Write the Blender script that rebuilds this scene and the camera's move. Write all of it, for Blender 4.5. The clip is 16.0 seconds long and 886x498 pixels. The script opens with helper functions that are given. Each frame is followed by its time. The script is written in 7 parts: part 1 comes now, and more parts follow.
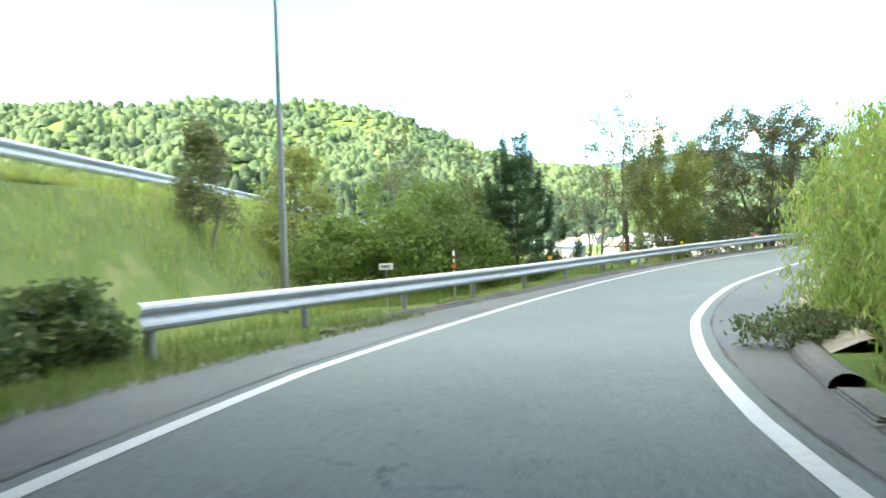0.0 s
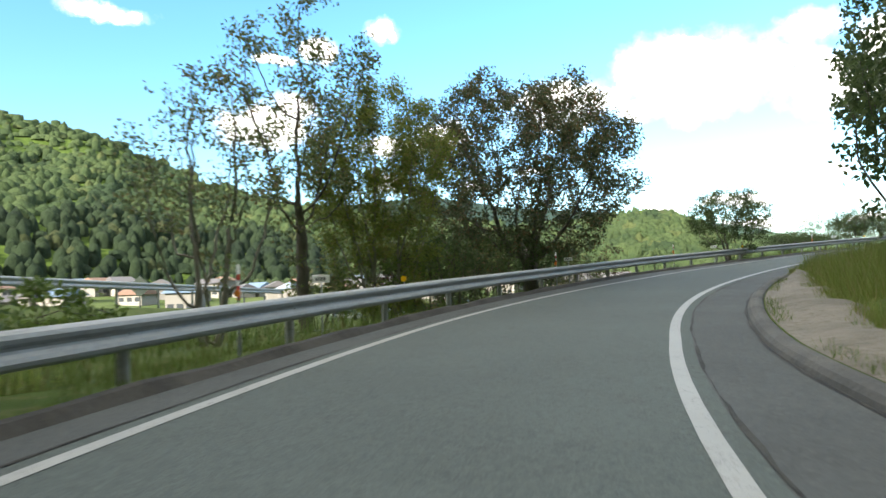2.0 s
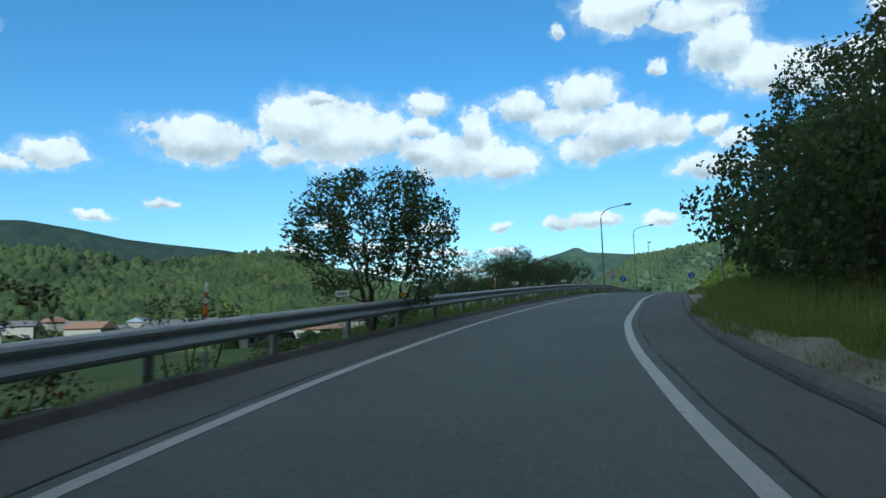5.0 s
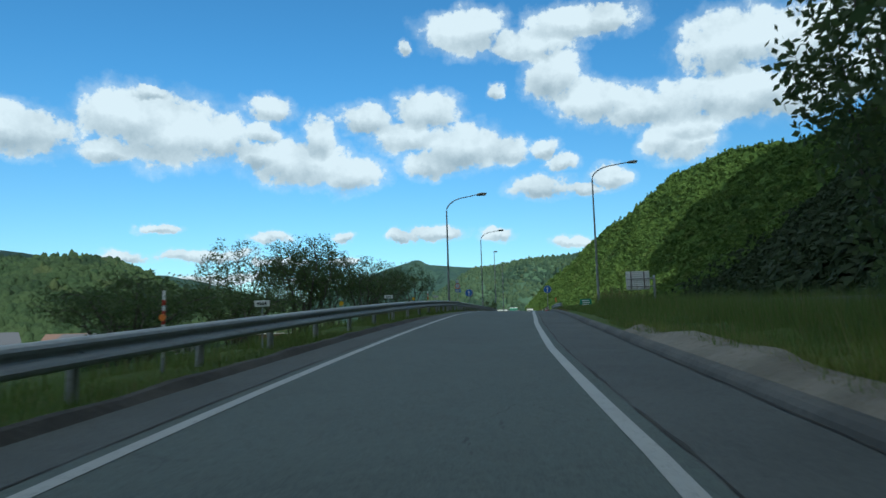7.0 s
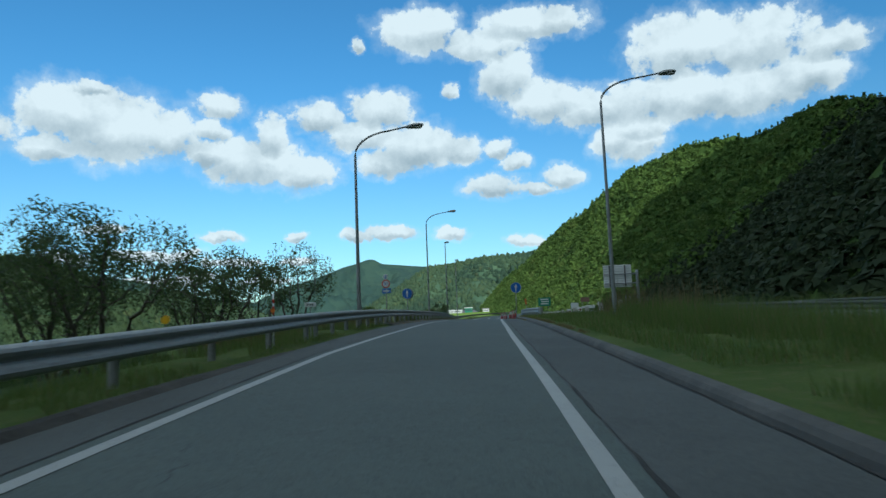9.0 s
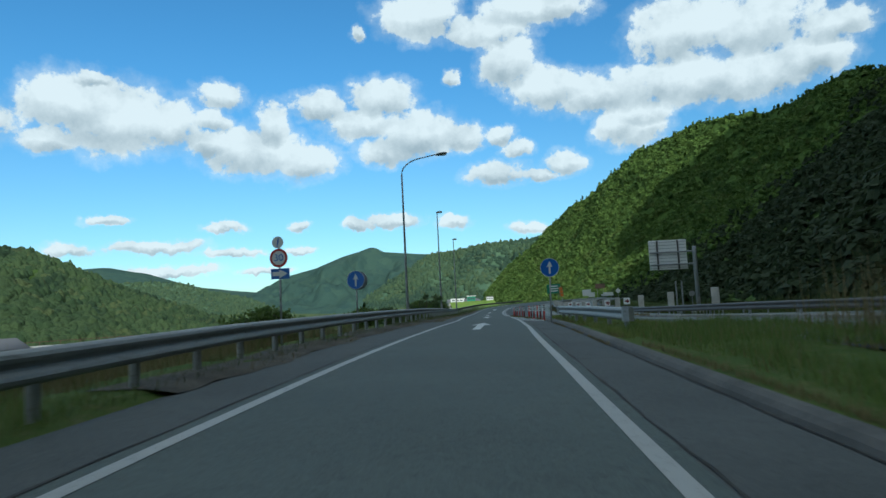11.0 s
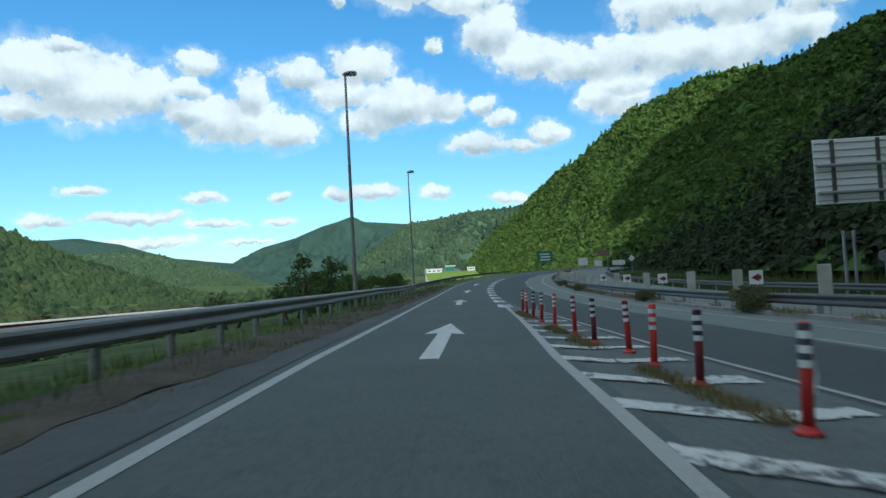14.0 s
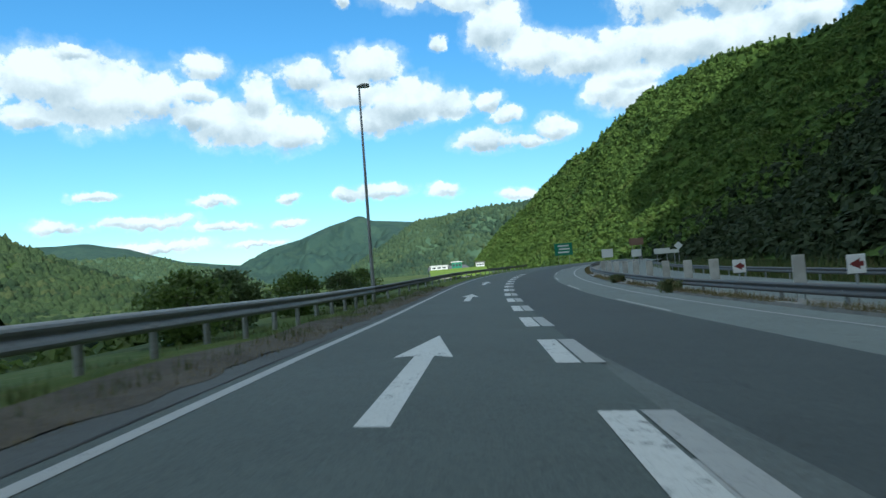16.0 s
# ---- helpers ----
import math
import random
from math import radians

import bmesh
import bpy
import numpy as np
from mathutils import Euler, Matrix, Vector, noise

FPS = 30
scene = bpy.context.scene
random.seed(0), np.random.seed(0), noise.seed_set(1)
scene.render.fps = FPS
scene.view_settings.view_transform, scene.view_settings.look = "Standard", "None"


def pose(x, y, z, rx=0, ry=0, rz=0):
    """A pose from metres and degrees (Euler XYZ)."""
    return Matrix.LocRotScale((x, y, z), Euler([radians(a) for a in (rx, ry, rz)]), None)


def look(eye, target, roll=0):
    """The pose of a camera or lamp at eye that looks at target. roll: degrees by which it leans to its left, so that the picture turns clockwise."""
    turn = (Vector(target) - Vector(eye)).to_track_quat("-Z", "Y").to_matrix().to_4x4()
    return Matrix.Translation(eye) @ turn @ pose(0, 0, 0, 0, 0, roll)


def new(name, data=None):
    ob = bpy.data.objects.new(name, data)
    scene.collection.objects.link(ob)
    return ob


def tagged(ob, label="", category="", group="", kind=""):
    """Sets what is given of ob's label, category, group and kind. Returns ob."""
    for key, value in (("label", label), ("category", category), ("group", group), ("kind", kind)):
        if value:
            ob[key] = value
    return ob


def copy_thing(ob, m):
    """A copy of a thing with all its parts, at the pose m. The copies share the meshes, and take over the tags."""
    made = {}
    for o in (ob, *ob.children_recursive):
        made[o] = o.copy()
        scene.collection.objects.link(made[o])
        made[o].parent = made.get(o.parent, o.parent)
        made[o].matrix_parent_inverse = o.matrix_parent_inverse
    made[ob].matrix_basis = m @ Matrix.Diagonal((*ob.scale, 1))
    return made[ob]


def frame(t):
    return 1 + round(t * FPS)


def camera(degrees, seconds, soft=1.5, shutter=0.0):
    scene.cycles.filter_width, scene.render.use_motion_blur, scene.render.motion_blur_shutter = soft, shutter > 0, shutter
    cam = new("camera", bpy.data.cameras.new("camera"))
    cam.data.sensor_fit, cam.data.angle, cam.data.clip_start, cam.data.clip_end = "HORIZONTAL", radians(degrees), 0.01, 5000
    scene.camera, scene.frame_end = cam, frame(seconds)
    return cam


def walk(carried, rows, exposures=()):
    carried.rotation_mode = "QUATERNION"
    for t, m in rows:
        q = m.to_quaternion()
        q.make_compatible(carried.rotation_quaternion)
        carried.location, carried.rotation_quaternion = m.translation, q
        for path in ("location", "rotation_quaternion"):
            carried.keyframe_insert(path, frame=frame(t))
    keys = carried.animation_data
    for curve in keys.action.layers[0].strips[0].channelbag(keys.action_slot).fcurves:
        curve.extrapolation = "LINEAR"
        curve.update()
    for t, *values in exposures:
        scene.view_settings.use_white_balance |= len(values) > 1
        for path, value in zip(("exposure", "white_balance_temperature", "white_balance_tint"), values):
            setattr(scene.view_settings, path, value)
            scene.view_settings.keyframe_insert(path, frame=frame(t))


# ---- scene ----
cam = camera(68.93, 16.0, soft=1.5, shutter=0.22)
PATH = [
    (0.0, pose(0.00, 0.00, 0.00, 90.39, 2.01, 67.75)),
    (0.5, pose(-3.85, 2.68, -0.10, 91.10, 2.09, 61.05)),
    (1.0, pose(-7.38, 5.73, -0.14, 91.74, 2.24, 54.83)),
    (1.5, pose(-10.58, 9.07, -0.13, 92.48, 2.30, 49.52)),
    (2.0, pose(-13.47, 12.60, -0.06, 93.23, 2.20, 44.64)),
    (2.5, pose(-16.02, 16.29, 0.05, 93.93, 2.21, 39.77)),
    (3.0, pose(-18.18, 20.10, 0.22, 94.65, 2.26, 34.29)),
    (3.5, pose(-19.93, 24.01, 0.41, 95.05, 1.94, 28.64)),
    (4.0, pose(-21.30, 28.01, 0.61, 95.38, 1.71, 22.97)),
    (4.5, pose(-22.28, 32.10, 0.82, 95.59, 1.74, 17.39)),
    (5.0, pose(-22.96, 36.30, 1.03, 95.80, 1.71, 12.88)),
    (5.5, pose(-23.36, 40.61, 1.25, 96.09, 1.68, 8.74)),
    (6.0, pose(-23.49, 45.04, 1.49, 96.32, 1.66, 4.94)),
    (6.5, pose(-23.36, 49.58, 1.74, 96.46, 1.63, 1.48)),
    (7.0, pose(-23.01, 54.21, 1.98, 96.39, 1.61, -1.16)),
    (7.5, pose(-22.51, 58.94, 2.22, 96.28, 1.66, -2.88)),
    (8.0, pose(-21.91, 63.78, 2.44, 96.31, 1.82, -3.92)),
    (8.5, pose(-21.24, 68.75, 2.67, 96.25, 2.00, -4.54)),
    (9.0, pose(-20.51, 73.85, 2.88, 96.19, 2.30, -5.12)),
    (9.5, pose(-19.74, 79.09, 3.09, 96.09, 2.60, -5.08)),
    (10.0, pose(-18.97, 84.47, 3.28, 95.90, 2.83, -4.90)),
    (10.5, pose(-18.20, 89.98, 3.46, 95.61, 2.96, -4.76)),
    (11.0, pose(-17.40, 95.61, 3.60, 95.12, 2.87, -4.82)),
    (11.5, pose(-16.55, 101.34, 3.72, 94.74, 2.71, -5.12)),
    (12.0, pose(-15.64, 107.18, 3.81, 94.31, 2.51, -5.49)),
    (12.5, pose(-14.67, 113.11, 3.87, 93.75, 2.36, -5.90)),
    (13.0, pose(-13.61, 119.14, 3.90, 93.23, 2.29, -6.42)),
    (13.5, pose(-12.48, 125.26, 3.89, 92.72, 2.64, -6.69)),
    (14.0, pose(-11.36, 131.46, 3.85, 92.42, 3.08, -6.39)),
    (14.5, pose(-10.26, 137.72, 3.81, 92.32, 3.51, -6.05)),
    (15.0, pose(-9.21, 144.00, 3.75, 92.25, 3.77, -5.74)),
    (15.5, pose(-8.18, 150.29, 3.68, 92.23, 4.01, -5.59)),
    (16.0, pose(-7.18, 156.55, 3.60, 92.28, 4.33, -5.50)),
]
EXPOSURES = [(0.0, 3.3, 6900, 9), (0.5, 2.4, 7300, 12), (1.0, 1.95, 7700, 15), (1.5, 1.75, 7500, 13), (2.0, 1.62, 7200, 11), (2.5, 1.37, 6800, 8), (3.0, 0.97, 6200, 4), (3.5, 0.6, 5800, 1), (4.0, 0.4, 5650, 0), (4.5, 0.2, 5600, 0), (7.0, -0.13, 5600, -1), (12.5, -0.1, 5700, -1), (14.0, 0.05, 5700, 0), (16.0, 0.2, 5700, 0)]
walk(cam, PATH, EXPOSURES)

# ---- daylight: sun low over the wooded ridge, raised out of view to shade the road; broken cumulus ----
SUN_AZ, SUN_EL = 172.0, 25.0
sun_data = bpy.data.lights.new("sun", "SUN")
sun_data.energy, sun_data.angle, sun_data.color = 5.0, radians(0.53), (1.0, 0.94, 0.84)
sun = new("sun", sun_data)
to_sun = Vector((math.sin(radians(SUN_AZ)) * math.cos(radians(SUN_EL)), math.cos(radians(SUN_AZ)) * math.cos(radians(SUN_EL)), math.sin(radians(SUN_EL))))
sun.matrix_world = look(to_sun * 50, (0, 0, 0))


class Nodes:
    """Short hand for building a node tree."""
    def __init__(self, tree):
        self.t = tree
        tree.nodes.clear()

    def add(self, kind, **kw):
        n = self.t.nodes.new(kind)
        ins = kw.pop("ins", {})
        if "operation" in kw:
            n.operation = kw["operation"]
            if kind == "ShaderNodeMath":
                n.use_clamp = kw["use_clamp"]
        if "data_type" in kw:
            n.data_type, n.blend_type = kw["data_type"], kw["blend_type"]
        if "interpolation_type" in kw:
            n.interpolation_type = kw["interpolation_type"]
        if "feature" in kw:
            n.feature = kw["feature"]
        if "sky_type" in kw:
            n.sky_type, n.sun_disc, n.sun_elevation, n.sun_rotation = kw["sky_type"], False, kw["sun_elevation"], kw["sun_rotation"]
            n.air_density, n.dust_density, n.ozone_density = kw["air_density"], kw["dust_density"], kw["ozone_density"]
        for k, v in ins.items():
            if isinstance(v, bpy.types.NodeSocket):
                self.t.links.new(v, n.inputs[k])
            else:
                n.inputs[k].default_value = v
        return n

    def math(self, op, a, b=0.0, c=0.0, clamp=False):
        return self.add("ShaderNodeMath", operation=op, use_clamp=clamp, ins={0: a, 1: b, 2: c}).outputs[0]

    def vmath(self, op, a, b=(0, 0, 0)):
        return self.add("ShaderNodeVectorMath", operation=op, ins={0: a, 1: b}).outputs[0]

    def noise(self, vec, scale, detail=4.0, rough=0.55, dist=0.0):
        return self.add("ShaderNodeTexNoise", ins={"Vector": vec, "Scale": scale, "Detail": detail, "Roughness": rough, "Distortion": dist})

    def ramp(self, fac, stops):
        n = self.add("ShaderNodeValToRGB", ins={0: fac})
        e = n.color_ramp.elements
        while len(e) < len(stops):
            e.new(0.5)
        for el, (p, c) in zip(e, stops):
            el.position = p
            el.color = (*c, 1) if not isinstance(c, float) else (c, c, c, 1)
        return n.outputs[0]

    def mix(self, fac, a, b, mode="MIX"):
        n = self.add("ShaderNodeMix", data_type="RGBA", blend_type=mode, ins={0: fac})
        for i, v in ((6, a), (7, b)):
            if isinstance(v, bpy.types.NodeSocket):
                self.t.links.new(v, n.inputs[i])
            else:
                n.inputs[i].default_value = (*v, 1)
        return n.outputs[2]

    def step(self, v, lo, hi):
        return self.add("ShaderNodeMapRange", interpolation_type="SMOOTHSTEP", ins={0: v, 1: lo, 2: hi, 3: 0.0, 4: 1.0}).outputs[0]


# cumulus: azimuth (degrees right of north), height over the horizon, half width, half height
CLOUDS_A = [(-25.4, 17.1, 3.77, 2.51), (-22.0, 16.2, 5.52, 3.01), (-18.0, 15.9, 3.01, 2.26), (-26.5, 14.1, 2.51, 1.1), (-23.5, 18.9, 1.51, 0.7), (-13.7, 18.5, 2.26, 1.2), (-14.5, 16.4, 1.76, 1.1), (-9.5, 16.4, 1.61, 2.01), (-11.5, 14.0, 4.77, 2.26), (-6.8, 13.3, 3.01, 1.91), (-15.0, 14.3, 2.01, 1.26)]
CLOUDS_B = [(-5.7, 17.9, 2.76, 1.41), (0.3, 18.6, 3.51, 1.76), (-2.3, 16.5, 3.51, 1.51), (3.1, 15.3, 4.52, 2.26), (0.6, 14.1, 3.01, 1.41), (7.2, 14.9, 2.51, 1.26), (10.7, 14.7, 1.51, 0.75), (12.2, 13.5, 1.61, 0.75), (10.3, 11.5, 2.91, 1.2), (14.1, 11.1, 1.51, 0.65), (16.3, 12.1, 2.11, 1.1)]
CLOUDS_C = [(11.6, 20.9, 2.76, 2.51), (15.0, 18.4, 3.51, 2.01), (20.3, 17.4, 5.52, 2.01), (26.9, 17.6, 5.52, 2.26), (32.1, 17.2, 5.52, 2.26), (36.2, 17.5, 3.01, 1.76), (21.1, 14.5, 2.01, 1.41), (23.1, 15.2, 2.51, 1.26), (6.6, 20.0, 0.8, 0.65)]
CLOUDS_D = [(3.9, 24.8, 4.27, 1.91), (10.0, 23.5, 4.52, 1.41), (14.7, 24.9, 5.52, 1.51), (27.0, 21.5, 5.02, 2.51), (32.2, 20.9, 5.02, 2.26), (38.0, 19.5, 3.01, 1.41), (22.3, 14.1, 3.01, 1.51), (-1.8, 23.7, 0.7, 0.6)]
CLOUDS_E = [(0.8, 7.8, 2.76, 0.7), (-2.4, 7.6, 1.26, 0.5), (6.3, 7.5, 1.61, 0.6), (-13.6, 7.4, 1.91, 0.45), (-22.7, 8.4, 1.71, 0.4), (12.8, 6.5, 1.91, 0.6), (-25.2, 5.8, 1.91, 0.6), (-19.0, 6.1, 4.02, 0.6), (-13.1, 5.5, 3.01, 0.4), (-7.3, 7.5, 1.0, 0.4), (-10.4, 3.8, 2.51, 0.35), (-18.3, 4.1, 4.02, 0.5), (-7.6, 5.4, 1.41, 0.4)]
CLOUDS_F = [(-33.5, 15.0, 5.52, 1.91), (-44.1, 13.1, 2.51, 1.0), (-48.7, 12.2, 3.26, 0.9), (-49.2, 8.9, 1.51, 0.8), (-41.2, 8.6, 1.51, 0.5), (-36.5, 9.7, 1.41, 0.4)]
CLOUDS_G = [(-59.7, 13.9, 4.27, 1.61), (-57.2, 15.5, 2.01, 1.26), (-49.3, 21.9, 1.26, 0.9), (-55.2, 20.4, 1.51, 1.0), (-59.0, 19.4, 1.76, 0.4), (-72.0, 21.9, 3.01, 0.6), (-44.1, 13.4, 2.26, 1.26)]


def make_world():
    world = bpy.data.worlds.new("sky")
    scene.world = world
    world.use_nodes = True
    n = Nodes(world.node_tree)
    way = n.add("ShaderNodeTexCoord").outputs["Generated"]
    sky = n.add("ShaderNodeTexSky", sky_type="NISHITA", sun_disc=False, sun_elevation=radians(SUN_EL), sun_rotation=radians(SUN_AZ), air_density=1.0, dust_density=0.4, ozone_density=2.2)
    warp = n.vmath("SCALE", n.vmath("SUBTRACT", n.noise(way, 9.0, 5.0, 0.6).outputs["Color"], (0.5, 0.5, 0.5)))
    warp.node.inputs[3].default_value = 0.035
    fine = n.vmath("SCALE", n.vmath("SUBTRACT", n.noise(way, 40.0, 4.0, 0.6).outputs["Color"], (0.5, 0.5, 0.5)))
    fine.node.inputs[3].default_value = 0.022
    d = n.add("ShaderNodeSeparateXYZ", ins={0: n.vmath("ADD", n.vmath("ADD", way, warp), fine)})
    az = n.math("MULTIPLY", n.math("ARCTAN2", d.outputs[0], d.outputs[1]), 180 / math.pi)
    flat = n.math("SQRT", n.math("ADD", n.math("MULTIPLY", d.outputs[0], d.outputs[0]), n.math("MULTIPLY", d.outputs[1], d.outputs[1])))
    el = n.math("MULTIPLY", n.math("ARCTAN2", d.outputs[2], flat), 180 / math.pi)
    near, under = None, None
    for a, b, w, h in CLOUDS_A + CLOUDS_B + CLOUDS_C + CLOUDS_D + CLOUDS_E + CLOUDS_F + CLOUDS_G:
        u = n.math("MULTIPLY_ADD", az, 1 / w, -a / w)
        v = n.math("MULTIPLY_ADD", el, 1 / h, -b / h)
        r = n.math("MULTIPLY_ADD", u, u, n.math("MULTIPLY", v, v))
        near = r if near is None else n.math("SMOOTH_MIN", near, r, 0.15)
        s = n.math("MULTIPLY", n.math("SUBTRACT", 1.25, r, clamp=True), n.math("MULTIPLY", v, -0.6))
        under = s if under is None else n.math("MAXIMUM", under, s)
    # away from the drawn clouds, thicker unseen cover is added to whiten and brighten the shade
    plain = n.math("ABSOLUTE", n.math("ADD", az, 14.0))
    free = n.math("MAXIMUM", n.step(plain, 56.0, 90.0), n.step(el, 27.0, 38.0))
    other = n.step(n.math("MULTIPLY_ADD", free, 0.5, n.math("SUBTRACT", n.noise(way, 3.2, 7.0, 0.6).outputs[0], 0.5)), 0.33, 0.52)
    puff = n.noise(way, 32.0, 9.0, 0.62).outputs[0]
    body = n.noise(way, 15.0, 7.0, 0.58).outputs[0]
    # billowed edges: crisp heads, and a thin veil trailing round them
    deep = n.math("ADD", n.math("SUBTRACT", 1.06, near), n.math("MULTIPLY", n.math("SUBTRACT", puff, 0.5), 2.5))
    hard = n.step(deep, -0.02, 0.5)
    veil = n.math("MULTIPLY", n.step(deep, -0.75, 0.55), n.math("MULTIPLY_ADD", body, 0.9, -0.12, clamp=True))
    cover = n.math("MAXIMUM", n.math("MAXIMUM", hard, veil), other)
    shade = n.math("ADD", n.math("MULTIPLY", under, 2.3), n.math("ADD", n.math("MULTIPLY", n.math("SUBTRACT", 0.55, body), 1.5), n.math("MULTIPLY", n.math("SUBTRACT", 0.5, puff), 1.0)), clamp=True)
    white = n.mix(shade, (8.8, 9.0, 8.9), (4.3, 4.9, 5.2))
    thin = n.math("MULTIPLY", cover, 0.97, clamp=True)
    blue = n.mix(1.0, sky.outputs[0], n.mix(n.step(el, 0.0, 24.0), (0.96, 1.19, 1.23), (0.70, 1.24, 1.46)), "MULTIPLY")
    colour = n.mix(thin, blue, white)
    bg = n.add("ShaderNodeBackground", ins={0: colour, 1: 0.105})
    n.add("ShaderNodeOutputWorld", ins={0: bg.outputs[0]})


make_world()

# ---- materials ----
def material(name, build):
    m = bpy.data.materials.new(name)
    m.use_nodes = True
    n = Nodes(m.node_tree)
    pos = n.add("ShaderNodeNewGeometry").outputs["Position"]
    out = build(n, pos)
    n.add("ShaderNodeOutputMaterial", ins={0: out})
    return m


def surface(n, colour, rough=0.8, metal=0.0, height=None, depth=0.02, spec=0.5, **more):
    ins = {"Base Color": colour, "Roughness": rough, "Metallic": metal, "Specular IOR Level": spec}
    if not isinstance(colour, bpy.types.NodeSocket):
        ins["Base Color"] = (*colour, 1)
    if height is not None:
        ins["Normal"] = n.add("ShaderNodeBump", ins={"Strength": 1.0, "Distance": depth, "Height": height}).outputs[0]
    ins.update(more)
    return n.add("ShaderNodeBsdfPrincipled", ins=ins).outputs[0]


def asphalt(base, spread, grain=0.35, stain=(0.03, 0.03, 0.03)):
    def build(n, p):
        big = n.noise(p, 0.35, 5.0, 0.6).outputs[0]
        mid = n.noise(p, 3.0, 4.0, 0.6).outputs[0]
        grit = n.noise(p, 55.0, 2.0, 0.7).outputs[0]
        chips = n.add("ShaderNodeTexVoronoi", ins={"Vector": p, "Scale": 70.0}).outputs["Distance"]
        c = n.mix(n.step(big, 0.3, 0.7), tuple(v * (1 - spread) for v in base), tuple(v * (1 + spread) for v in base))
        c = n.mix(n.math("MULTIPLY", n.step(mid, 0.5, 0.75), 0.35), c, stain)
        c = n.mix(n.math("MULTIPLY", n.step(grit, 0.35, 0.75), grain), c, tuple(min(1, v * 2.1) for v in base))
        stone = n.noise(p, 17.0, 3.0, 0.75).outputs[0]
        c = n.mix(n.math("MULTIPLY", n.step(stone, 0.52, 0.66), 0.42), c, tuple(min(1, v * 1.75) for v in base))
        c = n.mix(n.math("MULTIPLY", n.step(stone, 0.46, 0.34), 0.40), c, tuple(v * 0.5 for v in base))
        cr = n.add("ShaderNodeTexVoronoi", feature="DISTANCE_TO_EDGE", ins={"Vector": n.vmath("ADD", p, n.vmath("SCALE", n.noise(p, 1.3).outputs["Color"])), "Scale": 0.22}).outputs["Distance"]
        crack = n.math("MULTIPLY", n.math("LESS_THAN", cr, 0.0022), n.math("GREATER_THAN", big, 0.60))
        c = n.mix(n.math("MULTIPLY", crack, 0.5), c, (0.012, 0.012, 0.012))
        return surface(n, c, 0.82, height=n.math("ADD", n.math("MULTIPLY", chips, 0.6), grit), depth=0.006, spec=0.35)
    return build


def road_paint(wear, tone=1.0):
    def build(n, p):
        a = n.noise(p, 9.0, 5.0, 0.7).outputs[0]
        b = n.noise(p, 1.1, 3.0, 0.5).outputs[0]
        cell = n.add("ShaderNodeTexVoronoi", feature="DISTANCE_TO_EDGE", ins={"Vector": n.vmath("ADD", p, n.vmath("SCALE", n.noise(p, 4.0).outputs["Color"])), "Scale": 3.2}).outputs["Distance"]
        gone = n.math("ADD", n.step(n.math("MULTIPLY_ADD", b, 0.45, n.math("MULTIPLY", a, 0.75)), 0.80 - wear, 0.90 - wear), n.math("MULTIPLY", n.math("LESS_THAN", cell, 0.012), 0.5), clamp=True)
        c = n.mix(b, tuple(v * tone for v in (0.36, 0.37, 0.355)), tuple(v * tone for v in (0.50, 0.51, 0.49)))
        c = n.mix(n.math("MULTIPLY", n.step(n.noise(p, 40.0).outputs[0], 0.4, 0.7), 0.3), c, (0.30, 0.30, 0.28))
        c = n.mix(gone, c, (0.07, 0.07, 0.07))
        return surface(n, c, 0.6, height=a, depth=0.004)
    return build


def leafy(dark, light, autumn=None, rough=0.55, thin=0.35):
    """Leaves: colour by leaf, a share of the light goes through."""
    def build(n, p):
        r = n.add("ShaderNodeNewGeometry").outputs["Random Per Island"]
        big = n.noise(p, 0.5, 3.0).outputs[0]
        c = n.mix(n.math("MULTIPLY_ADD", r, 0.65, n.math("MULTIPLY_ADD", big, 0.9, -0.35), clamp=True), dark, light)
        if autumn:
            c = n.mix(n.math("GREATER_THAN", n.math("MULTIPLY_ADD", big, 0.35, r), 1.02), c, autumn)
        a = surface(n, c, rough, spec=0.3)
        t = n.add("ShaderNodeBsdfTranslucent", ins={0: c}).outputs[0]
        return n.add("ShaderNodeMixShader", ins={0: thin, 1: a, 2: t}).outputs[0]
    return build


def canopy(dark, light, conifer, share=0.5, size=0.016):
    """Tree tops: stands of darker conifers among mixed broadleaf, crown by crown."""
    def build(n, p):
        r = n.add("ShaderNodeNewGeometry").outputs["Random Per Island"]
        cell = n.add("ShaderNodeTexVoronoi", ins={"Vector": p, "Scale": 0.16})
        crown = n.add("ShaderNodeSeparateXYZ", ins={0: cell.outputs["Color"]}).outputs[0]
        stand = n.noise(p, size, 5.0, 0.65).outputs[0]
        c = n.mix(n.math("MULTIPLY_ADD", r, 0.35, n.math("MULTIPLY_ADD", crown, 0.75, -0.05), clamp=True), dark, light)
        c = n.mix(n.math("MULTIPLY", n.step(stand, 0.60 - share * 0.2, 0.70 - share * 0.2), 0.85), c, conifer)
        c = n.mix(n.math("MULTIPLY", n.math("GREATER_THAN", crown, 0.93), 0.3), c, (0.12, 0.125, 0.05))
        leafage = n.noise(p, 0.9, 4.0, 0.7).outputs[0]
        c = n.mix(n.math("MULTIPLY", n.step(leafage, 0.5, 0.36), 0.3), c, tuple(v * 0.45 for v in dark))
        a = surface(n, c, 0.85, height=leafage, depth=1.1, spec=0.15)
        t = n.add("ShaderNodeBsdfTranslucent", ins={0: c}).outputs[0]
        return n.add("ShaderNodeMixShader", ins={0: 0.3, 1: a, 2: t}).outputs[0]
    return build


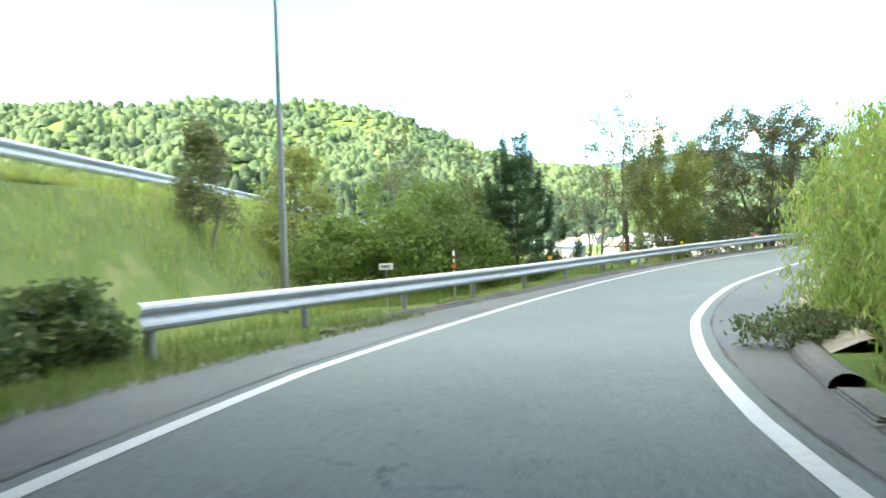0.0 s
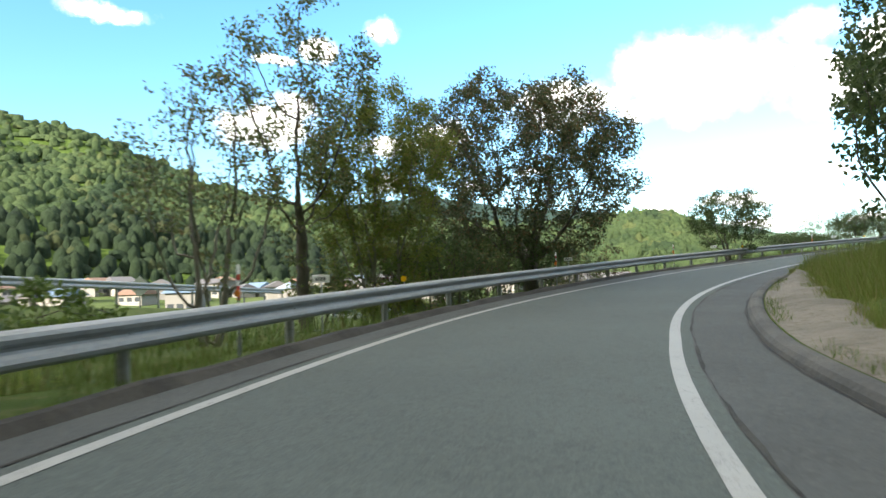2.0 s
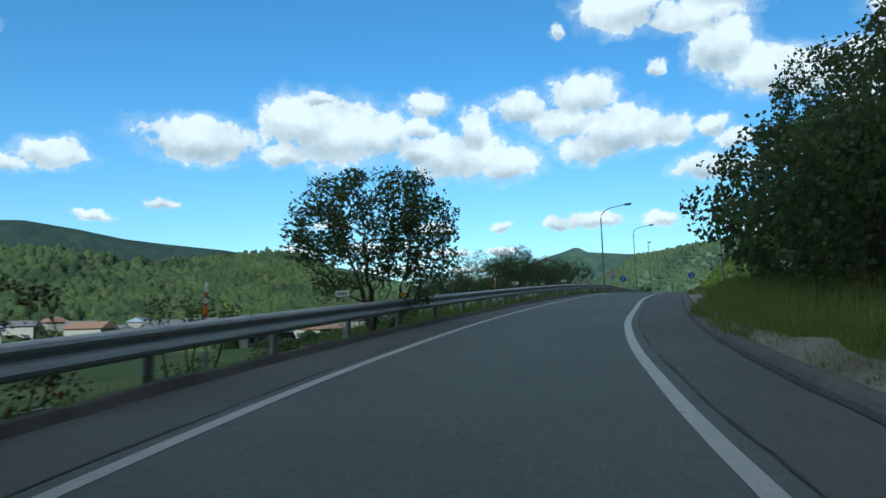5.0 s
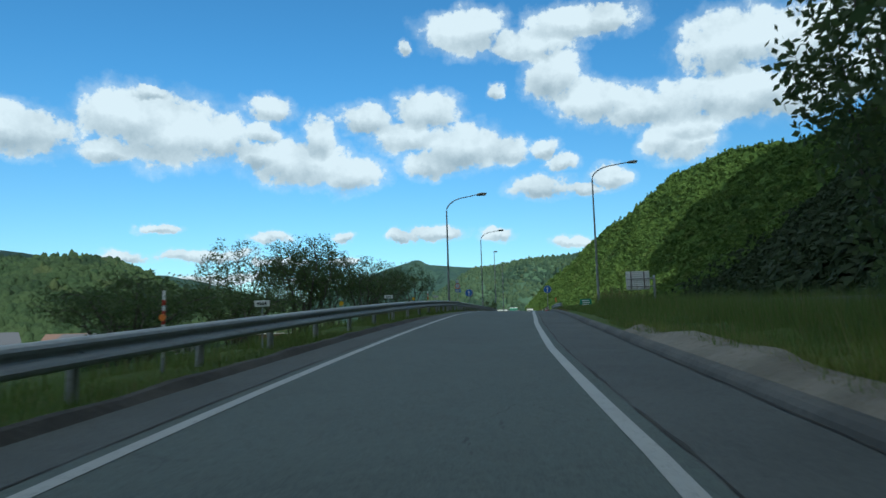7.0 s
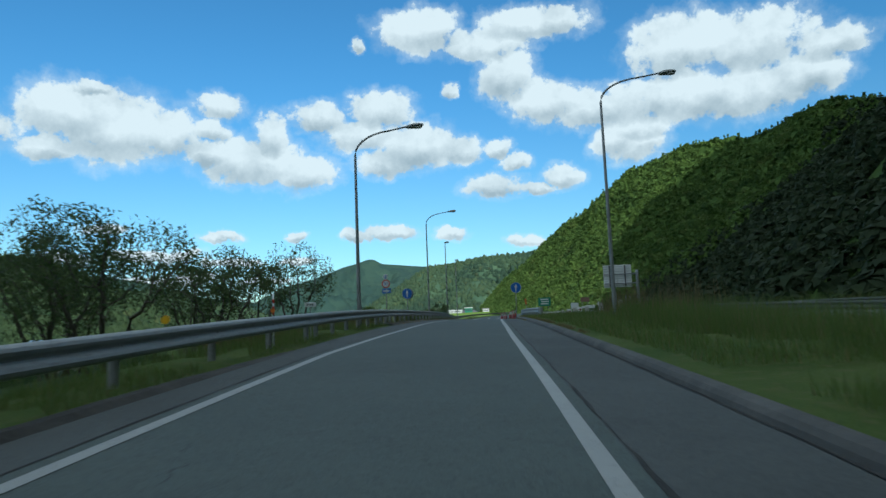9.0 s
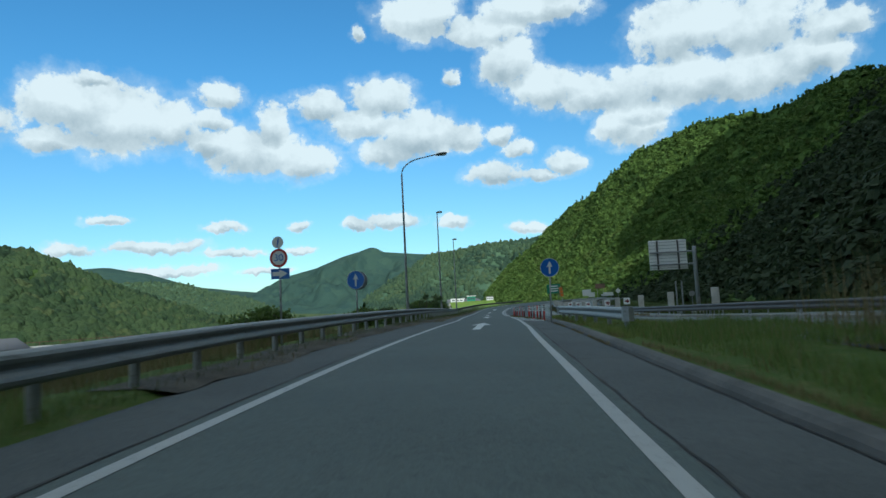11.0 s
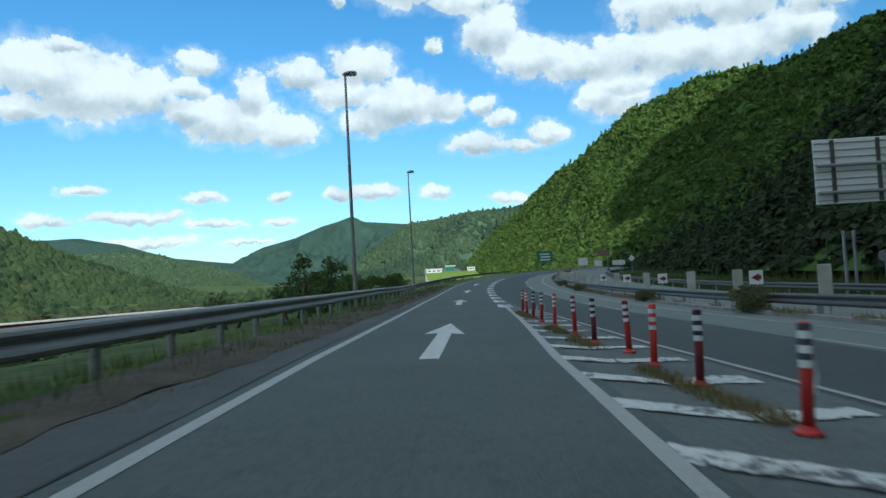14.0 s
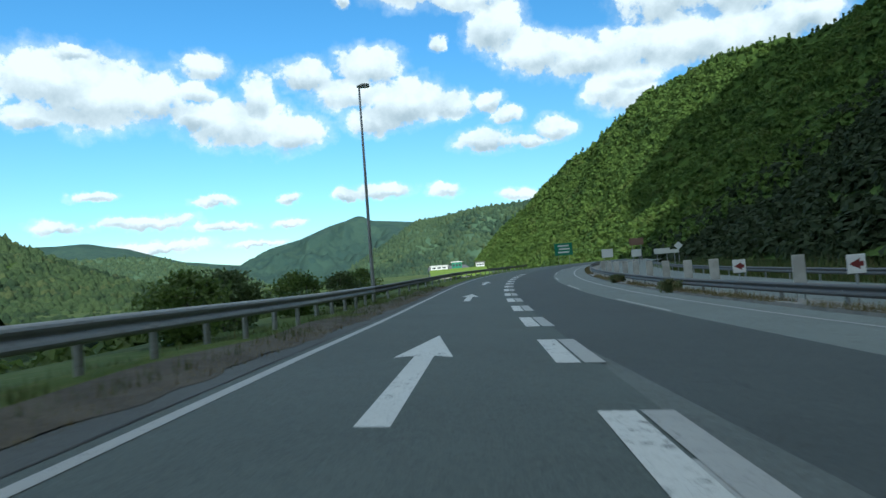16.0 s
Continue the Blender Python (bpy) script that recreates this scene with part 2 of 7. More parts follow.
def bark(base):
    def build(n, p):
        q = n.add("ShaderNodeMapping", ins={"Vector": p, "Scale": (9.0, 9.0, 1.6)}).outputs[0]
        a = n.noise(q, 1.6, 6.0, 0.65).outputs[0]
        c = n.mix(a, tuple(v * 0.45 for v in base), tuple(v * 1.5 for v in base))
        return surface(n, c, 0.9, height=a, depth=0.03)
    return build


def mottled(a, b, scale, c=None, rough=0.85, depth=0.02, metal=0.0, fine=30.0, spec=0.4):
    def build(n, p):
        big = n.noise(p, scale, 5.0, 0.6).outputs[0]
        small = n.noise(p, fine, 4.0, 0.65).outputs[0]
        col = n.mix(n.step(big, 0.35, 0.65), a, b)
        if c:
            col = n.mix(n.math("MULTIPLY", n.step(small, 0.5, 0.72), 0.55), col, c)
        return surface(n, col, rough, metal, height=small, depth=depth, spec=spec)
    return build


def galvanised(base, rust=0.0):
    def build(n, p):
        sp = n.add("ShaderNodeTexVoronoi", ins={"Vector": p, "Scale": 24.0}).outputs["Color"]
        st = n.noise(n.add("ShaderNodeMapping", ins={"Vector": p, "Scale": (1.5, 1.5, 9.0)}).outputs[0], 2.0, 5.0, 0.65).outputs[0]
        c = n.mix(0.25, base, n.mix(n.add("ShaderNodeSeparateXYZ", ins={0: sp}).outputs[0], tuple(v * 0.75 for v in base), tuple(min(1, v * 1.2) for v in base)))
        c = n.mix(n.math("MULTIPLY", n.step(st, 0.52, 0.75), 0.45 + rust), c, (0.14, 0.12, 0.095))
        return surface(n, c, n.math("MULTIPLY_ADD", st, 0.3, 0.46), 0.3, height=st, depth=0.003)
    return build


def painted(base, rough=0.5, dirt=0.25, glow=None):
    def build(n, p):
        st = n.noise(p, 5.0, 6.0, 0.7).outputs[0]
        c = n.mix(n.math("MULTIPLY", n.step(st, 0.5, 0.8), dirt), base, tuple(v * 0.35 + 0.03 for v in base))
        return surface(n, c, n.math("MULTIPLY_ADD", st, 0.25, rough - 0.1), height=st, depth=0.002)
    return build


def turf(a, b, straw, s1=0.25, s2=3.0):
    def build(n, p):
        big = n.noise(p, s1, 4.0, 0.6).outputs[0]
        mid = n.noise(p, s2, 5.0, 0.65).outputs[0]
        fine = n.noise(p, 26.0, 4.0, 0.7).outputs[0]
        c = n.mix(n.step(big, 0.35, 0.65), a, b)
        c = n.mix(n.math("MULTIPLY", n.step(mid, 0.48, 0.7), 0.7), c, straw)
        c = n.mix(n.math("MULTIPLY", n.step(fine, 0.45, 0.7), 0.5), c, tuple(v * 0.4 for v in a))
        return surface(n, c, 0.95, height=n.math("ADD", fine, mid), depth=0.05, spec=0.15)
    return build


def far_ground(n, p):
    big = n.noise(p, 0.012, 5.0, 0.6).outputs[0]
    mid = n.noise(p, 0.12, 5.0, 0.65).outputs[0]
    c = n.mix(n.step(big, 0.4, 0.6), (0.055, 0.088, 0.026), (0.095, 0.125, 0.04))
    c = n.mix(n.step(mid, 0.45, 0.65), c, (0.036, 0.058, 0.02))
    c = n.mix(n.math("MULTIPLY", n.step(n.noise(p, 1.7, 4.0).outputs[0], 0.5, 0.7), 0.5), c, (0.15, 0.15, 0.07))
    return surface(n, c, 0.95, height=mid, depth=0.6, spec=0.1)


def forest_floor(a, b, scale):
    def build(n, p):
        big = n.noise(p, scale * 0.12, 5.0, 0.6).outputs[0]
        cell = n.add("ShaderNodeTexVoronoi", ins={"Vector": p, "Scale": scale})
        s = n.add("ShaderNodeSeparateXYZ", ins={0: cell.outputs["Color"]}).outputs[0]
        c = n.mix(n.math("MULTIPLY_ADD", s, 0.6, n.math("MULTIPLY", big, 0.5), clamp=True), a, b)
        return surface(n, c, 0.95, height=n.math("SUBTRACT", 1.0, cell.outputs["Distance"]), depth=0.16 / scale, spec=0.1)
    return build


M = {}
for key, build in {
    "lane": asphalt((0.059, 0.073, 0.069), 0.14, 0.6),
    "shoulder": asphalt((0.056, 0.062, 0.061), 0.22, 0.35),
    "nose": asphalt((0.085, 0.098, 0.095), 0.2, 0.4),
    "main_dark": asphalt((0.046, 0.056, 0.056), 0.12),
    "main_pale": asphalt((0.125, 0.145, 0.138), 0.1),
    "joint": mottled((0.02, 0.02, 0.02), (0.04, 0.04, 0.035), 2.0),
    "kerb": mottled((0.060, 0.061, 0.058), (0.100, 0.098, 0.092), 0.7, (0.05, 0.05, 0.045), 0.9, 0.02, fine=11.0),
    "kerb_dark": mottled((0.032, 0.031, 0.028), (0.06, 0.058, 0.052), 0.9, (0.06, 0.055, 0.04), 0.95, 0.03, fine=9.0),
    "paint": road_paint(0.06, 0.66),
    "paint_worn": road_paint(0.13, 1.12),
    "paint_crumbled": road_paint(0.21, 1.2),
    "verge": turf((0.065, 0.11, 0.022), (0.10, 0.14, 0.032), (0.15, 0.145, 0.06)),
    "dirt": mottled((0.125, 0.113, 0.090), (0.195, 0.176, 0.145), 0.9, (0.085, 0.082, 0.050), 0.95, 0.06, fine=7.0),
    "slab": mottled((0.17, 0.165, 0.15), (0.25, 0.24, 0.22), 1.6, (0.10, 0.10, 0.085), 0.9, 0.012, fine=18.0),
    "soil": mottled((0.050, 0.044, 0.034), (0.088, 0.078, 0.060), 1.3, (0.12, 0.11, 0.085), 0.95, 0.05, fine=14.0),
    "concrete": mottled((0.36, 0.35, 0.32), (0.48, 0.47, 0.43), 1.2, (0.25, 0.24, 0.21), 0.85, 0.008),
    "ground": far_ground,
    "forest": forest_floor((0.035, 0.065, 0.015), (0.075, 0.12, 0.026), 0.28),
    # far slopes: distance haze is put into these paler, bluer colours
    "forest_hazed": forest_floor((0.050, 0.092, 0.058), (0.085, 0.135, 0.075), 0.07),
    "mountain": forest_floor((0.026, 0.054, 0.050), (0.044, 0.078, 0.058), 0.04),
    # near-black green: cloud shade is painted into this colour
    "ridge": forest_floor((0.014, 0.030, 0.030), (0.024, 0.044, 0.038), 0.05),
    "steel": galvanised((0.33, 0.35, 0.36)),
    "steel_old": galvanised((0.28, 0.29, 0.285), 0.15),
    "pole": galvanised((0.27, 0.28, 0.285)),
    "white": painted((0.60, 0.61, 0.60), 0.45),
    "white_sign": painted((0.75, 0.75, 0.74), 0.4, 0.08),
    "lawn": turf((0.13, 0.21, 0.03), (0.18, 0.26, 0.045), (0.20, 0.24, 0.06)),
    "blue": painted((0.012, 0.11, 0.42), 0.35, 0.1),
    "red": painted((0.40, 0.022, 0.018), 0.5, 0.4),
    "redorange": painted((0.56, 0.036, 0.022), 0.5, 0.4),
    "maroon": painted((0.16, 0.02, 0.02), 0.5, 0.4),
    "orange": painted((0.75, 0.20, 0.02), 0.4, 0.1),
    "yellow": painted((0.85, 0.47, 0.01), 0.3, 0.08),
    "black": painted((0.015, 0.015, 0.016), 0.5, 0.1),
    "ink": painted((0.05, 0.055, 0.06), 0.6, 0.1),
    "green_sign": painted((0.005, 0.16, 0.09), 0.4, 0.1),
    "tan": painted((0.42, 0.24, 0.11), 0.6, 0.4),
    "lens": painted((0.55, 0.56, 0.55), 0.15, 0.1),
    "rust_steel": painted((0.10, 0.035, 0.03), 0.7, 0.4),
    "steel_dark": galvanised((0.10, 0.096, 0.092), 0.2),
    "plaster": painted((0.26, 0.255, 0.24), 0.8, 0.2),
    "plaster_grey": painted((0.19, 0.19, 0.185), 0.8, 0.25),
    "roof_dark": painted((0.09, 0.09, 0.10), 0.6, 0.2),
    "roof_brown": painted((0.17, 0.10, 0.07), 0.7, 0.2),
    "roof_blue": painted((0.10, 0.16, 0.24), 0.5, 0.2),
    "glass": painted((0.05, 0.06, 0.07), 0.15, 0.0),
    "bark": bark((0.10, 0.085, 0.07)),
    "bark_pale": bark((0.20, 0.18, 0.15)),
    "leaf_oak": leafy((0.070, 0.085, 0.040), (0.15, 0.16, 0.072), (0.18, 0.12, 0.06), thin=0.5),
    "leaf_pine": leafy((0.045, 0.09, 0.045), (0.10, 0.16, 0.065), thin=0.3),
    "leaf_willow": leafy((0.15, 0.19, 0.042), (0.27, 0.30, 0.075), (0.26, 0.22, 0.08), thin=0.55),
    "leaf_brown": leafy((0.10, 0.13, 0.05), (0.18, 0.205, 0.085), (0.20, 0.15, 0.07), thin=0.5),
    "leaf_bush": leafy((0.08, 0.13, 0.032), (0.16, 0.22, 0.055), thin=0.45),
    "leaf_dark": leafy((0.060, 0.092, 0.036), (0.125, 0.165, 0.060), thin=0.5),
    "leaf_bright": leafy((0.10, 0.165, 0.035), (0.19, 0.26, 0.06), thin=0.45),
    "leaf_fresh": leafy((0.16, 0.24, 0.05), (0.30, 0.40, 0.09), (0.30, 0.30, 0.10), thin=0.5),
    "leaf_red": leafy((0.035, 0.03, 0.015), (0.09, 0.06, 0.025), (0.12, 0.04, 0.02)),
    "canopy": canopy((0.045, 0.080, 0.036), (0.088, 0.130, 0.054), (0.028, 0.053, 0.030), 0.5),
    # dark tree tops: paint cloud shade on the west hill, also serve valley thickets
    "canopy_shade_thicket": canopy((0.020, 0.038, 0.022), (0.036, 0.060, 0.030), (0.016, 0.030, 0.020), 0.5),
    # far tree tops, paled and blued to paint distance haze
    "canopy_hazed": canopy((0.056, 0.096, 0.056), (0.094, 0.142, 0.070), (0.042, 0.078, 0.054), 0.6, 0.006),
    # brighter copy for the sunlit slope: part of the sunlight is in the colour
    "canopy_sunlit": canopy((0.084, 0.146, 0.036), (0.152, 0.23, 0.052), (0.064, 0.114, 0.032), 0.2, 0.03),
    # darker copy for the shadowed mountainside: the shade is put into the leaf colour
    "canopy_shaded": leafy((0.030, 0.046, 0.020), (0.052, 0.074, 0.032), None, 0.85, 0.4),
    "grass_tall": leafy((0.13, 0.175, 0.036), (0.24, 0.285, 0.07), (0.28, 0.23, 0.10), 0.7, 0.35),
    "grass_pale": leafy((0.24, 0.31, 0.07), (0.40, 0.46, 0.13), (0.34, 0.30, 0.13), 0.7, 0.45),
    "grass_green": leafy((0.09, 0.14, 0.032), (0.165, 0.225, 0.056), (0.19, 0.175, 0.07), 0.7, 0.4),
    "grass_weed": leafy((0.055, 0.082, 0.024), (0.115, 0.145, 0.045), (0.15, 0.12, 0.055), 0.75, 0.35),
    "grass_dry": leafy((0.14, 0.11, 0.05), (0.25, 0.20, 0.10), (0.10, 0.12, 0.03), 0.8, 0.3),
}.items():
    M[key] = material(key, build)


# ---- building blocks ----
def mesh_ob(name, verts, faces, mat, parent=None, smooth=False):
    me = bpy.data.meshes.new(name)
    me.from_pydata([tuple(v) for v in verts], [], [tuple(f) for f in faces])
    for m in (mat if isinstance(mat, (list, tuple)) else [mat]):
        me.materials.append(m)
    if smooth:
        me.polygons.foreach_set("use_smooth", [True] * len(me.polygons))
    ob = new(name, me)
    ob.parent = parent
    return ob


def quads(name, v, mat, parent=None, faces=None, smooth=False):
    """A mesh from an array of corners, four by four."""
    v = np.asarray(v, dtype=np.float32).reshape(-1, 3)
    k = 4 if faces is None else faces
    me = bpy.data.meshes.new(name)
    nf = len(v) // k
    me.vertices.add(len(v))
    me.vertices.foreach_set("co", v.ravel())
    me.loops.add(nf * k)
    me.loops.foreach_set("vertex_index", np.arange(nf * k, dtype=np.int32))
    me.polygons.add(nf)
    me.polygons.foreach_set("loop_start", np.arange(0, nf * k, k, dtype=np.int32))
    me.update(calc_edges=True)
    me.materials.append(mat)
    ob = new(name, me)
    ob.parent = parent
    return ob


def part(name, bm, mat, parent=None, label="", smooth=False):
    me = bpy.data.meshes.new(name)
    bmesh.ops.recalc_face_normals(bm, faces=bm.faces)
    bm.to_mesh(me)
    bm.free()
    for m in (mat if isinstance(mat, (list, tuple)) else [mat]):
        me.materials.append(m)
    if smooth:
        me.polygons.foreach_set("use_smooth", [True] * len(me.polygons))
    ob = new(name, me)
    ob.parent = parent
    if label:
        ob["label"] = label
    return ob


def box_bm(sx, sy, sz, at=(0, 0, 0), bevel=0.0, bm=None, turn=None):
    bm = bm or bmesh.new()
    m = Matrix.Translation(at) @ (turn or Matrix()) @ Matrix.Diagonal((sx, sy, sz, 1))
    r = bmesh.ops.create_cube(bm, size=1, matrix=m)
    if bevel:
        es = list({e for v in r["verts"] for e in v.link_edges})
        bmesh.ops.bevel(bm, geom=es, offset=bevel, segments=1, affect="EDGES")
    return bm


def tube_bm(points, radii, sides=10, caps=True, bm=None):
    """A tube through points with a radius at each."""
    bm = bm or bmesh.new()
    pts = [Vector(p) for p in points]
    rings = []
    up = Vector((0, 0, 1))
    for i, p in enumerate(pts):
        d = (pts[min(i + 1, len(pts) - 1)] - pts[max(i - 1, 0)]).normalized()
        a = d.cross(up if abs(d.z) < 0.95 else Vector((1, 0, 0))).normalized()
        b = d.cross(a)
        r = radii[i] if isinstance(radii, (list, tuple)) else radii
        rings.append([bm.verts.new(p + (a * math.cos(2 * math.pi * k / sides) + b * math.sin(2 * math.pi * k / sides)) * r) for k in range(sides)])
    for a, b in zip(rings, rings[1:]):
        for k in range(sides):
            bm.faces.new((a[k], a[(k + 1) % sides], b[(k + 1) % sides], b[k]))
    if caps:
        bm.faces.new(rings[0])
        bm.faces.new(rings[-1])
    return bm


def empty(name, at, rz=0.0, label="", category="", group="", kind=""):
    ob = new(name)
    ob.empty_display_size = 0.2
    ob.matrix_world = pose(*at, 0, 0, rz)
    return tagged(ob, label, category, group, kind)


rng = np.random.default_rng(7)
# ramp alignment: chainage with heading (degrees left of north), level and cross fall (degrees down to the right)
CHAIN = [-40, 0, 7, 14, 21, 28, 35, 42, 49, 56, 63, 70, 77, 84, 91, 98, 105, 112, 119, 126, 133, 140, 147, 154, 161, 168, 185, 200, 220, 240, 270, 310, 360, 420, 500]
HEADING = [62.0, 58.03, 49.05, 41.31, 34.76, 26.3, 16.91, 9.29, 3.21, -2.2, -5.72, -7.15, -8.02, -8.43, -8.07, -7.95, -8.25, -8.79, -9.32, -10.13, -10.52, -10.11, -9.73, -9.36, -9.12, -9.0, -9.2, -10.2, -12.5, -15.5, -20.0, -26.0, -34.0, -42.0, -50.0]
LEVEL = [-0.16, -1.15, -1.28, -1.28, -1.16, -0.92, -0.58, -0.25, 0.13, 0.49, 0.86, 1.2, 1.52, 1.81, 2.07, 2.29, 2.48, 2.61, 2.69, 2.74, 2.74, 2.71, 2.66, 2.59, 2.52, 2.43, 2.31, 2.33, 2.53, 2.78, 3.13, 3.53, 3.93, 4.43, 4.43]
FALL = [0.85, 0.85, 1.01, 1.14, 1.02, 1.08, 0.57, 0.58, 0.52, 0.49, 0.45, 0.59, 0.84, 1.27, 1.61, 1.8, 1.68, 1.47, 1.27, 1.11, 1.39, 1.87, 2.35, 2.63, 2.91, 3.17, 3.0, 3.0, 3.0, 3.0, 2.0, 2.0, 2.0, 2.0, 2.0]

# ---- alignment of the ramp ----
_ss = np.arange(-40, 500.1, 0.5)
_h = np.radians(np.interp(_ss, CHAIN, HEADING))
_x = np.concatenate([[0], np.cumsum(-(np.sin(_h[1:]) + np.sin(_h[:-1])) * 0.25)])
_y = np.concatenate([[0], np.cumsum((np.cos(_h[1:]) + np.cos(_h[:-1])) * 0.25)])
_x, _y = _x - _x[80], _y - _y[80]
_z = np.convolve(np.pad(np.interp(_ss, CHAIN, LEVEL), 8, "edge"), np.ones(17) / 17, "valid")
_b = np.tan(np.radians(np.convolve(np.pad(np.interp(_ss, CHAIN, FALL), 8, "edge"), np.ones(17) / 17, "valid")))


def tab(s, rows):
    return np.interp(s, [r[0] for r in rows], [r[1] for r in rows])


def at(s, lat=0.0, up=0.0):
    """World places at chainage s, lat metres right of the axis, up metres over the road's plane."""
    s, lat = np.asarray(s, float), np.asarray(lat, float)
    h = np.interp(s, _ss, _h)
    x = np.interp(s, _ss, _x) + np.cos(h) * lat
    y = np.interp(s, _ss, _y) + np.sin(h) * lat
    z = np.interp(s, _ss, _z) - np.interp(s, _ss, _b) * np.clip(lat, -7, 13) + up
    return np.stack(np.broadcast_arrays(x, y, z), -1)


def turn(s):
    """Heading at s in degrees, as a turn about z."""
    return math.degrees(float(np.interp(s, _ss, _h)))


def chain(x, y):
    """Chainage and offset of places (arrays)."""
    x, y = np.atleast_1d(x).astype(float), np.atleast_1d(y).astype(float)
    s, l = np.empty(len(x)), np.empty(len(x))
    px, py, ph = _x[::2], _y[::2], _h[::2]
    for i in range(0, len(x), 4000):
        dx, dy = x[i:i + 4000, None] - px, y[i:i + 4000, None] - py
        j = np.argmin(dx * dx + dy * dy, 1)
        k = np.arange(len(j))
        s[i:i + 4000] = _ss[::2][j] + dx[k, j] * -np.sin(ph[j]) + dy[k, j] * np.cos(ph[j])
        l[i:i + 4000] = dx[k, j] * np.cos(ph[j]) + dy[k, j] * np.sin(ph[j])
    return s, l


# offsets of the lines, edges and rails from the axis
LEFT_LINE = [(-40, -2.6), (2, -2.8), (6, -3.05), (12, -3.0), (20, -3.1), (30, -3.05), (45, -2.7), (55, -2.65), (70, -2.85), (85, -2.95), (95, -3.0), (105, -2.62), (115, -2.5), (125, -2.32), (140, -2.2), (150, -2.52), (160, -2.62), (175, -2.8), (230, -2.9), (500, -2.9)]
RIGHT_LINE = [(-40, 1.5), (3, 1.28), (5, 1.12), (8, 0.96), (12, 0.82), (20, 0.82), (28, 1.1), (45, 1.2), (52, 1.2), (60, 1.05), (67, 1.03), (75, 0.82), (85, 0.76), (100, 0.96), (107, 1.1), (115, 1.2), (128, 1.3), (140, 1.17), (150, 1.02), (160, 1.15), (170, 1.2), (500, 1.2)]
LEFT_EDGE = [(-40, -4.5), (6, -4.5), (12, -4.3), (17, -4.0), (28, -3.85), (39, -3.9), (48, -4.2), (56, -4.1), (68, -3.95), (90, -3.9), (110, -3.8), (128, -3.9), (140, -3.6), (152, -3.45), (172, -3.5), (200, -3.4), (500, -3.4)]
RIGHT_EDGE = [(-40, 1.8), (4, 1.8), (8, 1.9), (15, 2.2), (19, 2.35), (27, 2.15), (33, 2.3), (47, 2.5), (70, 2.55), (85, 2.38), (108, 2.5), (126, 2.55), (138, 2.4), (141, 2.5)]
MAIN_LEFT = [(60, 18.0), (90, 12.0), (110, 8.6), (120, 7.0), (130, 5.5), (141, 4.0), (145, 3.55), (152, 2.88), (160, 2.45), (170, 2.0), (180, 1.55), (190, 1.5), (500, 1.5)]
MAIN_LANE = [(60, 21.7), (90, 15.7), (110, 12.0), (130, 8.7), (141, 7.0), (148, 6.1), (160, 5.6), (172, 5.2), (190, 5.2), (500, 5.2)]
MEDIAN = [(60, 25.2), (90, 19.2), (110, 15.4), (130, 12.0), (141, 10.4), (148, 9.7), (160, 9.1), (183, 8.9), (500, 8.9)]
RAIL = [(4, -5.2), (9, -5.1), (14, -4.75), (18, -4.6), (23, -4.45), (30, -4.25), (40, -4.25), (48, -4.5), (60, -4.6), (70, -4.75), (78, -4.8), (90, -4.6), (110, -4.35), (116, -4.65), (130, -4.7), (150, -4.75), (160, -4.9), (175, -5.4), (190, -5.3), (260, -5.2), (500, -5.2)]


def sweep(name, s, rows, mat, label="", category="", kind="structure", closed=False):
    """A strip along the road. rows: functions or numbers (offset, height) across it, left to right."""
    s = np.asarray(s, float)
    cols = [at(s, l(s) if callable(l) else l, u(s) if callable(u) else u) for l, u in rows]
    v = np.stack(cols, 1)
    n, k = v.shape[:2]
    idx = np.arange(n * k).reshape(n, k)
    f = np.stack([idx[:-1, :-1], idx[:-1, 1:], idx[1:, 1:], idx[1:, :-1]], -1).reshape(-1, 4)
    ob = mesh_ob(name, v.reshape(-1, 3), f, mat)
    return tagged(ob, label, category, "", kind)


def F(rows, d=0.0):
    return lambda s: tab(s, rows) + d


# ---- the ground ----
def hills(x, y):
    """Level of the land away from the road."""
    z = -3.4 * np.clip((-x - 22) / 10, 0, 1) - 1.2 * np.clip((-x - 40) / 60, 0, 1)
    z = z + 9.0 * np.clip((-x - 130) / 160, 0, 1) ** 1.5 + np.clip((y - 250) / 500, 0, 1) * 5.0
    return z


def bank_top(x, y, pts, half=3.2, fall=0.55):
    """Level of a road bank along a chain of points."""
    out = np.full(np.shape(x), -99.0)
    for (x0, y0, z0), (x1, y1, z1) in zip(pts, pts[1:]):
        d2 = (x1 - x0) ** 2 + (y1 - y0) ** 2
        t = np.clip(((x - x0) * (x1 - x0) + (y - y0) * (y1 - y0)) / d2, 0, 1)
        d = np.hypot(x - x0 - t * (x1 - x0), y - y0 - t * (y1 - y0))
        out = np.maximum(out, z0 + (z1 - z0) * t - 0.25 - np.maximum(0, d - half) * fall)
    return out


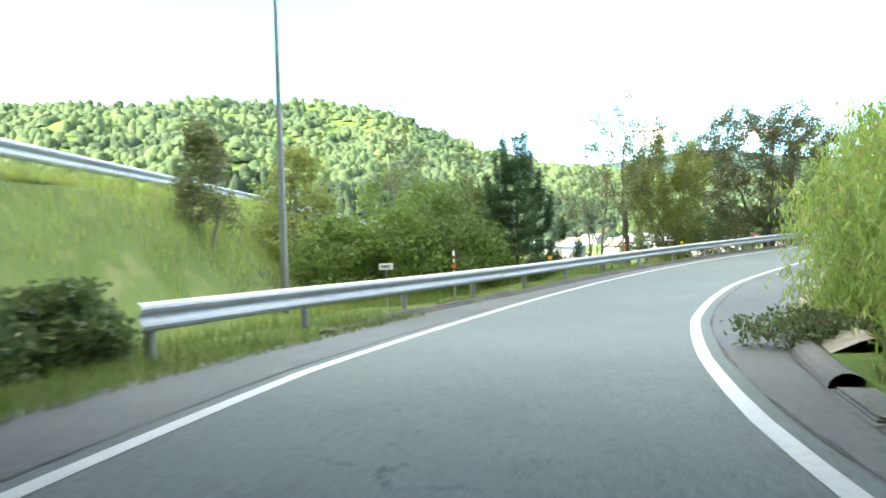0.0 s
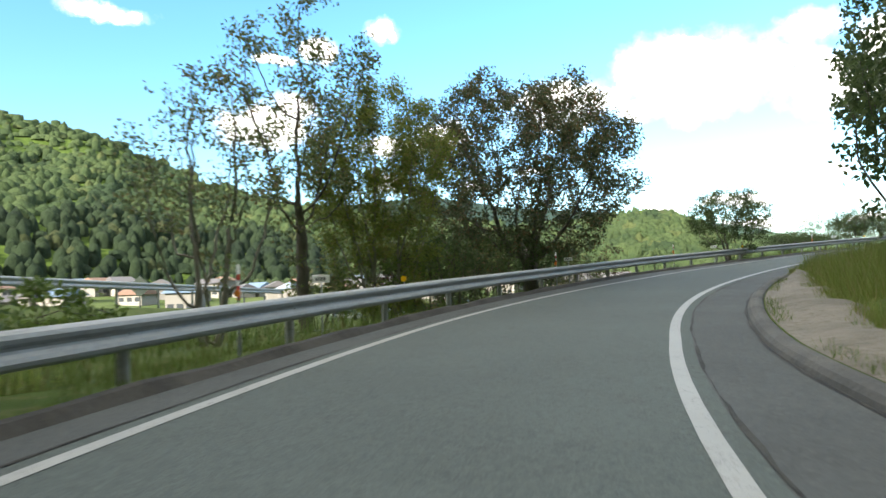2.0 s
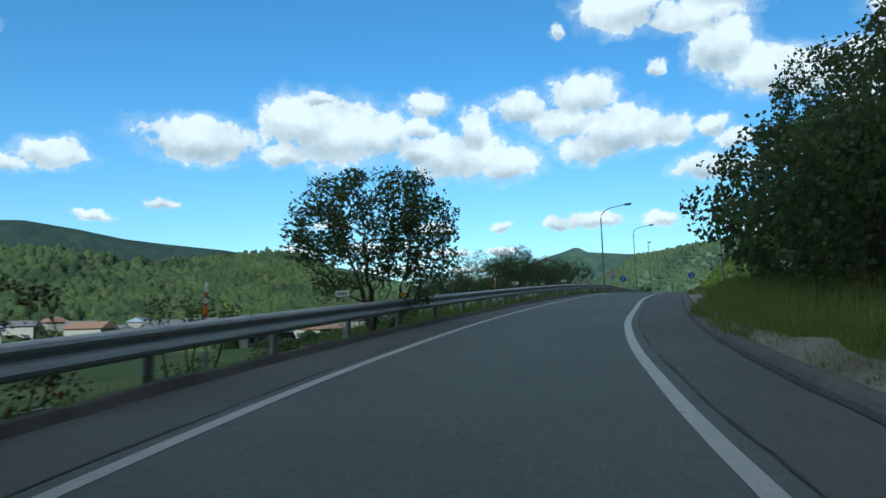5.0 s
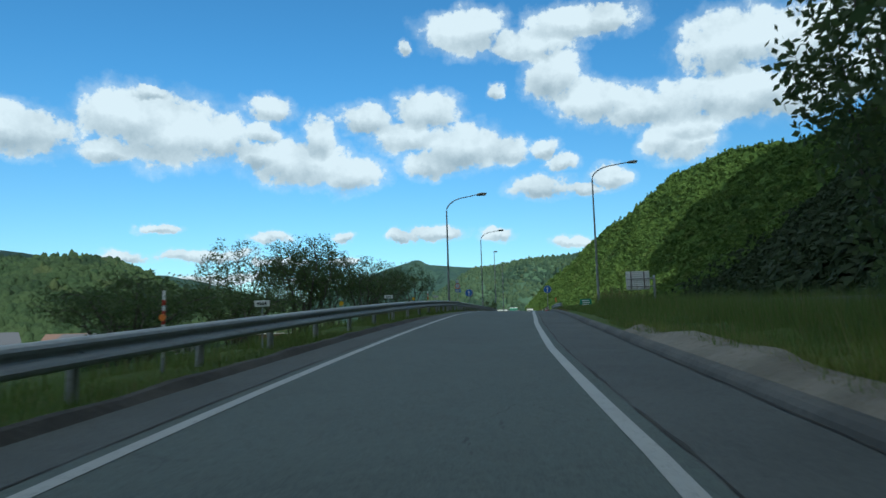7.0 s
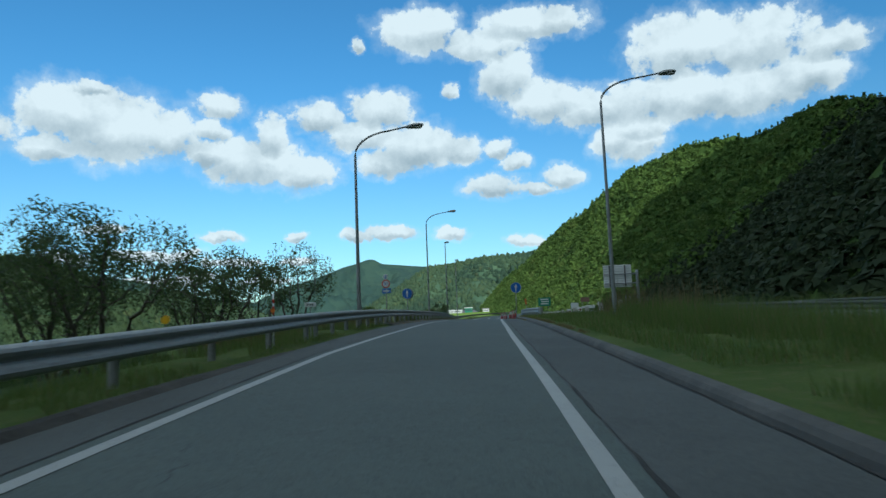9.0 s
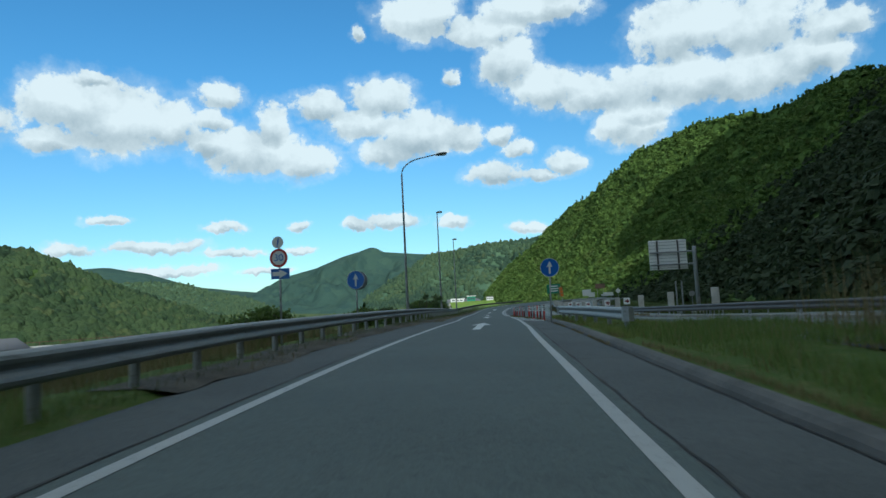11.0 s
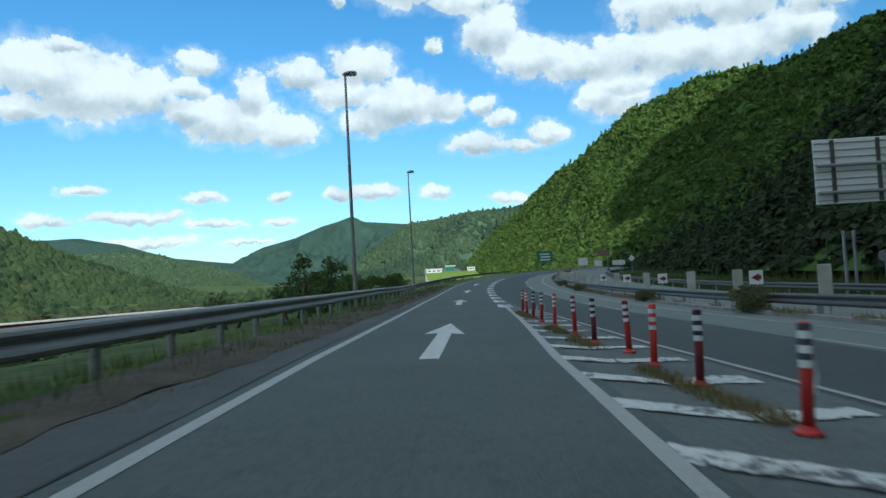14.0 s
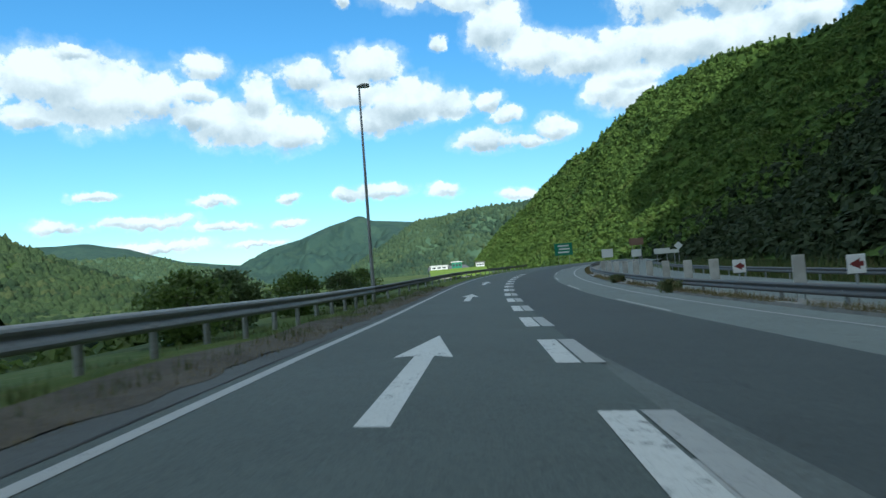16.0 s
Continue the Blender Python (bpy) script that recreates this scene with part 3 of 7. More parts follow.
def ground_level(x, y):
    shape = np.shape(x)
    x, y = np.ravel(x), np.ravel(y)
    s, l = chain(x, y)
    s2 = np.clip(s, -40, 500)
    edge = at(s2, np.where(l < 0, -4.5, tab(s2, [(-40, 3), (60, 4), (100, 20), (140, 14), (500, 14)])))[:, 2]
    al = np.abs(l)
    far = hills(x, y)
    # the land drops straight from the kerb in the middle of the curve
    w = np.where(l < 0, (al - tab(s2, [(24, 7), (33, 4.9), (61, 4.9), (71, 7)])) / tab(s2, [(24, 30), (33, 7.0), (61, 7.0), (73, 22)]), (al - 7) / 50)
    w = np.clip(w, 0, 1)
    w = w * w * (3 - 2 * w)
    z = (edge - 0.32) * (1 - w) + np.minimum(far, edge + 4) * w
    z = np.maximum(z, bank_top(x, y, [(-34.0, 0.6, 2.3), (-40.0, 14.0, 0.2), (-46.0, 22.0, -0.3), (-58.0, 39.0, -1.2)], 3.4))
    # cut slope east of the ramp, gone where the highway comes beside it
    z = z + np.where(l > 0, np.clip((l - 4) / 10, 0, 1) * np.clip((66 - s) / 25, 0, 1) * 3.2, 0)
    # bank with the upper road, west of the start of the ramp
    along, off = (x + 13.5) * -0.948 + (y + 2.9) * 0.318, (x + 13.5) * 0.318 + (y + 2.9) * 0.948
    up = np.clip(1 - (off - 0.4) / 4.2, 0, 1) * np.clip((-l - 6.9) / 2.8, 0, 1) * np.clip((26 - along) / 9, 0, 1) * np.clip((x + 75) / 25, 0, 1)
    up = up * up * (3 - 2 * up)
    z = z * (1 - up) + (1.62 + 0.048 * np.clip(along, -20, 18)) * up
    return z.reshape(shape)


def graded(lo, hi, fine_lo, fine_hi, step, grow):
    a = list(np.arange(fine_lo, fine_hi + step / 2, step))
    d = step
    while a[-1] < hi:
        d *= grow
        a.append(a[-1] + d)
    d = step
    while a[0] > lo:
        d *= grow
        a.insert(0, a[0] - d)
    return np.array(a)


gx = graded(-3500, 3500, -44, 30, 1.0, 1.15)
gy = graded(-2500, 4500, -30, 300, 1.5, 1.18)
GX, GY = np.meshgrid(gx, gy)
GZ = ground_level(GX, GY)
_i = np.arange(GX.size).reshape(GX.shape)
tagged(mesh_ob("ground", np.stack([GX, GY, GZ], -1).reshape(-1, 3), np.stack([_i[:-1, :-1], _i[:-1, 1:], _i[1:, 1:], _i[1:, :-1]], -1).reshape(-1, 4), M["ground"], smooth=True),
       "grassy valley land with fields and scrub below the road", "ground", "", "structure")

# ---- carriageways ----
S_ALL = np.arange(-38, 420, 1.0)
S_END = np.arange(133, 420, 1.0)
S_RAMP = np.arange(-38, 139.5, 1.0)
sweep("road", S_ALL, [(F(LEFT_LINE, -0.22), 0), (-1.0, 0.004), (F(RIGHT_LINE, 0.22), 0)], M["lane"], "worn grey asphalt ramp lane", "road")
sweep("shoulder", S_ALL, [(F(LEFT_EDGE, -0.25), -0.05), (F(LEFT_EDGE), -0.012), (F(LEFT_LINE, -0.22), -0.004)], M["shoulder"], "brownish worn asphalt shoulder beside the guardrail", "shoulder")
sweep("shoulder", S_RAMP, [(F(RIGHT_LINE, 0.22), -0.004), (F(RIGHT_EDGE, 0.12), -0.01)], M["shoulder"], "brownish worn asphalt shoulder on the inside of the curve", "shoulder")
sweep("trim", np.arange(-38, 300, 0.4), [(lambda s: tab(s, LEFT_LINE) - 0.265 + 0.012 * np.sin(s * 1.9), 0.003), (lambda s: tab(s, LEFT_LINE) - 0.235 + 0.01 * np.sin(s * 2.7), 0.003)], M["joint"], "dark open joint between lane and shoulder", "joint")
sweep("trim", np.arange(-38, 142, 0.4), [(lambda s: tab(s, RIGHT_LINE) + 0.235 + 0.012 * np.sin(s * 2.1) + 0.01 * np.sin(s * 5.3), 0.003), (lambda s: tab(s, RIGHT_LINE) + 0.262 + 0.015 * np.sin(s * 1.7) + 0.012 * np.sin(s * 6.1), 0.003)], M["joint"], "dark open joint between lane and shoulder", "joint")
sweep("road_line", S_ALL, [(F(LEFT_LINE, -0.075), 0.006), (F(LEFT_LINE, 0.075), 0.006)], M["paint"], "white painted edge line of the ramp", "road line")
sweep("road_line", np.arange(-38, 171, 1.0), [(F(RIGHT_LINE, -0.075), 0.006), (F(RIGHT_LINE, 0.08), 0.006)], M["paint"], "broad white painted line on the inside of the curve", "road line")

for s0, l0, l1, swing in ((115.3, 1.45, 2.48, 0.16), (96.0, 1.3, 2.3, -0.2), (141.0, -3.4, -2.5, 0.2), (128.5, -3.7, -2.75, -0.15), (84.0, -3.7, -3.2, 0.3)):
    q = np.linspace(0, 1, 15)
    g = np.random.default_rng(int(s0))
    line_ = s0 + swing * q + np.cumsum(g.normal(size=15)) * 0.025
    wide = 0.012 + 0.014 * g.random(15)
    v = np.stack([at(line_ - wide, l0 + (l1 - l0) * q, 0.002), at(line_ + wide, l0 + (l1 - l0) * q, 0.002)], 1).reshape(-1, 3)
    tagged(mesh_ob("trim", v, [(2 * i, 2 * i + 1, 2 * i + 3, 2 * i + 2) for i in range(14)], M["joint"]), "dark open crack across the worn shoulder", "crack", "", "structure")

# the highway that the ramp joins
S_MAIN = np.arange(62, 420, 1.0)
sweep("road", S_END, [(F(RIGHT_LINE, 0.22), -0.012), (lambda s: np.maximum(tab(s, MAIN_LEFT) - 0.1, tab(s, RIGHT_LINE) + 0.24), -0.004)], M["nose"], "worn asphalt of the hatched nose between ramp and highway", "road")
sweep("road", S_MAIN, [(F(MAIN_LEFT, -0.6), -0.03), (F(MAIN_LEFT, -0.1), -0.002), (F(MAIN_LANE), -0.002)], M["main_dark"], "fresh dark asphalt lane of the highway", "road")
sweep("road", S_MAIN, [(F(MAIN_LANE), -0.002), (F(MEDIAN, 0.2), -0.004)], M["main_pale"], "pale worn asphalt lane of the highway", "road")
sweep("road_line", np.arange(62, 168, 1.0), [(F(MAIN_LEFT, -0.04), 0.005), (F(MAIN_LEFT, 0.06), 0.005)], M["paint"], "white edge line of the highway", "road line")
sweep("road_line", S_MAIN, [(F(MEDIAN, -1.35), 0.005), (F(MEDIAN, -1.20), 0.005)], M["paint"], "white line beside the median", "road line")
sweep("road", S_MAIN, [(F(MEDIAN, 2.0), -0.004), (F(MEDIAN, 9.5), -0.004)], M["main_pale"], "asphalt of the opposite carriageway", "road")
sweep("median", S_MAIN, [(F(MEDIAN, 0.2), -0.02), (F(MEDIAN, 0.22), 0.12), (F(MEDIAN, 0.42), 0.14), (F(MEDIAN, 0.44), 0.10), (F(MEDIAN, 1.2), 0.14), (F(MEDIAN, 2.0), 0.10), (F(MEDIAN, 2.02), -0.02)], M["slab"], "grey weathered concrete median strip with weeds", "median")

# ---- kerb and verges ----
for span_ in (np.arange(-38, 4.9, 0.5), np.arange(6.4, 137.6, 0.5)):
    sweep("kerb", span_, [(F(RIGHT_EDGE), -0.02), (F(RIGHT_EDGE, 0.025), 0.05), (F(RIGHT_EDGE, 0.07), 0.10), (F(RIGHT_EDGE, 0.14), 0.13), (F(RIGHT_EDGE, 0.21), 0.13), (F(RIGHT_EDGE, 0.28), 0.10), (F(RIGHT_EDGE, 0.32), 0.04), (F(RIGHT_EDGE, 0.33), -0.05)], M["kerb"], "low rounded grey asphalt kerb, worn", "kerb")
# the kerb's shadow line, laid on as a thin dark strip
sweep("trim", np.arange(-38, 137.6, 0.4), [(lambda s: tab(s, RIGHT_EDGE) - 0.03 + 0.012 * np.sin(s * 2.9), 0.0), (F(RIGHT_EDGE, 0.01), 0.002)], M["joint"], "dark strip painting the shadow line at the foot of the kerb", "joint")
_low = lambda h: (lambda s: h * np.clip(np.minimum((s - 8) / 3, (97 - s) / 14), 0, 1) * (1 + 0.25 * np.sin(s * 2.3) * np.sin(s * 0.7)) - 0.05 * np.clip((s - 90) / 7, 0, 1))
sweep("kerb", np.arange(9, 97, 0.5), [(F(LEFT_EDGE, -0.34), -0.12), (F(LEFT_EDGE, -0.30), _low(0.05)), (F(LEFT_EDGE, -0.2), _low(0.09)), (F(LEFT_EDGE, -0.1), _low(0.08)), (F(LEFT_EDGE, 0.02), -0.02)], M["kerb_dark"], "low dark asphalt kerb under the guardrail", "kerb")
_wob = lambda s: 0.06 * np.sin(s * 1.7) + 0.05 * np.sin(s * 0.61 + 1)
def verge_drop(s, d):
    """Level of the outer verge d metres beyond the shoulder."""
    k = tab(s, [(25, 0), (33, 1), (60, 1), (70, 0)])
    return np.interp(d, [0, 0.5, 1.6, 3, 5], [-0.06, 0.02, -0.05, -0.3, -1.4]) * (1 - k) + np.interp(d, [0, 0.5, 1.6, 3, 5], [-0.06, -0.04, -0.45, -1.3, -2.7]) * k


sweep("verge", S_ALL, [(F(LEFT_EDGE, -0.22), -0.06)] + [(F(LEFT_EDGE, -d), lambda s, d=d: verge_drop(s, d) + _wob(s) * min(1, d / 1.6)) for d in (0.5, 1.0, 1.6, 2.3, 3.0, 4.0, 5.0)], M["verge"], "grass verge falling away behind the guardrail", "verge")
RIGHT_OUT = [(-40, 4.5), (66, 4.5), (90, 6.0), (110, 4.2), (125, 2.4), (134, 1.35), (137, 0.7), (138.6, 0.25), (141, 0.2)]
sweep("verge", S_RAMP, [(F(RIGHT_EDGE, 0.27), -0.05), (F(RIGHT_EDGE, 0.31), 0.08), (lambda s: tab(s, RIGHT_EDGE) + 0.4 + tab(s, RIGHT_OUT) * 0.3, lambda s: 0.14 + _wob(s)), (lambda s: tab(s, RIGHT_EDGE) + 0.4 + tab(s, RIGHT_OUT) * 0.65, lambda s: tab(s, [(-40, 0.5), (66, 0.5), (100, 0.2), (141, 0.1)]) + _wob(s)), (lambda s: tab(s, RIGHT_EDGE) + 0.4 + tab(s, RIGHT_OUT), lambda s: tab(s, [(-40, 0.9), (50, 0.9), (85, 0.3), (110, 0.0), (141, 0.0)])), (lambda s: tab(s, RIGHT_EDGE) + 0.5 + tab(s, RIGHT_OUT) * 1.15, -0.5)], M["verge"], "rough grass verge on the inside of the curve", "verge")
DIRT = [(8, 0.4), (13, 0.55), (16, 0.4), (19, 0.45), (23, 0.8), (26, 1.05), (33, 1.05), (38, 0.95), (41, 0.4), (44, -0.1), (47, -0.1), (49, 0.3), (53, 0.35), (56, -0.1), (63, -0.1), (67, 0.4), (72, 0.75), (76, 0.5), (79, 0.25)]
_dw = lambda s: tab(s, DIRT) + 0.10 * np.sin(s * 1.3) + 0.07 * np.sin(s * 3.1 + 1)
sweep("dirt_strip", np.arange(8, 79, 0.3), [(F(RIGHT_EDGE, 0.33), 0.085), (lambda s: tab(s, RIGHT_EDGE) + 0.45 + _dw(s) * 0.45, lambda s: 0.21 + _wob(s) * 0.4), (lambda s: tab(s, RIGHT_EDGE) + 0.45 + _dw(s) * 0.85, lambda s: 0.24 + _wob(s) * 0.7), (lambda s: tab(s, RIGHT_EDGE) + 0.45 + _dw(s) * 1.15, lambda s: 0.10 + _wob(s) * 0.7)], M["dirt"], "pale bare sandy soil behind the kerb", "dirt")


sweep("dirt_strip", np.arange(112, 215, 0.3), [(lambda s: tab(s, LEFT_EDGE) + 0.04 + 0.10 * np.sin(s * 1.1) + 0.06 * np.sin(s * 3.7), -0.004), (F(LEFT_EDGE, -0.16), 0.02), (lambda s: tab(s, LEFT_EDGE) - 0.5, lambda s: 0.05 + 0.03 * np.sin(s * 0.9)), (lambda s: tab(s, LEFT_EDGE) - 1.1 - 0.15 * np.sin(s * 0.8), 0.04), (lambda s: tab(s, LEFT_EDGE) - 1.5, -0.12)], M["soil"], "dark gravelly soil between shoulder and guardrail", "dirt")

# ---- hills ----
def hill(name, foot, ridge, mat, back=220.0, label="", nu=60, nv=22, bumps=0.06, scale=0.02, bulge=0.85, spurs=0.0):
    """A slope between a foot line and a ridge line, and its far side."""
    foot, ridge = np.array(foot, float), np.array(ridge, float)
    t = np.linspace(0, 1, nu)
    def along(p):
        d = np.concatenate([[0], np.cumsum(np.linalg.norm(np.diff(p[:, :2], axis=0), axis=1))])
        return np.stack([np.interp(t * d[-1], d, p[:, i]) for i in range(p.shape[1])], -1)
    a, b = along(foot), along(ridge)
    v = np.linspace(0, 1, nv)
    out = []
    for i in range(nu):
        row = []
        for k in v:
            p = a[i] * (1 - k) + b[i] * k
            h = b[i][2] - a[i][2]
            z = a[i][2] + h * k ** bulge
            q = Vector((p[0] * scale, p[1] * scale, 0.3))
            z += (noise.fractal(q, 1.0, 2.0, 4) * h * bumps * 2.2 * math.sin(math.pi * min(k * 0.8, 1))) if h > 0 else 0
            if spurs:
                z -= spurs * h * math.sin(math.pi * k) * max(0.0, 1 - abs(noise.fractal(Vector((p[0] * scale * 1.7, p[1] * scale * 0.8, 3.1)), 0.9, 2.1, 5)) * 2.0)
            row.append((p[0], p[1], z))
        away = (b[i][:2] - a[i][:2]) / max(1e-6, np.linalg.norm(b[i][:2] - a[i][:2]))
        row.append((b[i][0] + away[0] * back * 0.4, b[i][1] + away[1] * back * 0.4, a[i][2] + (b[i][2] - a[i][2]) * 0.75))
        row.append((b[i][0] + away[0] * back, b[i][1] + away[1] * back, a[i][2] - 6))
        out.append(row)
    out = np.array(out)
    k = out.shape[1]
    idx = np.arange(nu * k).reshape(nu, k)
    f = np.stack([idx[:-1, :-1], idx[:-1, 1:], idx[1:, 1:], idx[1:, :-1]], -1).reshape(-1, 4)
    tagged(mesh_ob(name, out.reshape(-1, 3), f, mat, smooth=True), label, "hill", "", "structure")
    return out[:, :nv]


# the southern ridge points are unseen, made high to keep sun off the road
hill_east = hill("hill_east", [(-220, -240, -2), (-110, -130, -2), (-40, -75, -2), (5, -40, -1.5), (17, -10, -1), (13, 40, 0.5), (17, 80, 1), (24, 120, 2), (32, 160, 2), (46, 210, 2), (60, 265, 2), (72, 350, 2), (80, 440, 2), (80, 560, 3), (74, 700, 3)],
                 [(-260, -330, 90), (-100, -215, 130), (0, -140, 185), (55, -80, 195), (85, 0, 175), (112, 80, 145), (135, 135, 138), (165, 190, 138), (200, 250, 128), (235, 320, 108), (250, 380, 106), (248, 415, 118), (245, 432, 126), (240, 448, 125), (234, 465, 119), (228, 481, 117), (212, 510, 122), (208, 540, 124), (200, 561, 121), (186, 584, 119), (170, 612, 108), (157, 648, 90), (139, 675, 78), (120, 710, 56), (85, 770, 14)],
                 M["forest"], label="steep wooded mountainside beside the highway", nu=170, nv=36, bumps=0.06, scale=0.02, bulge=1.2)
# out of view: added only to throw the shadow across the mountainside
hill("shade_spur", [(240, 333, 104), (228, 300, 106), (205, 250, 124), (171, 190, 130), (141, 110, 130)], [(249, 328, 192), (256, 290, 216), (236, 230, 228), (206, 170, 230), (180, 90, 225)], M["forest"], 200, "unseen wooded spur added to cast shadow on the mountainside", 50, 14, 0.02, 0.02)
hill_west = hill("hill_west", [(-300, -420, -2), (-300, -90, -2), (-300, 120, -2), (-280, 240, -1), (-240, 330, -1), (-190, 400, -1)],
                 [(-600, -500, 100), (-611, -222, 115), (-644, -90, 141), (-650, 0, 144), (-646, 68, 157), (-638, 124, 150), (-615, 212, 131), (-584, 285, 104), (-545, 354, 82), (-482, 420, 62), (-415, 461, 55), (-351, 487, 46), (-302, 519, 36)],
                 M["forest"], 300, "broad wooded hill across the valley", 90, 24, 0.07, 0.008)
hill_knoll = hill("hill_knoll", [(-196, 230, -4), (-170, 250, -4), (-140, 262, -4), (-112, 275, -4), (-90, 290, -4)],
                  [(-215, 290, 19), (-190, 303, 25), (-167, 313, 30), (-154, 320, 26), (-138, 327, 17), (-112, 338, 2)], M["forest"], 120, "low rounded wooded knoll in the valley", 40, 16, 0.03, 0.03)
hill_north = hill("hill_north", [(-330, 320, -5), (-270, 370, -5), (-215, 420, -5), (-170, 470, -5), (-135, 520, -5), (-110, 560, -5)],
                  [(-495, 548, 53), (-450, 587, 60), (-403, 623, 66), (-350, 655, 72), (-333, 664, 71), (-317, 672, 67), (-298, 682, 57), (-283, 689, 48), (-260, 699, 36), (-241, 706, 27), (-205, 715, 12), (-170, 725, -3)], M["forest"], 200, "wooded hill closing the valley", 70, 22, 0.02, 0.02, 0.85, 0.10)
hill_mid = hill("hill_mid", [(-640, 1200, 0), (-500, 1250, 0), (-350, 1290, 0), (-220, 1320, 0)],
                [(-700, 1430, 80), (-630, 1465, 84), (-578, 1487, 86), (-513, 1512, 86), (-460, 1529, 82), (-416, 1542, 67), (-371, 1553, 57), (-313, 1566, 39), (-254, 1577, 12), (-200, 1590, -8)], M["forest_hazed"], 250, "wooded hill farther up the valley", 60, 16, 0.0, 0.008, 0.85, 0.12)
hill_far = hill("hill_far", [(-40, 1000, 0), (80, 950, 0), (200, 900, 2), (330, 900, 5)], [(-60, 1290, 22), (0, 1300, 62), (60, 1310, 100), (140, 1320, 113), (240, 1290, 122), (330, 1260, 125), (450, 1200, 120)], M["forest_hazed"], 300, "green wooded foothill far up the valley", 90, 26, 0.02, 0.006, 0.85, 0.22)
hill("mountain", [(-700, 1700, 0), (-400, 1600, 0), (0, 1600, 0), (400, 1600, 0)], [(-560, 2050, 40), (-425, 2085, 65), (-325, 2095, 118), (-235, 2110, 141), (-150, 2120, 175), (-100, 2122, 188), (-68, 2125, 200), (-50, 2125, 199), (-25, 2125, 184), (100, 2125, 172), (300, 2100, 165), (600, 2000, 155)], M["mountain"], 500, "wooded mountain at the head of the valley, haze and cloud shade put into its colour", 140, 36, 0.0, 0.005, 0.85, 0.26)
hill("mountain", [(-1700, 1900, 0), (-1200, 2000, 0), (-700, 2000, 0), (-450, 2050, 0)], [(-1700, 2300, 190), (-1160, 2480, 205), (-1010, 2520, 199), (-880, 2540, 178), (-700, 2560, 120), (-560, 2560, 100), (-470, 2565, 88), (-390, 2575, 55), (-300, 2580, 12), (-220, 2590, -8)], M["mountain"], 500, "distant mountain range, blue haze put into its colour", 60, 12, 0.04, 0.004)
# added ridge, its dark colour stands in for cloud shadow on the hill
hill("mountain", [(-900, 600, 0), (-800, 760, 0), (-700, 850, 0), (-560, 950, 0), (-420, 1000, 0)], [(-1148, 682, 146), (-1087, 778, 166), (-1024, 861, 175), (-985, 905, 180), (-956, 937, 182), (-899, 992, 170), (-840, 1042, 154), (-785, 1085, 146), (-696, 1144, 135), (-641, 1176, 122), (-572, 1210, 92), (-509, 1237, 54)], M["ridge"], 400, "wooded ridge behind the green hill, cloud shade put into its dark colour", 70, 18, 0.0, 0.006, 0.85, 0.15)
hill("mountain", [(700, 1500, 0), (1200, 400, 0), (1200, -1500, 0), (-200, -1800, 0), (-1500, -1000, 0)], [(1200, 2000, 180), (2000, 400, 220), (1900, -2000, 220), (-300, -2600, 200), (-2200, -1500, 200)], M["forest_hazed"], 400, "wooded hills round the valley", 80, 10, 0.05, 0.003)


# ---- guardrails ----
WAVE = [(0.0, 0.365), (0.03, 0.375), (0.06, 0.40), (0.075, 0.44), (0.06, 0.48), (0.028, 0.515), (0.018, 0.54), (0.028, 0.565), (0.06, 0.60), (0.075, 0.64), (0.06, 0.68), (0.03, 0.705), (0.0, 0.715)]


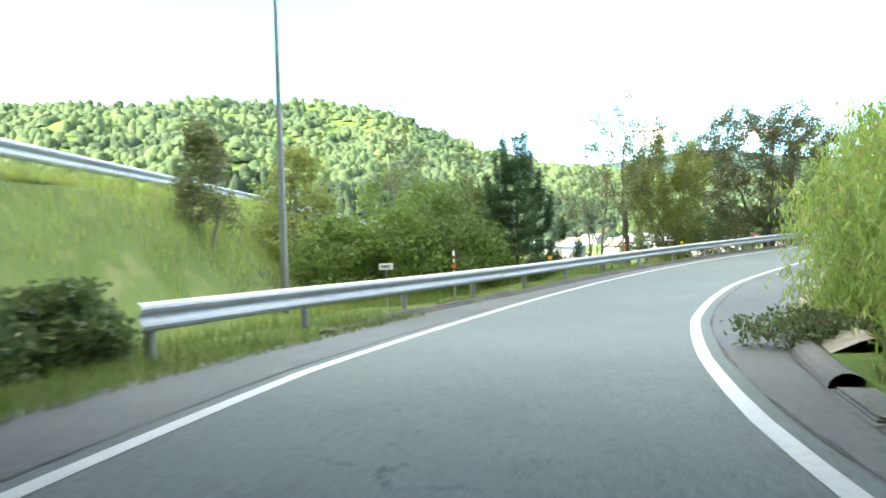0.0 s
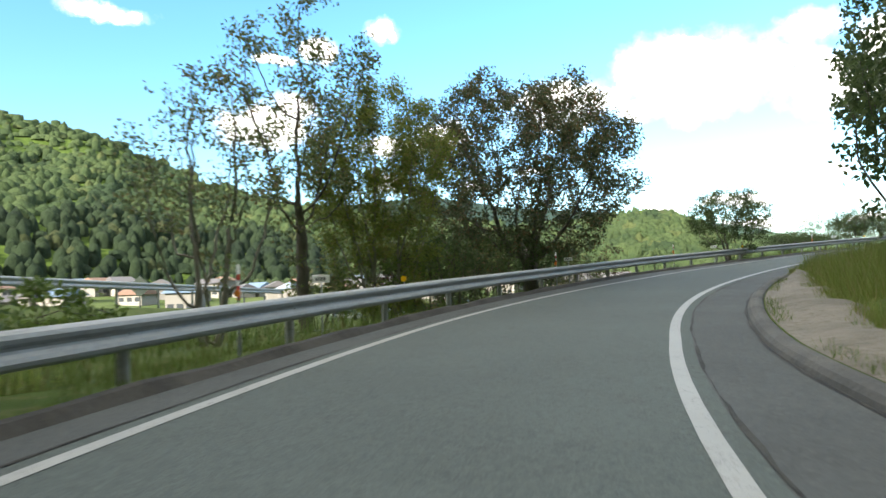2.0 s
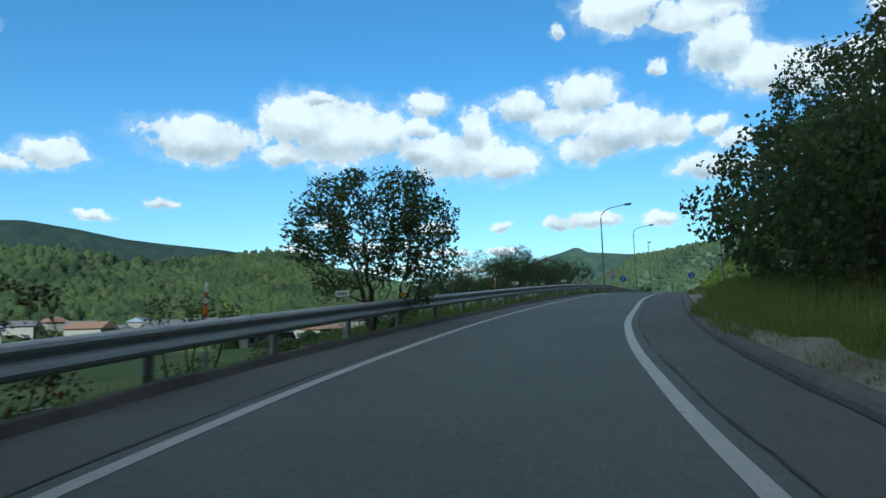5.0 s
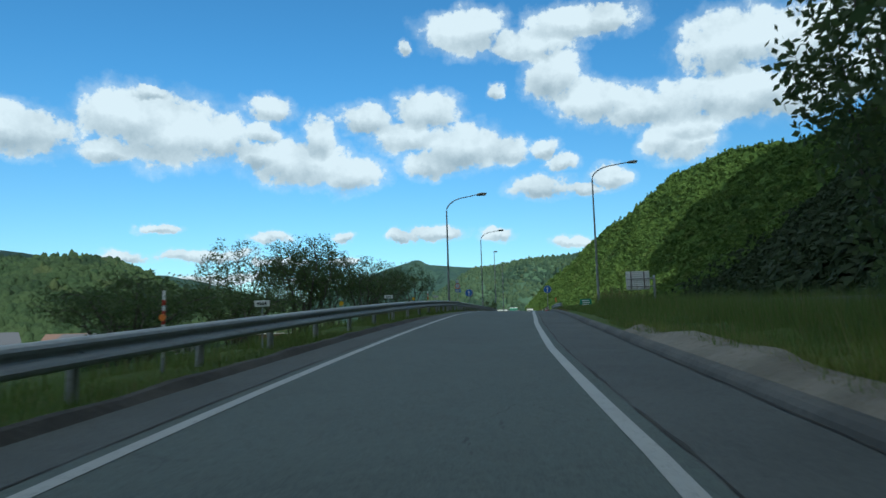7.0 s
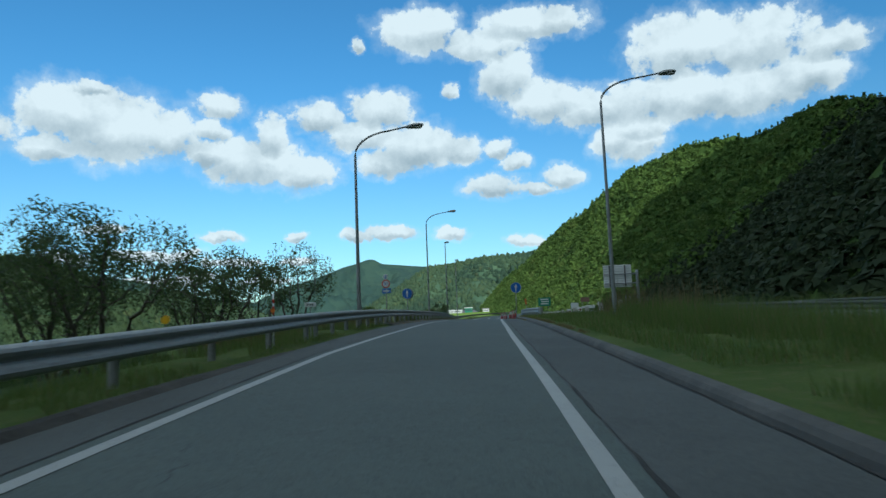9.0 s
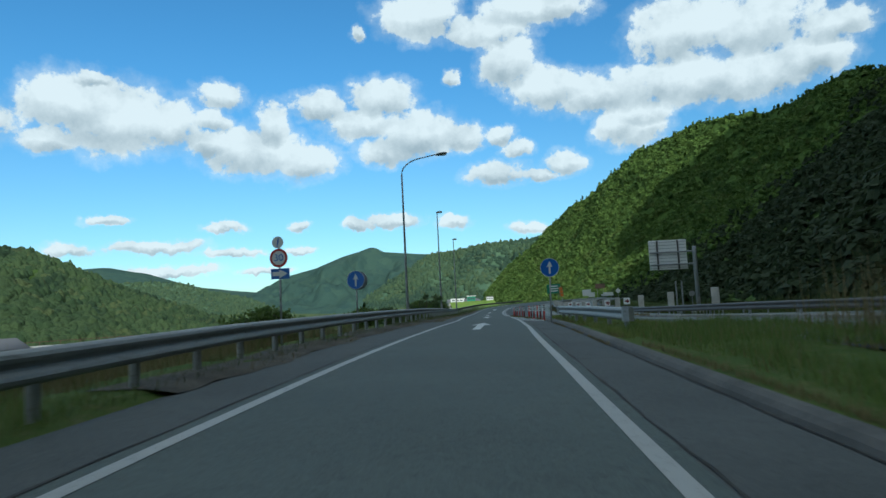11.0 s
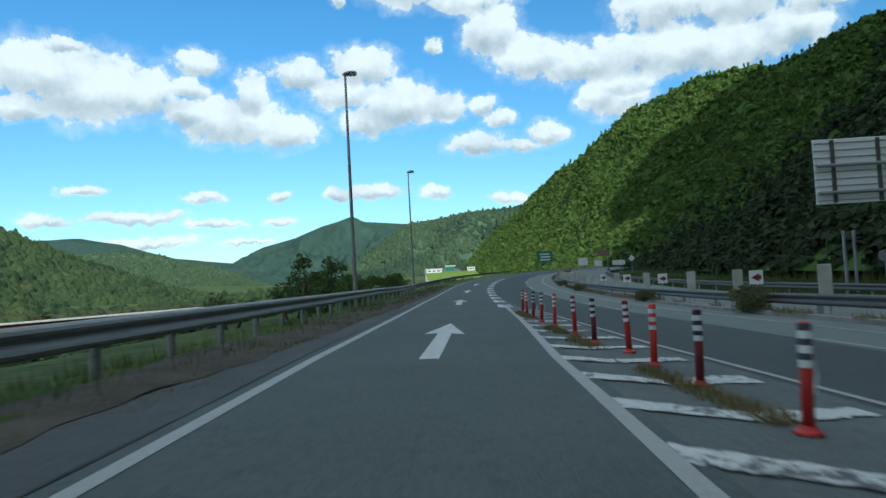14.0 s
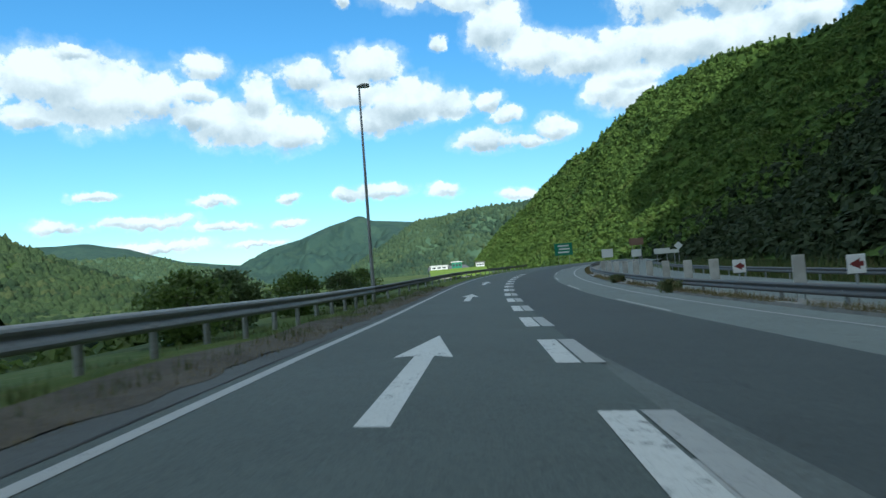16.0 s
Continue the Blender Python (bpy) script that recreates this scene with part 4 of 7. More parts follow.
def guardrail(line, s0, s1, step, side, label, group="", mat="steel", top=0.0, panel=4.0, depth=1.0, end0=False, end1=False):
    """W-beam rail on posts. side: +1 when its face looks to the right of the axis."""
    root = empty("guardrail", tuple(at(s0, tab(s0, line))), 0, label, "guardrail", group)
    inv = root.matrix_world.inverted()
    org = np.array(root.matrix_world.translation)
    a = s0
    while a < s1 - 0.1:
        b = min(a + panel, s1)
        ss = np.linspace(a, b + 0.03, 5)
        cols = [at(ss, tab(ss, line) + side * w * depth, h + top) for w, h in WAVE] + [at(ss, tab(ss, line) + side * (w * depth - 0.006), h + top) for w, h in reversed(WAVE)]
        v = np.stack(cols, 1) - org
        n, k = v.shape[:2]
        i = np.arange(n * k).reshape(n, k)
        f = list(np.stack([i[:-1], np.roll(i, -1, 1)[:-1], np.roll(i, -1, 1)[1:], i[1:]], -1).reshape(-1, 4)) + [tuple(i[0]), tuple(i[-1])]
        mesh_ob("beam", v.reshape(-1, 3), f, M[mat], root)
        a += panel
    for e, s in ((end0, s0), (end1, s1)):
        if e:
            d = -1 if s == s0 else 1
            bm = bmesh.new()
            lat = float(tab(s, line))
            pts = [at(s + d * 0.02, lat + side * 0.10), at(s + d * 0.30, lat + side * 0.11), at(s + d * 0.52, lat + side * 0.0), at(s + d * 0.46, lat - side * 0.14), at(s + d * 0.1, lat - side * 0.16)]
            lo = [bm.verts.new(Vector(p) - Vector(org) + Vector((0, 0, 0.36 + top))) for p in pts]
            hi = [bm.verts.new(Vector(p) - Vector(org) + Vector((0, 0, 0.72 + top))) for p in pts]
            for q in range(4):
                bm.faces.new((lo[q], lo[q + 1], hi[q + 1], hi[q]))
            part("end_wing", bm, M[mat], root)
    post = None
    for s in np.arange(s0 + 0.25, s1, step):
        lat = float(tab(s, line)) - side * 0.085
        p = Vector(at(s, lat)) - Vector(org)
        if post is None:
            bm = tube_bm([(0, 0, -0.5), (0, 0, 0.66), (0, 0, 0.685)], [0.066, 0.066, 0.045], 12)
            post = part("post", bm, M["steel_old"], root, smooth=False)
            bm = box_bm(0.10, 0.085, 0.22, (0, 0, 0), 0.012)
            block = part("bracket", bm, M["steel_old"], root)
            bm = bmesh.new()
            bmesh.ops.create_cone(bm, cap_ends=True, segments=6, radius1=0.018, radius2=0.018, depth=0.03, matrix=Matrix.Rotation(radians(90), 4, "Y"))
            bolt = part("bolt", bm, M["steel"], root)
            o, o2, o3 = post, block, bolt
        else:
            o, o2, o3 = post.copy(), block.copy(), bolt.copy()
            for q in (o, o2, o3):
                scene.collection.objects.link(q)
        o.matrix_basis = Matrix.Translation(p + Vector((0, 0, top)))
        o2.matrix_basis = Matrix.Translation(p + Vector((0, 0, 0.54 + top))) @ pose(0, 0, 0, 0, 0, turn(s)) @ Matrix.Translation((side * 0.055, 0, 0))
        o3.matrix_basis = Matrix.Translation(p + Vector((0, 0, 0.54 + top))) @ pose(0, 0, 0, 0, 0, turn(s)) @ Matrix.Translation((side * 0.108, 0, 0))
    return root


guardrail(RAIL, 6.0, 100.0, 3.0, 1, "grey galvanised steel guardrail along the outside of the curve", "guardrails")
guardrail(RAIL, 100.0, 196.0, 2.0, 1, "weathered galvanised steel guardrail along the ramp", "guardrails", "steel_old")
guardrail(RAIL, 196.0, 300.0, 4.0, 1, "dark weathered guardrail on the far bend", "guardrails", "steel_dark")
RAIL_NOSE = [(118, 3.75), (122, 3.55), (128, 3.2), (135, 2.95)]
guardrail(RAIL_NOSE, 121.6, 134.6, 2.0, -1, "grey guardrail with rounded ends on the grass nose", "guardrails", "steel_old", end0=True, end1=True)
RAIL_MED = [(s, l + 0.85) for s, l in MEDIAN]
guardrail(RAIL_MED, 100.0, 300.0, 4.0, -1, "old steel guardrail along the median", "guardrails", "steel_dark")
RAIL_MED2 = [(s, l + 9.7) for s, l in MEDIAN]
guardrail(RAIL_MED2, 96.0, 300.0, 4.0, -1, "brownish guardrail at the foot of the mountainside", "guardrails", "steel_dark")


# ---- painted marks ----
def road_arrow(s0, lat, length=7.7):
    head = length * 0.41
    shaft, wing = 0.145, 0.43
    ss = [s0, s0 + length - head]
    out = []
    for i in range(6):
        a, b = np.interp([i / 6, (i + 1) / 6], [0, 1], ss)
        out.append([at(a, lat - shaft, 0.008), at(a, lat + shaft, 0.008), at(b, lat + shaft, 0.008), at(b, lat - shaft, 0.008)])
    ob = mesh_ob("road_arrow", np.array(out).reshape(-1, 3), np.arange(24).reshape(-1, 4), M["paint_worn"])
    v = [at(s0 + length - head - 0.25, lat - wing, 0.010), at(s0 + length - head, lat, 0.010), at(s0 + length - head - 0.25, lat + wing, 0.010), at(s0 + length, lat, 0.010)]
    tip = mesh_ob("arrow_head", v, [(0, 1, 3), (1, 2, 3)], M["paint_worn"], ob)
    return tagged(ob, "worn white straight-ahead arrow painted on the lane", "road arrow", "lane arrows")


for s, l in ((126.8, -0.58), (149.8, -0.83), (172.8 - 1.9, -0.95), (194.0, -0.9), (217.0, -0.9)):
    road_arrow(s, l)


def strip(name, corners, mat, label, category, group, ragged=0.0):
    """A painted mark between four corners; ragged: how far its worn edges wander."""
    a, b, c, d = [np.array(at(*q)) for q in corners]
    n = 22 if ragged else 6
    v, f = [], []
    for i in range(n + 1):
        t = i / n
        p, q = a * (1 - t) + b * t, d * (1 - t) + c * t
        e = (q - p) / max(1e-6, np.linalg.norm(q - p)) * ragged
        v += [p + e * rng.uniform(-0.3, 1.0), q - e * rng.uniform(-0.3, 1.0)]
    for i in range(n):
        f.append((2 * i, 2 * i + 2, 2 * i + 3, 2 * i + 1))
    return tagged(mesh_ob(name, v, f, mat), label, category, group)


# chevron hatching: a stripe from the solid line to the joint, a broken patch beyond it
JOINT = [(130, 3.0), (139, 2.62), (144.6, 2.33), (146.7, 2.10), (149.3, 1.82), (152, 1.72), (154.5, 1.61), (157.5, 1.44), (163, 1.40), (170, 1.38)]
s = 137.89
k = 0
while s < 167.0:
    l0 = float(tab(s, RIGHT_LINE)) + 0.08
    lj = float(tab(s - 0.5, JOINT))
    lm = float(tab(s, MAIN_LEFT)) - 0.14
    e = s - 0.62 * (lj - l0)
    strip("hatch_stripe", [(s - 0.26, l0, 0.008), (e - 0.20, lj - 0.08, 0.008), (e + 0.20, lj - 0.04, 0.008), (s + 0.26, l0, 0.008)], M["paint_crumbled"], "cracked worn white hatch stripe on the asphalt nose", "hatch stripe", "hatching", 0.045)
    lr = min(lj + 0.95, lm)
    if lr > lj + 0.2:
        w = 0.42 + 0.12 * math.sin(k * 2.3)
        strip("hatch_patch", [(e - 0.22, lj - 0.02, 0.008), (e + 0.20 - w * 0.6, lr, 0.008), (e + 0.20 + w * 0.6, lr - 0.06, 0.008), (e + 0.24, lj - 0.02, 0.008)], M["paint_crumbled"], "crumbling white hatch patch beside the highway line", "hatch stripe", "hatching", 0.09)
    s += 1.72
    k += 1
for k in range(14):
    s0 = 168.35 + 6.08 * k
    strip("lane_block", [(s0, 0.86, 0.008), (s0, 1.18, 0.008), (s0 + 3.1, 1.18, 0.008), (s0 + 3.1, 0.86, 0.008)], M["paint_worn"], "worn white block of the broad broken merge line", "lane mark", "merge line", 0.03)
    strip("lane_block", [(s0, 1.22, 0.010), (s0, 1.50, 0.010), (s0 + 3.1, 1.50, 0.010), (s0 + 3.1, 1.22, 0.010)], M["paint"], "bright white bar of the broad broken merge line", "lane mark", "merge line")
for s0 in np.arange(105.4, 330, 20.0):
    q = [(s0 + d, float(tab(s0 + d, MAIN_LANE)) + w, 0.006) for d, w in ((0, 0.12), (0, 0.26), (8, 0.26), (8, 0.12))]
    strip("lane_dash", q, M["paint"], "white dash between the highway lanes", "lane mark", "lane dashes")


# ---- flexible posts ----
def marker_post(colour, band, torn, seed):
    """Flexible post: foot, tube, bands between white sheeting, loose strips of it."""
    g = np.random.default_rng(seed)
    root = new("marker_post")
    part("base", tube_bm([(0, 0, 0), (0, 0, 0.02), (0, 0, 0.032), (0, 0, 0.06)], [0.10, 0.096, 0.066, 0.052], 16), M["red"], root, smooth=False)
    part("shaft", tube_bm([(0, 0, 0.03), (0.004, 0, 0.4), (0, 0, 0.785), (0, 0, 0.80)], [0.045, 0.044, 0.043, 0.037], 16), M[colour], root, smooth=True)
    for z in (0.50, 0.605, 0.71):
        part("reflective_band", tube_bm([(0, 0, z - 0.028), (0, 0, z + 0.028)], 0.0462, 16, False), M["white"], root, "white reflective band")
    if band:
        for z in (0.5525, 0.6575, 0.765):
            part("faded_band", tube_bm([(0, 0, z - 0.0235), (0, 0, z + 0.0235)], 0.0455, 16, False), M[band], root, "dark faded band")
    if torn:
        bm = bmesh.new()
        rows = []
        for k in range(9):
            z = 0.72 - 0.055 * k
            off = 0.048 + 0.02 * math.sin(k * 0.9 + seed) + 0.010 * k * torn * 0.4
            half = 0.032 * (1 - 0.05 * k) * g.uniform(0.75, 1.15)
            rows.append([bm.verts.new((off, -half, z)), bm.verts.new((off + 0.014 * g.uniform(-1, 1), half, z - 0.02)), bm.verts.new((off + 0.004, half, z - 0.02)), bm.verts.new((off + 0.004, -half, z))])
        for a, b in zip(rows, rows[1:]):
            for k in range(4):
                bm.faces.new((a[k], a[(k + 1) % 4], b[(k + 1) % 4], b[k]))
        part("torn_sheet", bm, M["white"], root, "peeling white reflective sheet")
    return root


POST_LOOK = {"bright": ("bright red rubber marker post with three white bands", ("redorange", None, 0)),
             "plain": ("faded red rubber marker post with maroon and white bands", ("red", "maroon", 0)),
             "dark": ("dark red marker post with black and white bands", ("maroon", "black", 0)),
             "maroon": ("red marker post with a peeling white sheet", ("red", "ink", 1)),
             "torn": ("weathered dark marker post wrapped in torn white sheeting", ("maroon", "black", 2))}
post_seen = {}
for k, (s, l, look_) in enumerate([(139.0, 2.48, "maroon"), (141.0, 2.42, "dark"), (143.0, 2.36, "bright"), (145.3, 2.26, "maroon"), (147.4, 2.20, "dark"), (149.0, 2.15, "bright"), (150.6, 2.20, "plain"), (152.1, 1.94, "dark"), (154.1, 1.90, "plain"), (156.6, 1.78, "bright"), (158.3, 1.63, "maroon"), (160.2, 1.58, "torn"), (162.0, 1.54, "bright"), (164.2, 1.55, "plain")]):
    m = Matrix.Translation(Vector(at(s, l, 0.0))) @ pose(0, 0, 0, rng.uniform(-2.5, 2.5), rng.uniform(-2.5, 2.5), turn(s) + rng.uniform(-40, 40))
    label, kind_ = POST_LOOK[look_]
    if look_ not in post_seen:
        post_seen[look_] = tagged(marker_post(*kind_, 3 + k), label, "marker post", "marker posts on the nose")
        post_seen[look_].matrix_basis = m
    else:
        copy_thing(post_seen[look_], m)


# ---- signs ----
def disc_bm(r, thick, at_=(0, 0, 0), sides=36, hole=0.0):
    bm = bmesh.new()
    y0, y1 = at_[1], at_[1] - thick
    if hole:
        rings = [[bm.verts.new((at_[0] + q * math.cos(2 * math.pi * k / sides), y, at_[2] + q * math.sin(2 * math.pi * k / sides))) for k in range(sides)] for q, y in ((hole, y1), (r, y1), (r, y0), (hole, y0))]
        for a, b in zip(rings, rings[1:] + rings[:1]):
            for k in range(sides):
                bm.faces.new((a[k], a[(k + 1) % sides], b[(k + 1) % sides], b[k]))
    else:
        a = [bm.verts.new((at_[0] + r * math.cos(2 * math.pi * k / sides), y1, at_[2] + r * math.sin(2 * math.pi * k / sides))) for k in range(sides)]
        b = [bm.verts.new((v.co.x, y0, v.co.z)) for v in a]
        bm.faces.new(a)
        bm.faces.new(b)
        for k in range(sides):
            bm.faces.new((a[k], a[(k + 1) % sides], b[(k + 1) % sides], b[k]))
    return bm


def flat_bm(points, y, thick=0.003):
    bm = bmesh.new()
    a = [bm.verts.new((x, y - thick, z)) for x, z in points]
    b = [bm.verts.new((x, y, z)) for x, z in points]
    bm.faces.new(a)
    bm.faces.new(b)
    for k in range(len(a)):
        bm.faces.new((a[k], a[(k + 1) % len(a)], b[(k + 1) % len(a)], b[k]))
    return bm


def arrow_points(size, turn_=0.0, cx=0.0, cz=0.0, w=0.11, head=0.36, tall=0.78):
    p = [(-w / 2, -tall / 2), (w / 2, -tall / 2), (w / 2, tall / 2 - head * 0.95), (head / 2, tall / 2 - head), (0, tall / 2), (-head / 2, tall / 2 - head), (-w / 2, tall / 2 - head * 0.95)]
    c, s = math.cos(radians(turn_)), math.sin(radians(turn_))
    return [(cx + size * (x * c + z * s), cz + size * (-x * s + z * c)) for x, z in p]


def words(text, size, at_, mat, parent, name="lettering"):
    """Raised lettering in the built-in font, facing -y."""
    cu = bpy.data.curves.new(name, "FONT")
    cu.body, cu.size, cu.align_x, cu.align_y, cu.extrude = text, size, "CENTER", "CENTER", 0.0015
    tmp = new("lettering_curve", cu)
    me = bpy.data.meshes.new_from_object(tmp.evaluated_get(bpy.context.evaluated_depsgraph_get()))
    bpy.data.objects.remove(tmp)
    me.transform(pose(*at_, 90, 0, 0))
    me.materials.clear()
    me.materials.append(mat)
    ob = new(name, me)
    ob.parent = parent
    return ob


def arrow_sign(place, rz, r, height, label, back=False, lean=0.0):
    root = empty("arrow_sign", place, rz, label, "road sign", "arrow signs")
    root.matrix_world = root.matrix_world @ pose(0, 0, 0, 0, lean, 0)
    part("pole", tube_bm([(0, 0.05, -0.6), (0, 0.05, height + r * 0.7)], 0.034, 12), M["pole"], root, smooth=True)
    disc = part("sign_plate", disc_bm(r, 0.02, (0, 0, height)), M["blue"], root)
    part("rim", disc_bm(r, 0.006, (0, -0.021, height), hole=r * 0.955), M["white"], disc, "thin white rim")
    part("arrow", flat_bm(arrow_points(r * 1.75, 0, 0, height), -0.021), M["white"], disc, "white arrow")
    part("clamp", box_bm(0.10, 0.05, 0.04, (0, 0.03, height), 0.006), M["steel"], root)
    if back:
        twin = part("sign_plate", disc_bm(r, 0.02, (0.06, 0.22, height - 0.02)), M["steel_old"], root, "grey back of a second sign")
        part("clamp", box_bm(0.06, 0.16, 0.04, (0.02, 0.13, height), 0.006), M["steel"], root)
    return root


arrow_sign(tuple(at(132.6, 2.43)), turn(132.6) - 2, 0.41, 2.40, "round blue sign with white arrow on the grass nose", lean=1.5)
arrow_sign(tuple(at(131.4, -5.85)), turn(131.4) - 6, 0.40, 2.06, "round blue arrow sign with a second sign behind it", True)


def speed_signs(place, rz):
    root = empty("speed_sign", place, rz, "speed limit 30 sign with plates above and below on one pole", "road sign")
    part("pole", tube_bm([(0, 0.05, -0.8), (0, 0.05, 2.9)], 0.03, 12), M["pole"], root, smooth=True)
    a = part("sign_plate", disc_bm(0.26, 0.015, (0, 0, 2.35)), M["white"], root, "white plate with red ring")
    part("red_ring", disc_bm(0.26, 0.004, (0, -0.016, 2.35), hole=0.195), M["red"], a)
    words("30", 0.28, (0, -0.018, 2.35), M["blue"], a)
    b = part("sign_plate", disc_bm(0.165, 0.015, (-0.02, 0, 2.79)), M["white"], root, "small round white plate with a blue bar")
    part("bar", flat_bm([(-0.06, 2.66), (-0.02, 2.65), (0.03, 2.90), (-0.01, 2.91)], -0.016), M["blue"], b)
    c = part("direction_plate", box_bm(0.54, 0.015, 0.29, (0.03, 0, 1.91), 0.004), M["blue"], root)
    part("arrow", flat_bm(arrow_points(0.44, 90, 0.03, 1.91, 0.26, 0.55, 1.0), -0.0085), M["white"], c)
    return root


speed_signs(tuple(at(121.6, -5.75)), turn(121.6) - 4)


def lamp(place, rz, height, arm, label, rise=0.0):
    root = empty("street_lamp", place, rz, label, "street lamp", "street lamps")
    if arm > 0.5:
        bend = [(0, 0, -0.8), (0, 0, 1.2), (0, 0, height * 0.55), (0, 0, height - 1.15)]
        rad = [0.095, 0.09, 0.065, 0.052]
        for k in range(1, 8):
            a = radians(90 * k / 7) * 0.93
            bend.append((arm * 0.62 * (1 - math.cos(a)), 0, height - 1.15 + 1.0 * math.sin(a)))
            rad.append(0.048 - 0.0015 * k)
        bend.append((arm - 0.45, 0, height - 0.02))
        rad.append(0.034)
    else:
        bend, rad = [(0, 0, -0.8), (0, 0, 1.2), (0, 0, height * 0.55), (0, 0, height - 0.02), (0.05, 0, height)], [0.10, 0.095, 0.07, 0.048, 0.04]
    part("pole", tube_bm(bend, rad, 12), M["pole"], root, smooth=True)
    part("door", box_bm(0.012, 0.10, 0.42, (0.093, 0, 1.0), 0.004), M["steel_old"], root, "small service door")
    x = arm if arm > 0.5 else 0.3
    bm = bmesh.new()
    bmesh.ops.create_uvsphere(bm, u_segments=14, v_segments=8, radius=1, matrix=Matrix.Translation((x - 0.1, 0, height + 0.0)) @ pose(0, 0, 0, 0, -6, 0) @ Matrix.Diagonal((0.42 if arm > 0.5 else 0.34, 0.15, 0.11, 1)))
    for v in bm.verts:
        if v.co.x < x - 0.3:
            v.co.y *= 0.6
    head = part("lamp_head", bm, M["steel_old"], root, smooth=True)
    bm = bmesh.new()
    bmesh.ops.create_uvsphere(bm, u_segments=12, v_segments=6, radius=1, matrix=Matrix.Translation((x + 0.02, 0, height - 0.06)) @ Matrix.Diagonal((0.24, 0.12, 0.07, 1)))
    part("lens", bm, M["lens"], head, "clear glass lens", smooth=True)
    return root


lamp(tuple(at(109.7, 5.75, 0.1)), turn(109.7), 10.6, 3.0, "tall grey street lamp with curved arm on the grass strip")
lamp(tuple(at(109.1, -4.95, -0.3)), turn(109.1), 8.8, 2.7, "grey street lamp with curved arm behind the guardrail")
lamp(tuple(at(144.8, -5.65, -0.3)), turn(144.8), 10.8, 2.7, "grey street lamp with curved arm behind the guardrail")
lamp(tuple(at(169.1, -5.45, -0.3)), turn(169.1), 10.8, 0.3, "slender straight street lamp behind the guardrail")
lamp(tuple(at(197.5, -5.6, -0.3)), turn(197.5), 11.0, 0.3, "slender straight street lamp behind the guardrail")
lamp((-15.6, 2.3, -1.3), 30, 10.0, 2.6, "pale grey street lamp on the grass bank")


def snow_pole(s, lat):
    root = empty("snow_pole", tuple(at(s, lat, -0.05)), turn(s), "thin white and red roadside marker pole", "marker pole", "snow poles")
    part("pole", tube_bm([(0, 0, -0.2), (0, 0, 1.28)], 0.02, 8), M["white"], root, smooth=True)
    part("red_band", tube_bm([(0, 0, 0.78), (0, 0, 0.98)], 0.0225, 8, False), M["redorange"], root)
    part("red_band", tube_bm([(0, 0, 1.06), (0, 0, 1.14)], 0.0225, 8, False), M["redorange"], root)
    part("reflector", disc_bm(0.05, 0.02, (0, -0.02, 0.88), 12), M["orange"], root, "round orange reflector")
    part("foot", tube_bm([(0, 0, 0.02), (0, 0, 0.3)], 0.027, 8), M["steel"], root)


for s in (14.6, 26.3, 40.8, 52.6, 71.4, 97.0):
    snow_pole(s, float(tab(s, RAIL)) - 0.22)


def delineator(s):
    root = empty("delineator", tuple(at(s, float(tab(s, RAIL)) - 0.03, 0.70)), turn(s), "round yellow reflector on top of the guardrail", "reflector", "delineators")
    part("stem", box_bm(0.02, 0.012, 0.09, (0, 0.008, 0.03), 0.003), M["steel"], root)
    disc = part("disc", disc_bm(0.062, 0.022, (0, 0.0, 0.12), 18), M["yellow"], root)
    part("rim", disc_bm(0.066, 0.012, (0, 0.004, 0.12), 18, 0.058), M["yellow"], disc)


for s in (20.0, 31.0, 60.5, 80.3, 91.5):
    delineator(s)


def post_plate(s, lat):
    root = empty("marker_plate", tuple(at(s, lat)), turn(s), "small white marker plate on a thin steel stake", "marker plate", "marker plates")
    part("stake", box_bm(0.03, 0.015, 1.2, (0, 0.012, 0.38), 0.003), M["steel"], root)
    pl = part("plate", box_bm(0.34, 0.008, 0.13, (0, 0, 0.94), 0.004), M["white_sign"], root)
    for k in range(4):
        part("bar", box_bm(0.034, 0.003, 0.06, (-0.09 + 0.055 * k, -0.0055, 0.938)), M["ink"], pl)


for s in (12.0, 28.5, 42.1, 57.5, 75.4, 87.6, 100.6):
    post_plate(s, float(tab(s, RAIL)) - 0.32)


def gantry(place, rz):
    root = empty("sign_gantry", place, rz, "back of a large white road sign on a grey steel pole", "road sign")
    part("pole", tube_bm([(0, 0, -2), (0, 0, 5.9), (0, 0, 6.5)], [0.21, 0.19, 0.18], 16), M["pole"], root, smooth=True)
    for z in (4.75, 6.0):
        part("arm", tube_bm([(0.2, 0, z), (-4.4, 0, z)], 0.085, 10), M["pole"], root)
    panel = part("panel", box_bm(3.75, 0.05, 3.0, (-2.55, 0.24, 5.75), 0.02), M["white_sign"], root)
    for k in range(9):
        part("rib", box_bm(3.7, 0.05, 0.045, (-2.55, 0.195, 4.42 + 0.33 * k), 0.008), M["steel"], panel)
    for x in (-3.6, -1.55):
        part("bracket", box_bm(0.17, 0.08, 2.9, (x, 0.14, 5.75), 0.01), M["steel_dark"], panel)
    part("footing", box_bm(0.9, 0.9, 0.9, (0, 0, 0.1), 0.05), M["concrete"], root)
    part("hatch", box_bm(0.3, 0.06, 0.4, (0, -0.22, 1.1), 0.02), M["steel_old"], root)


gantry((13.5, 158.0, 1.95), turn(165))

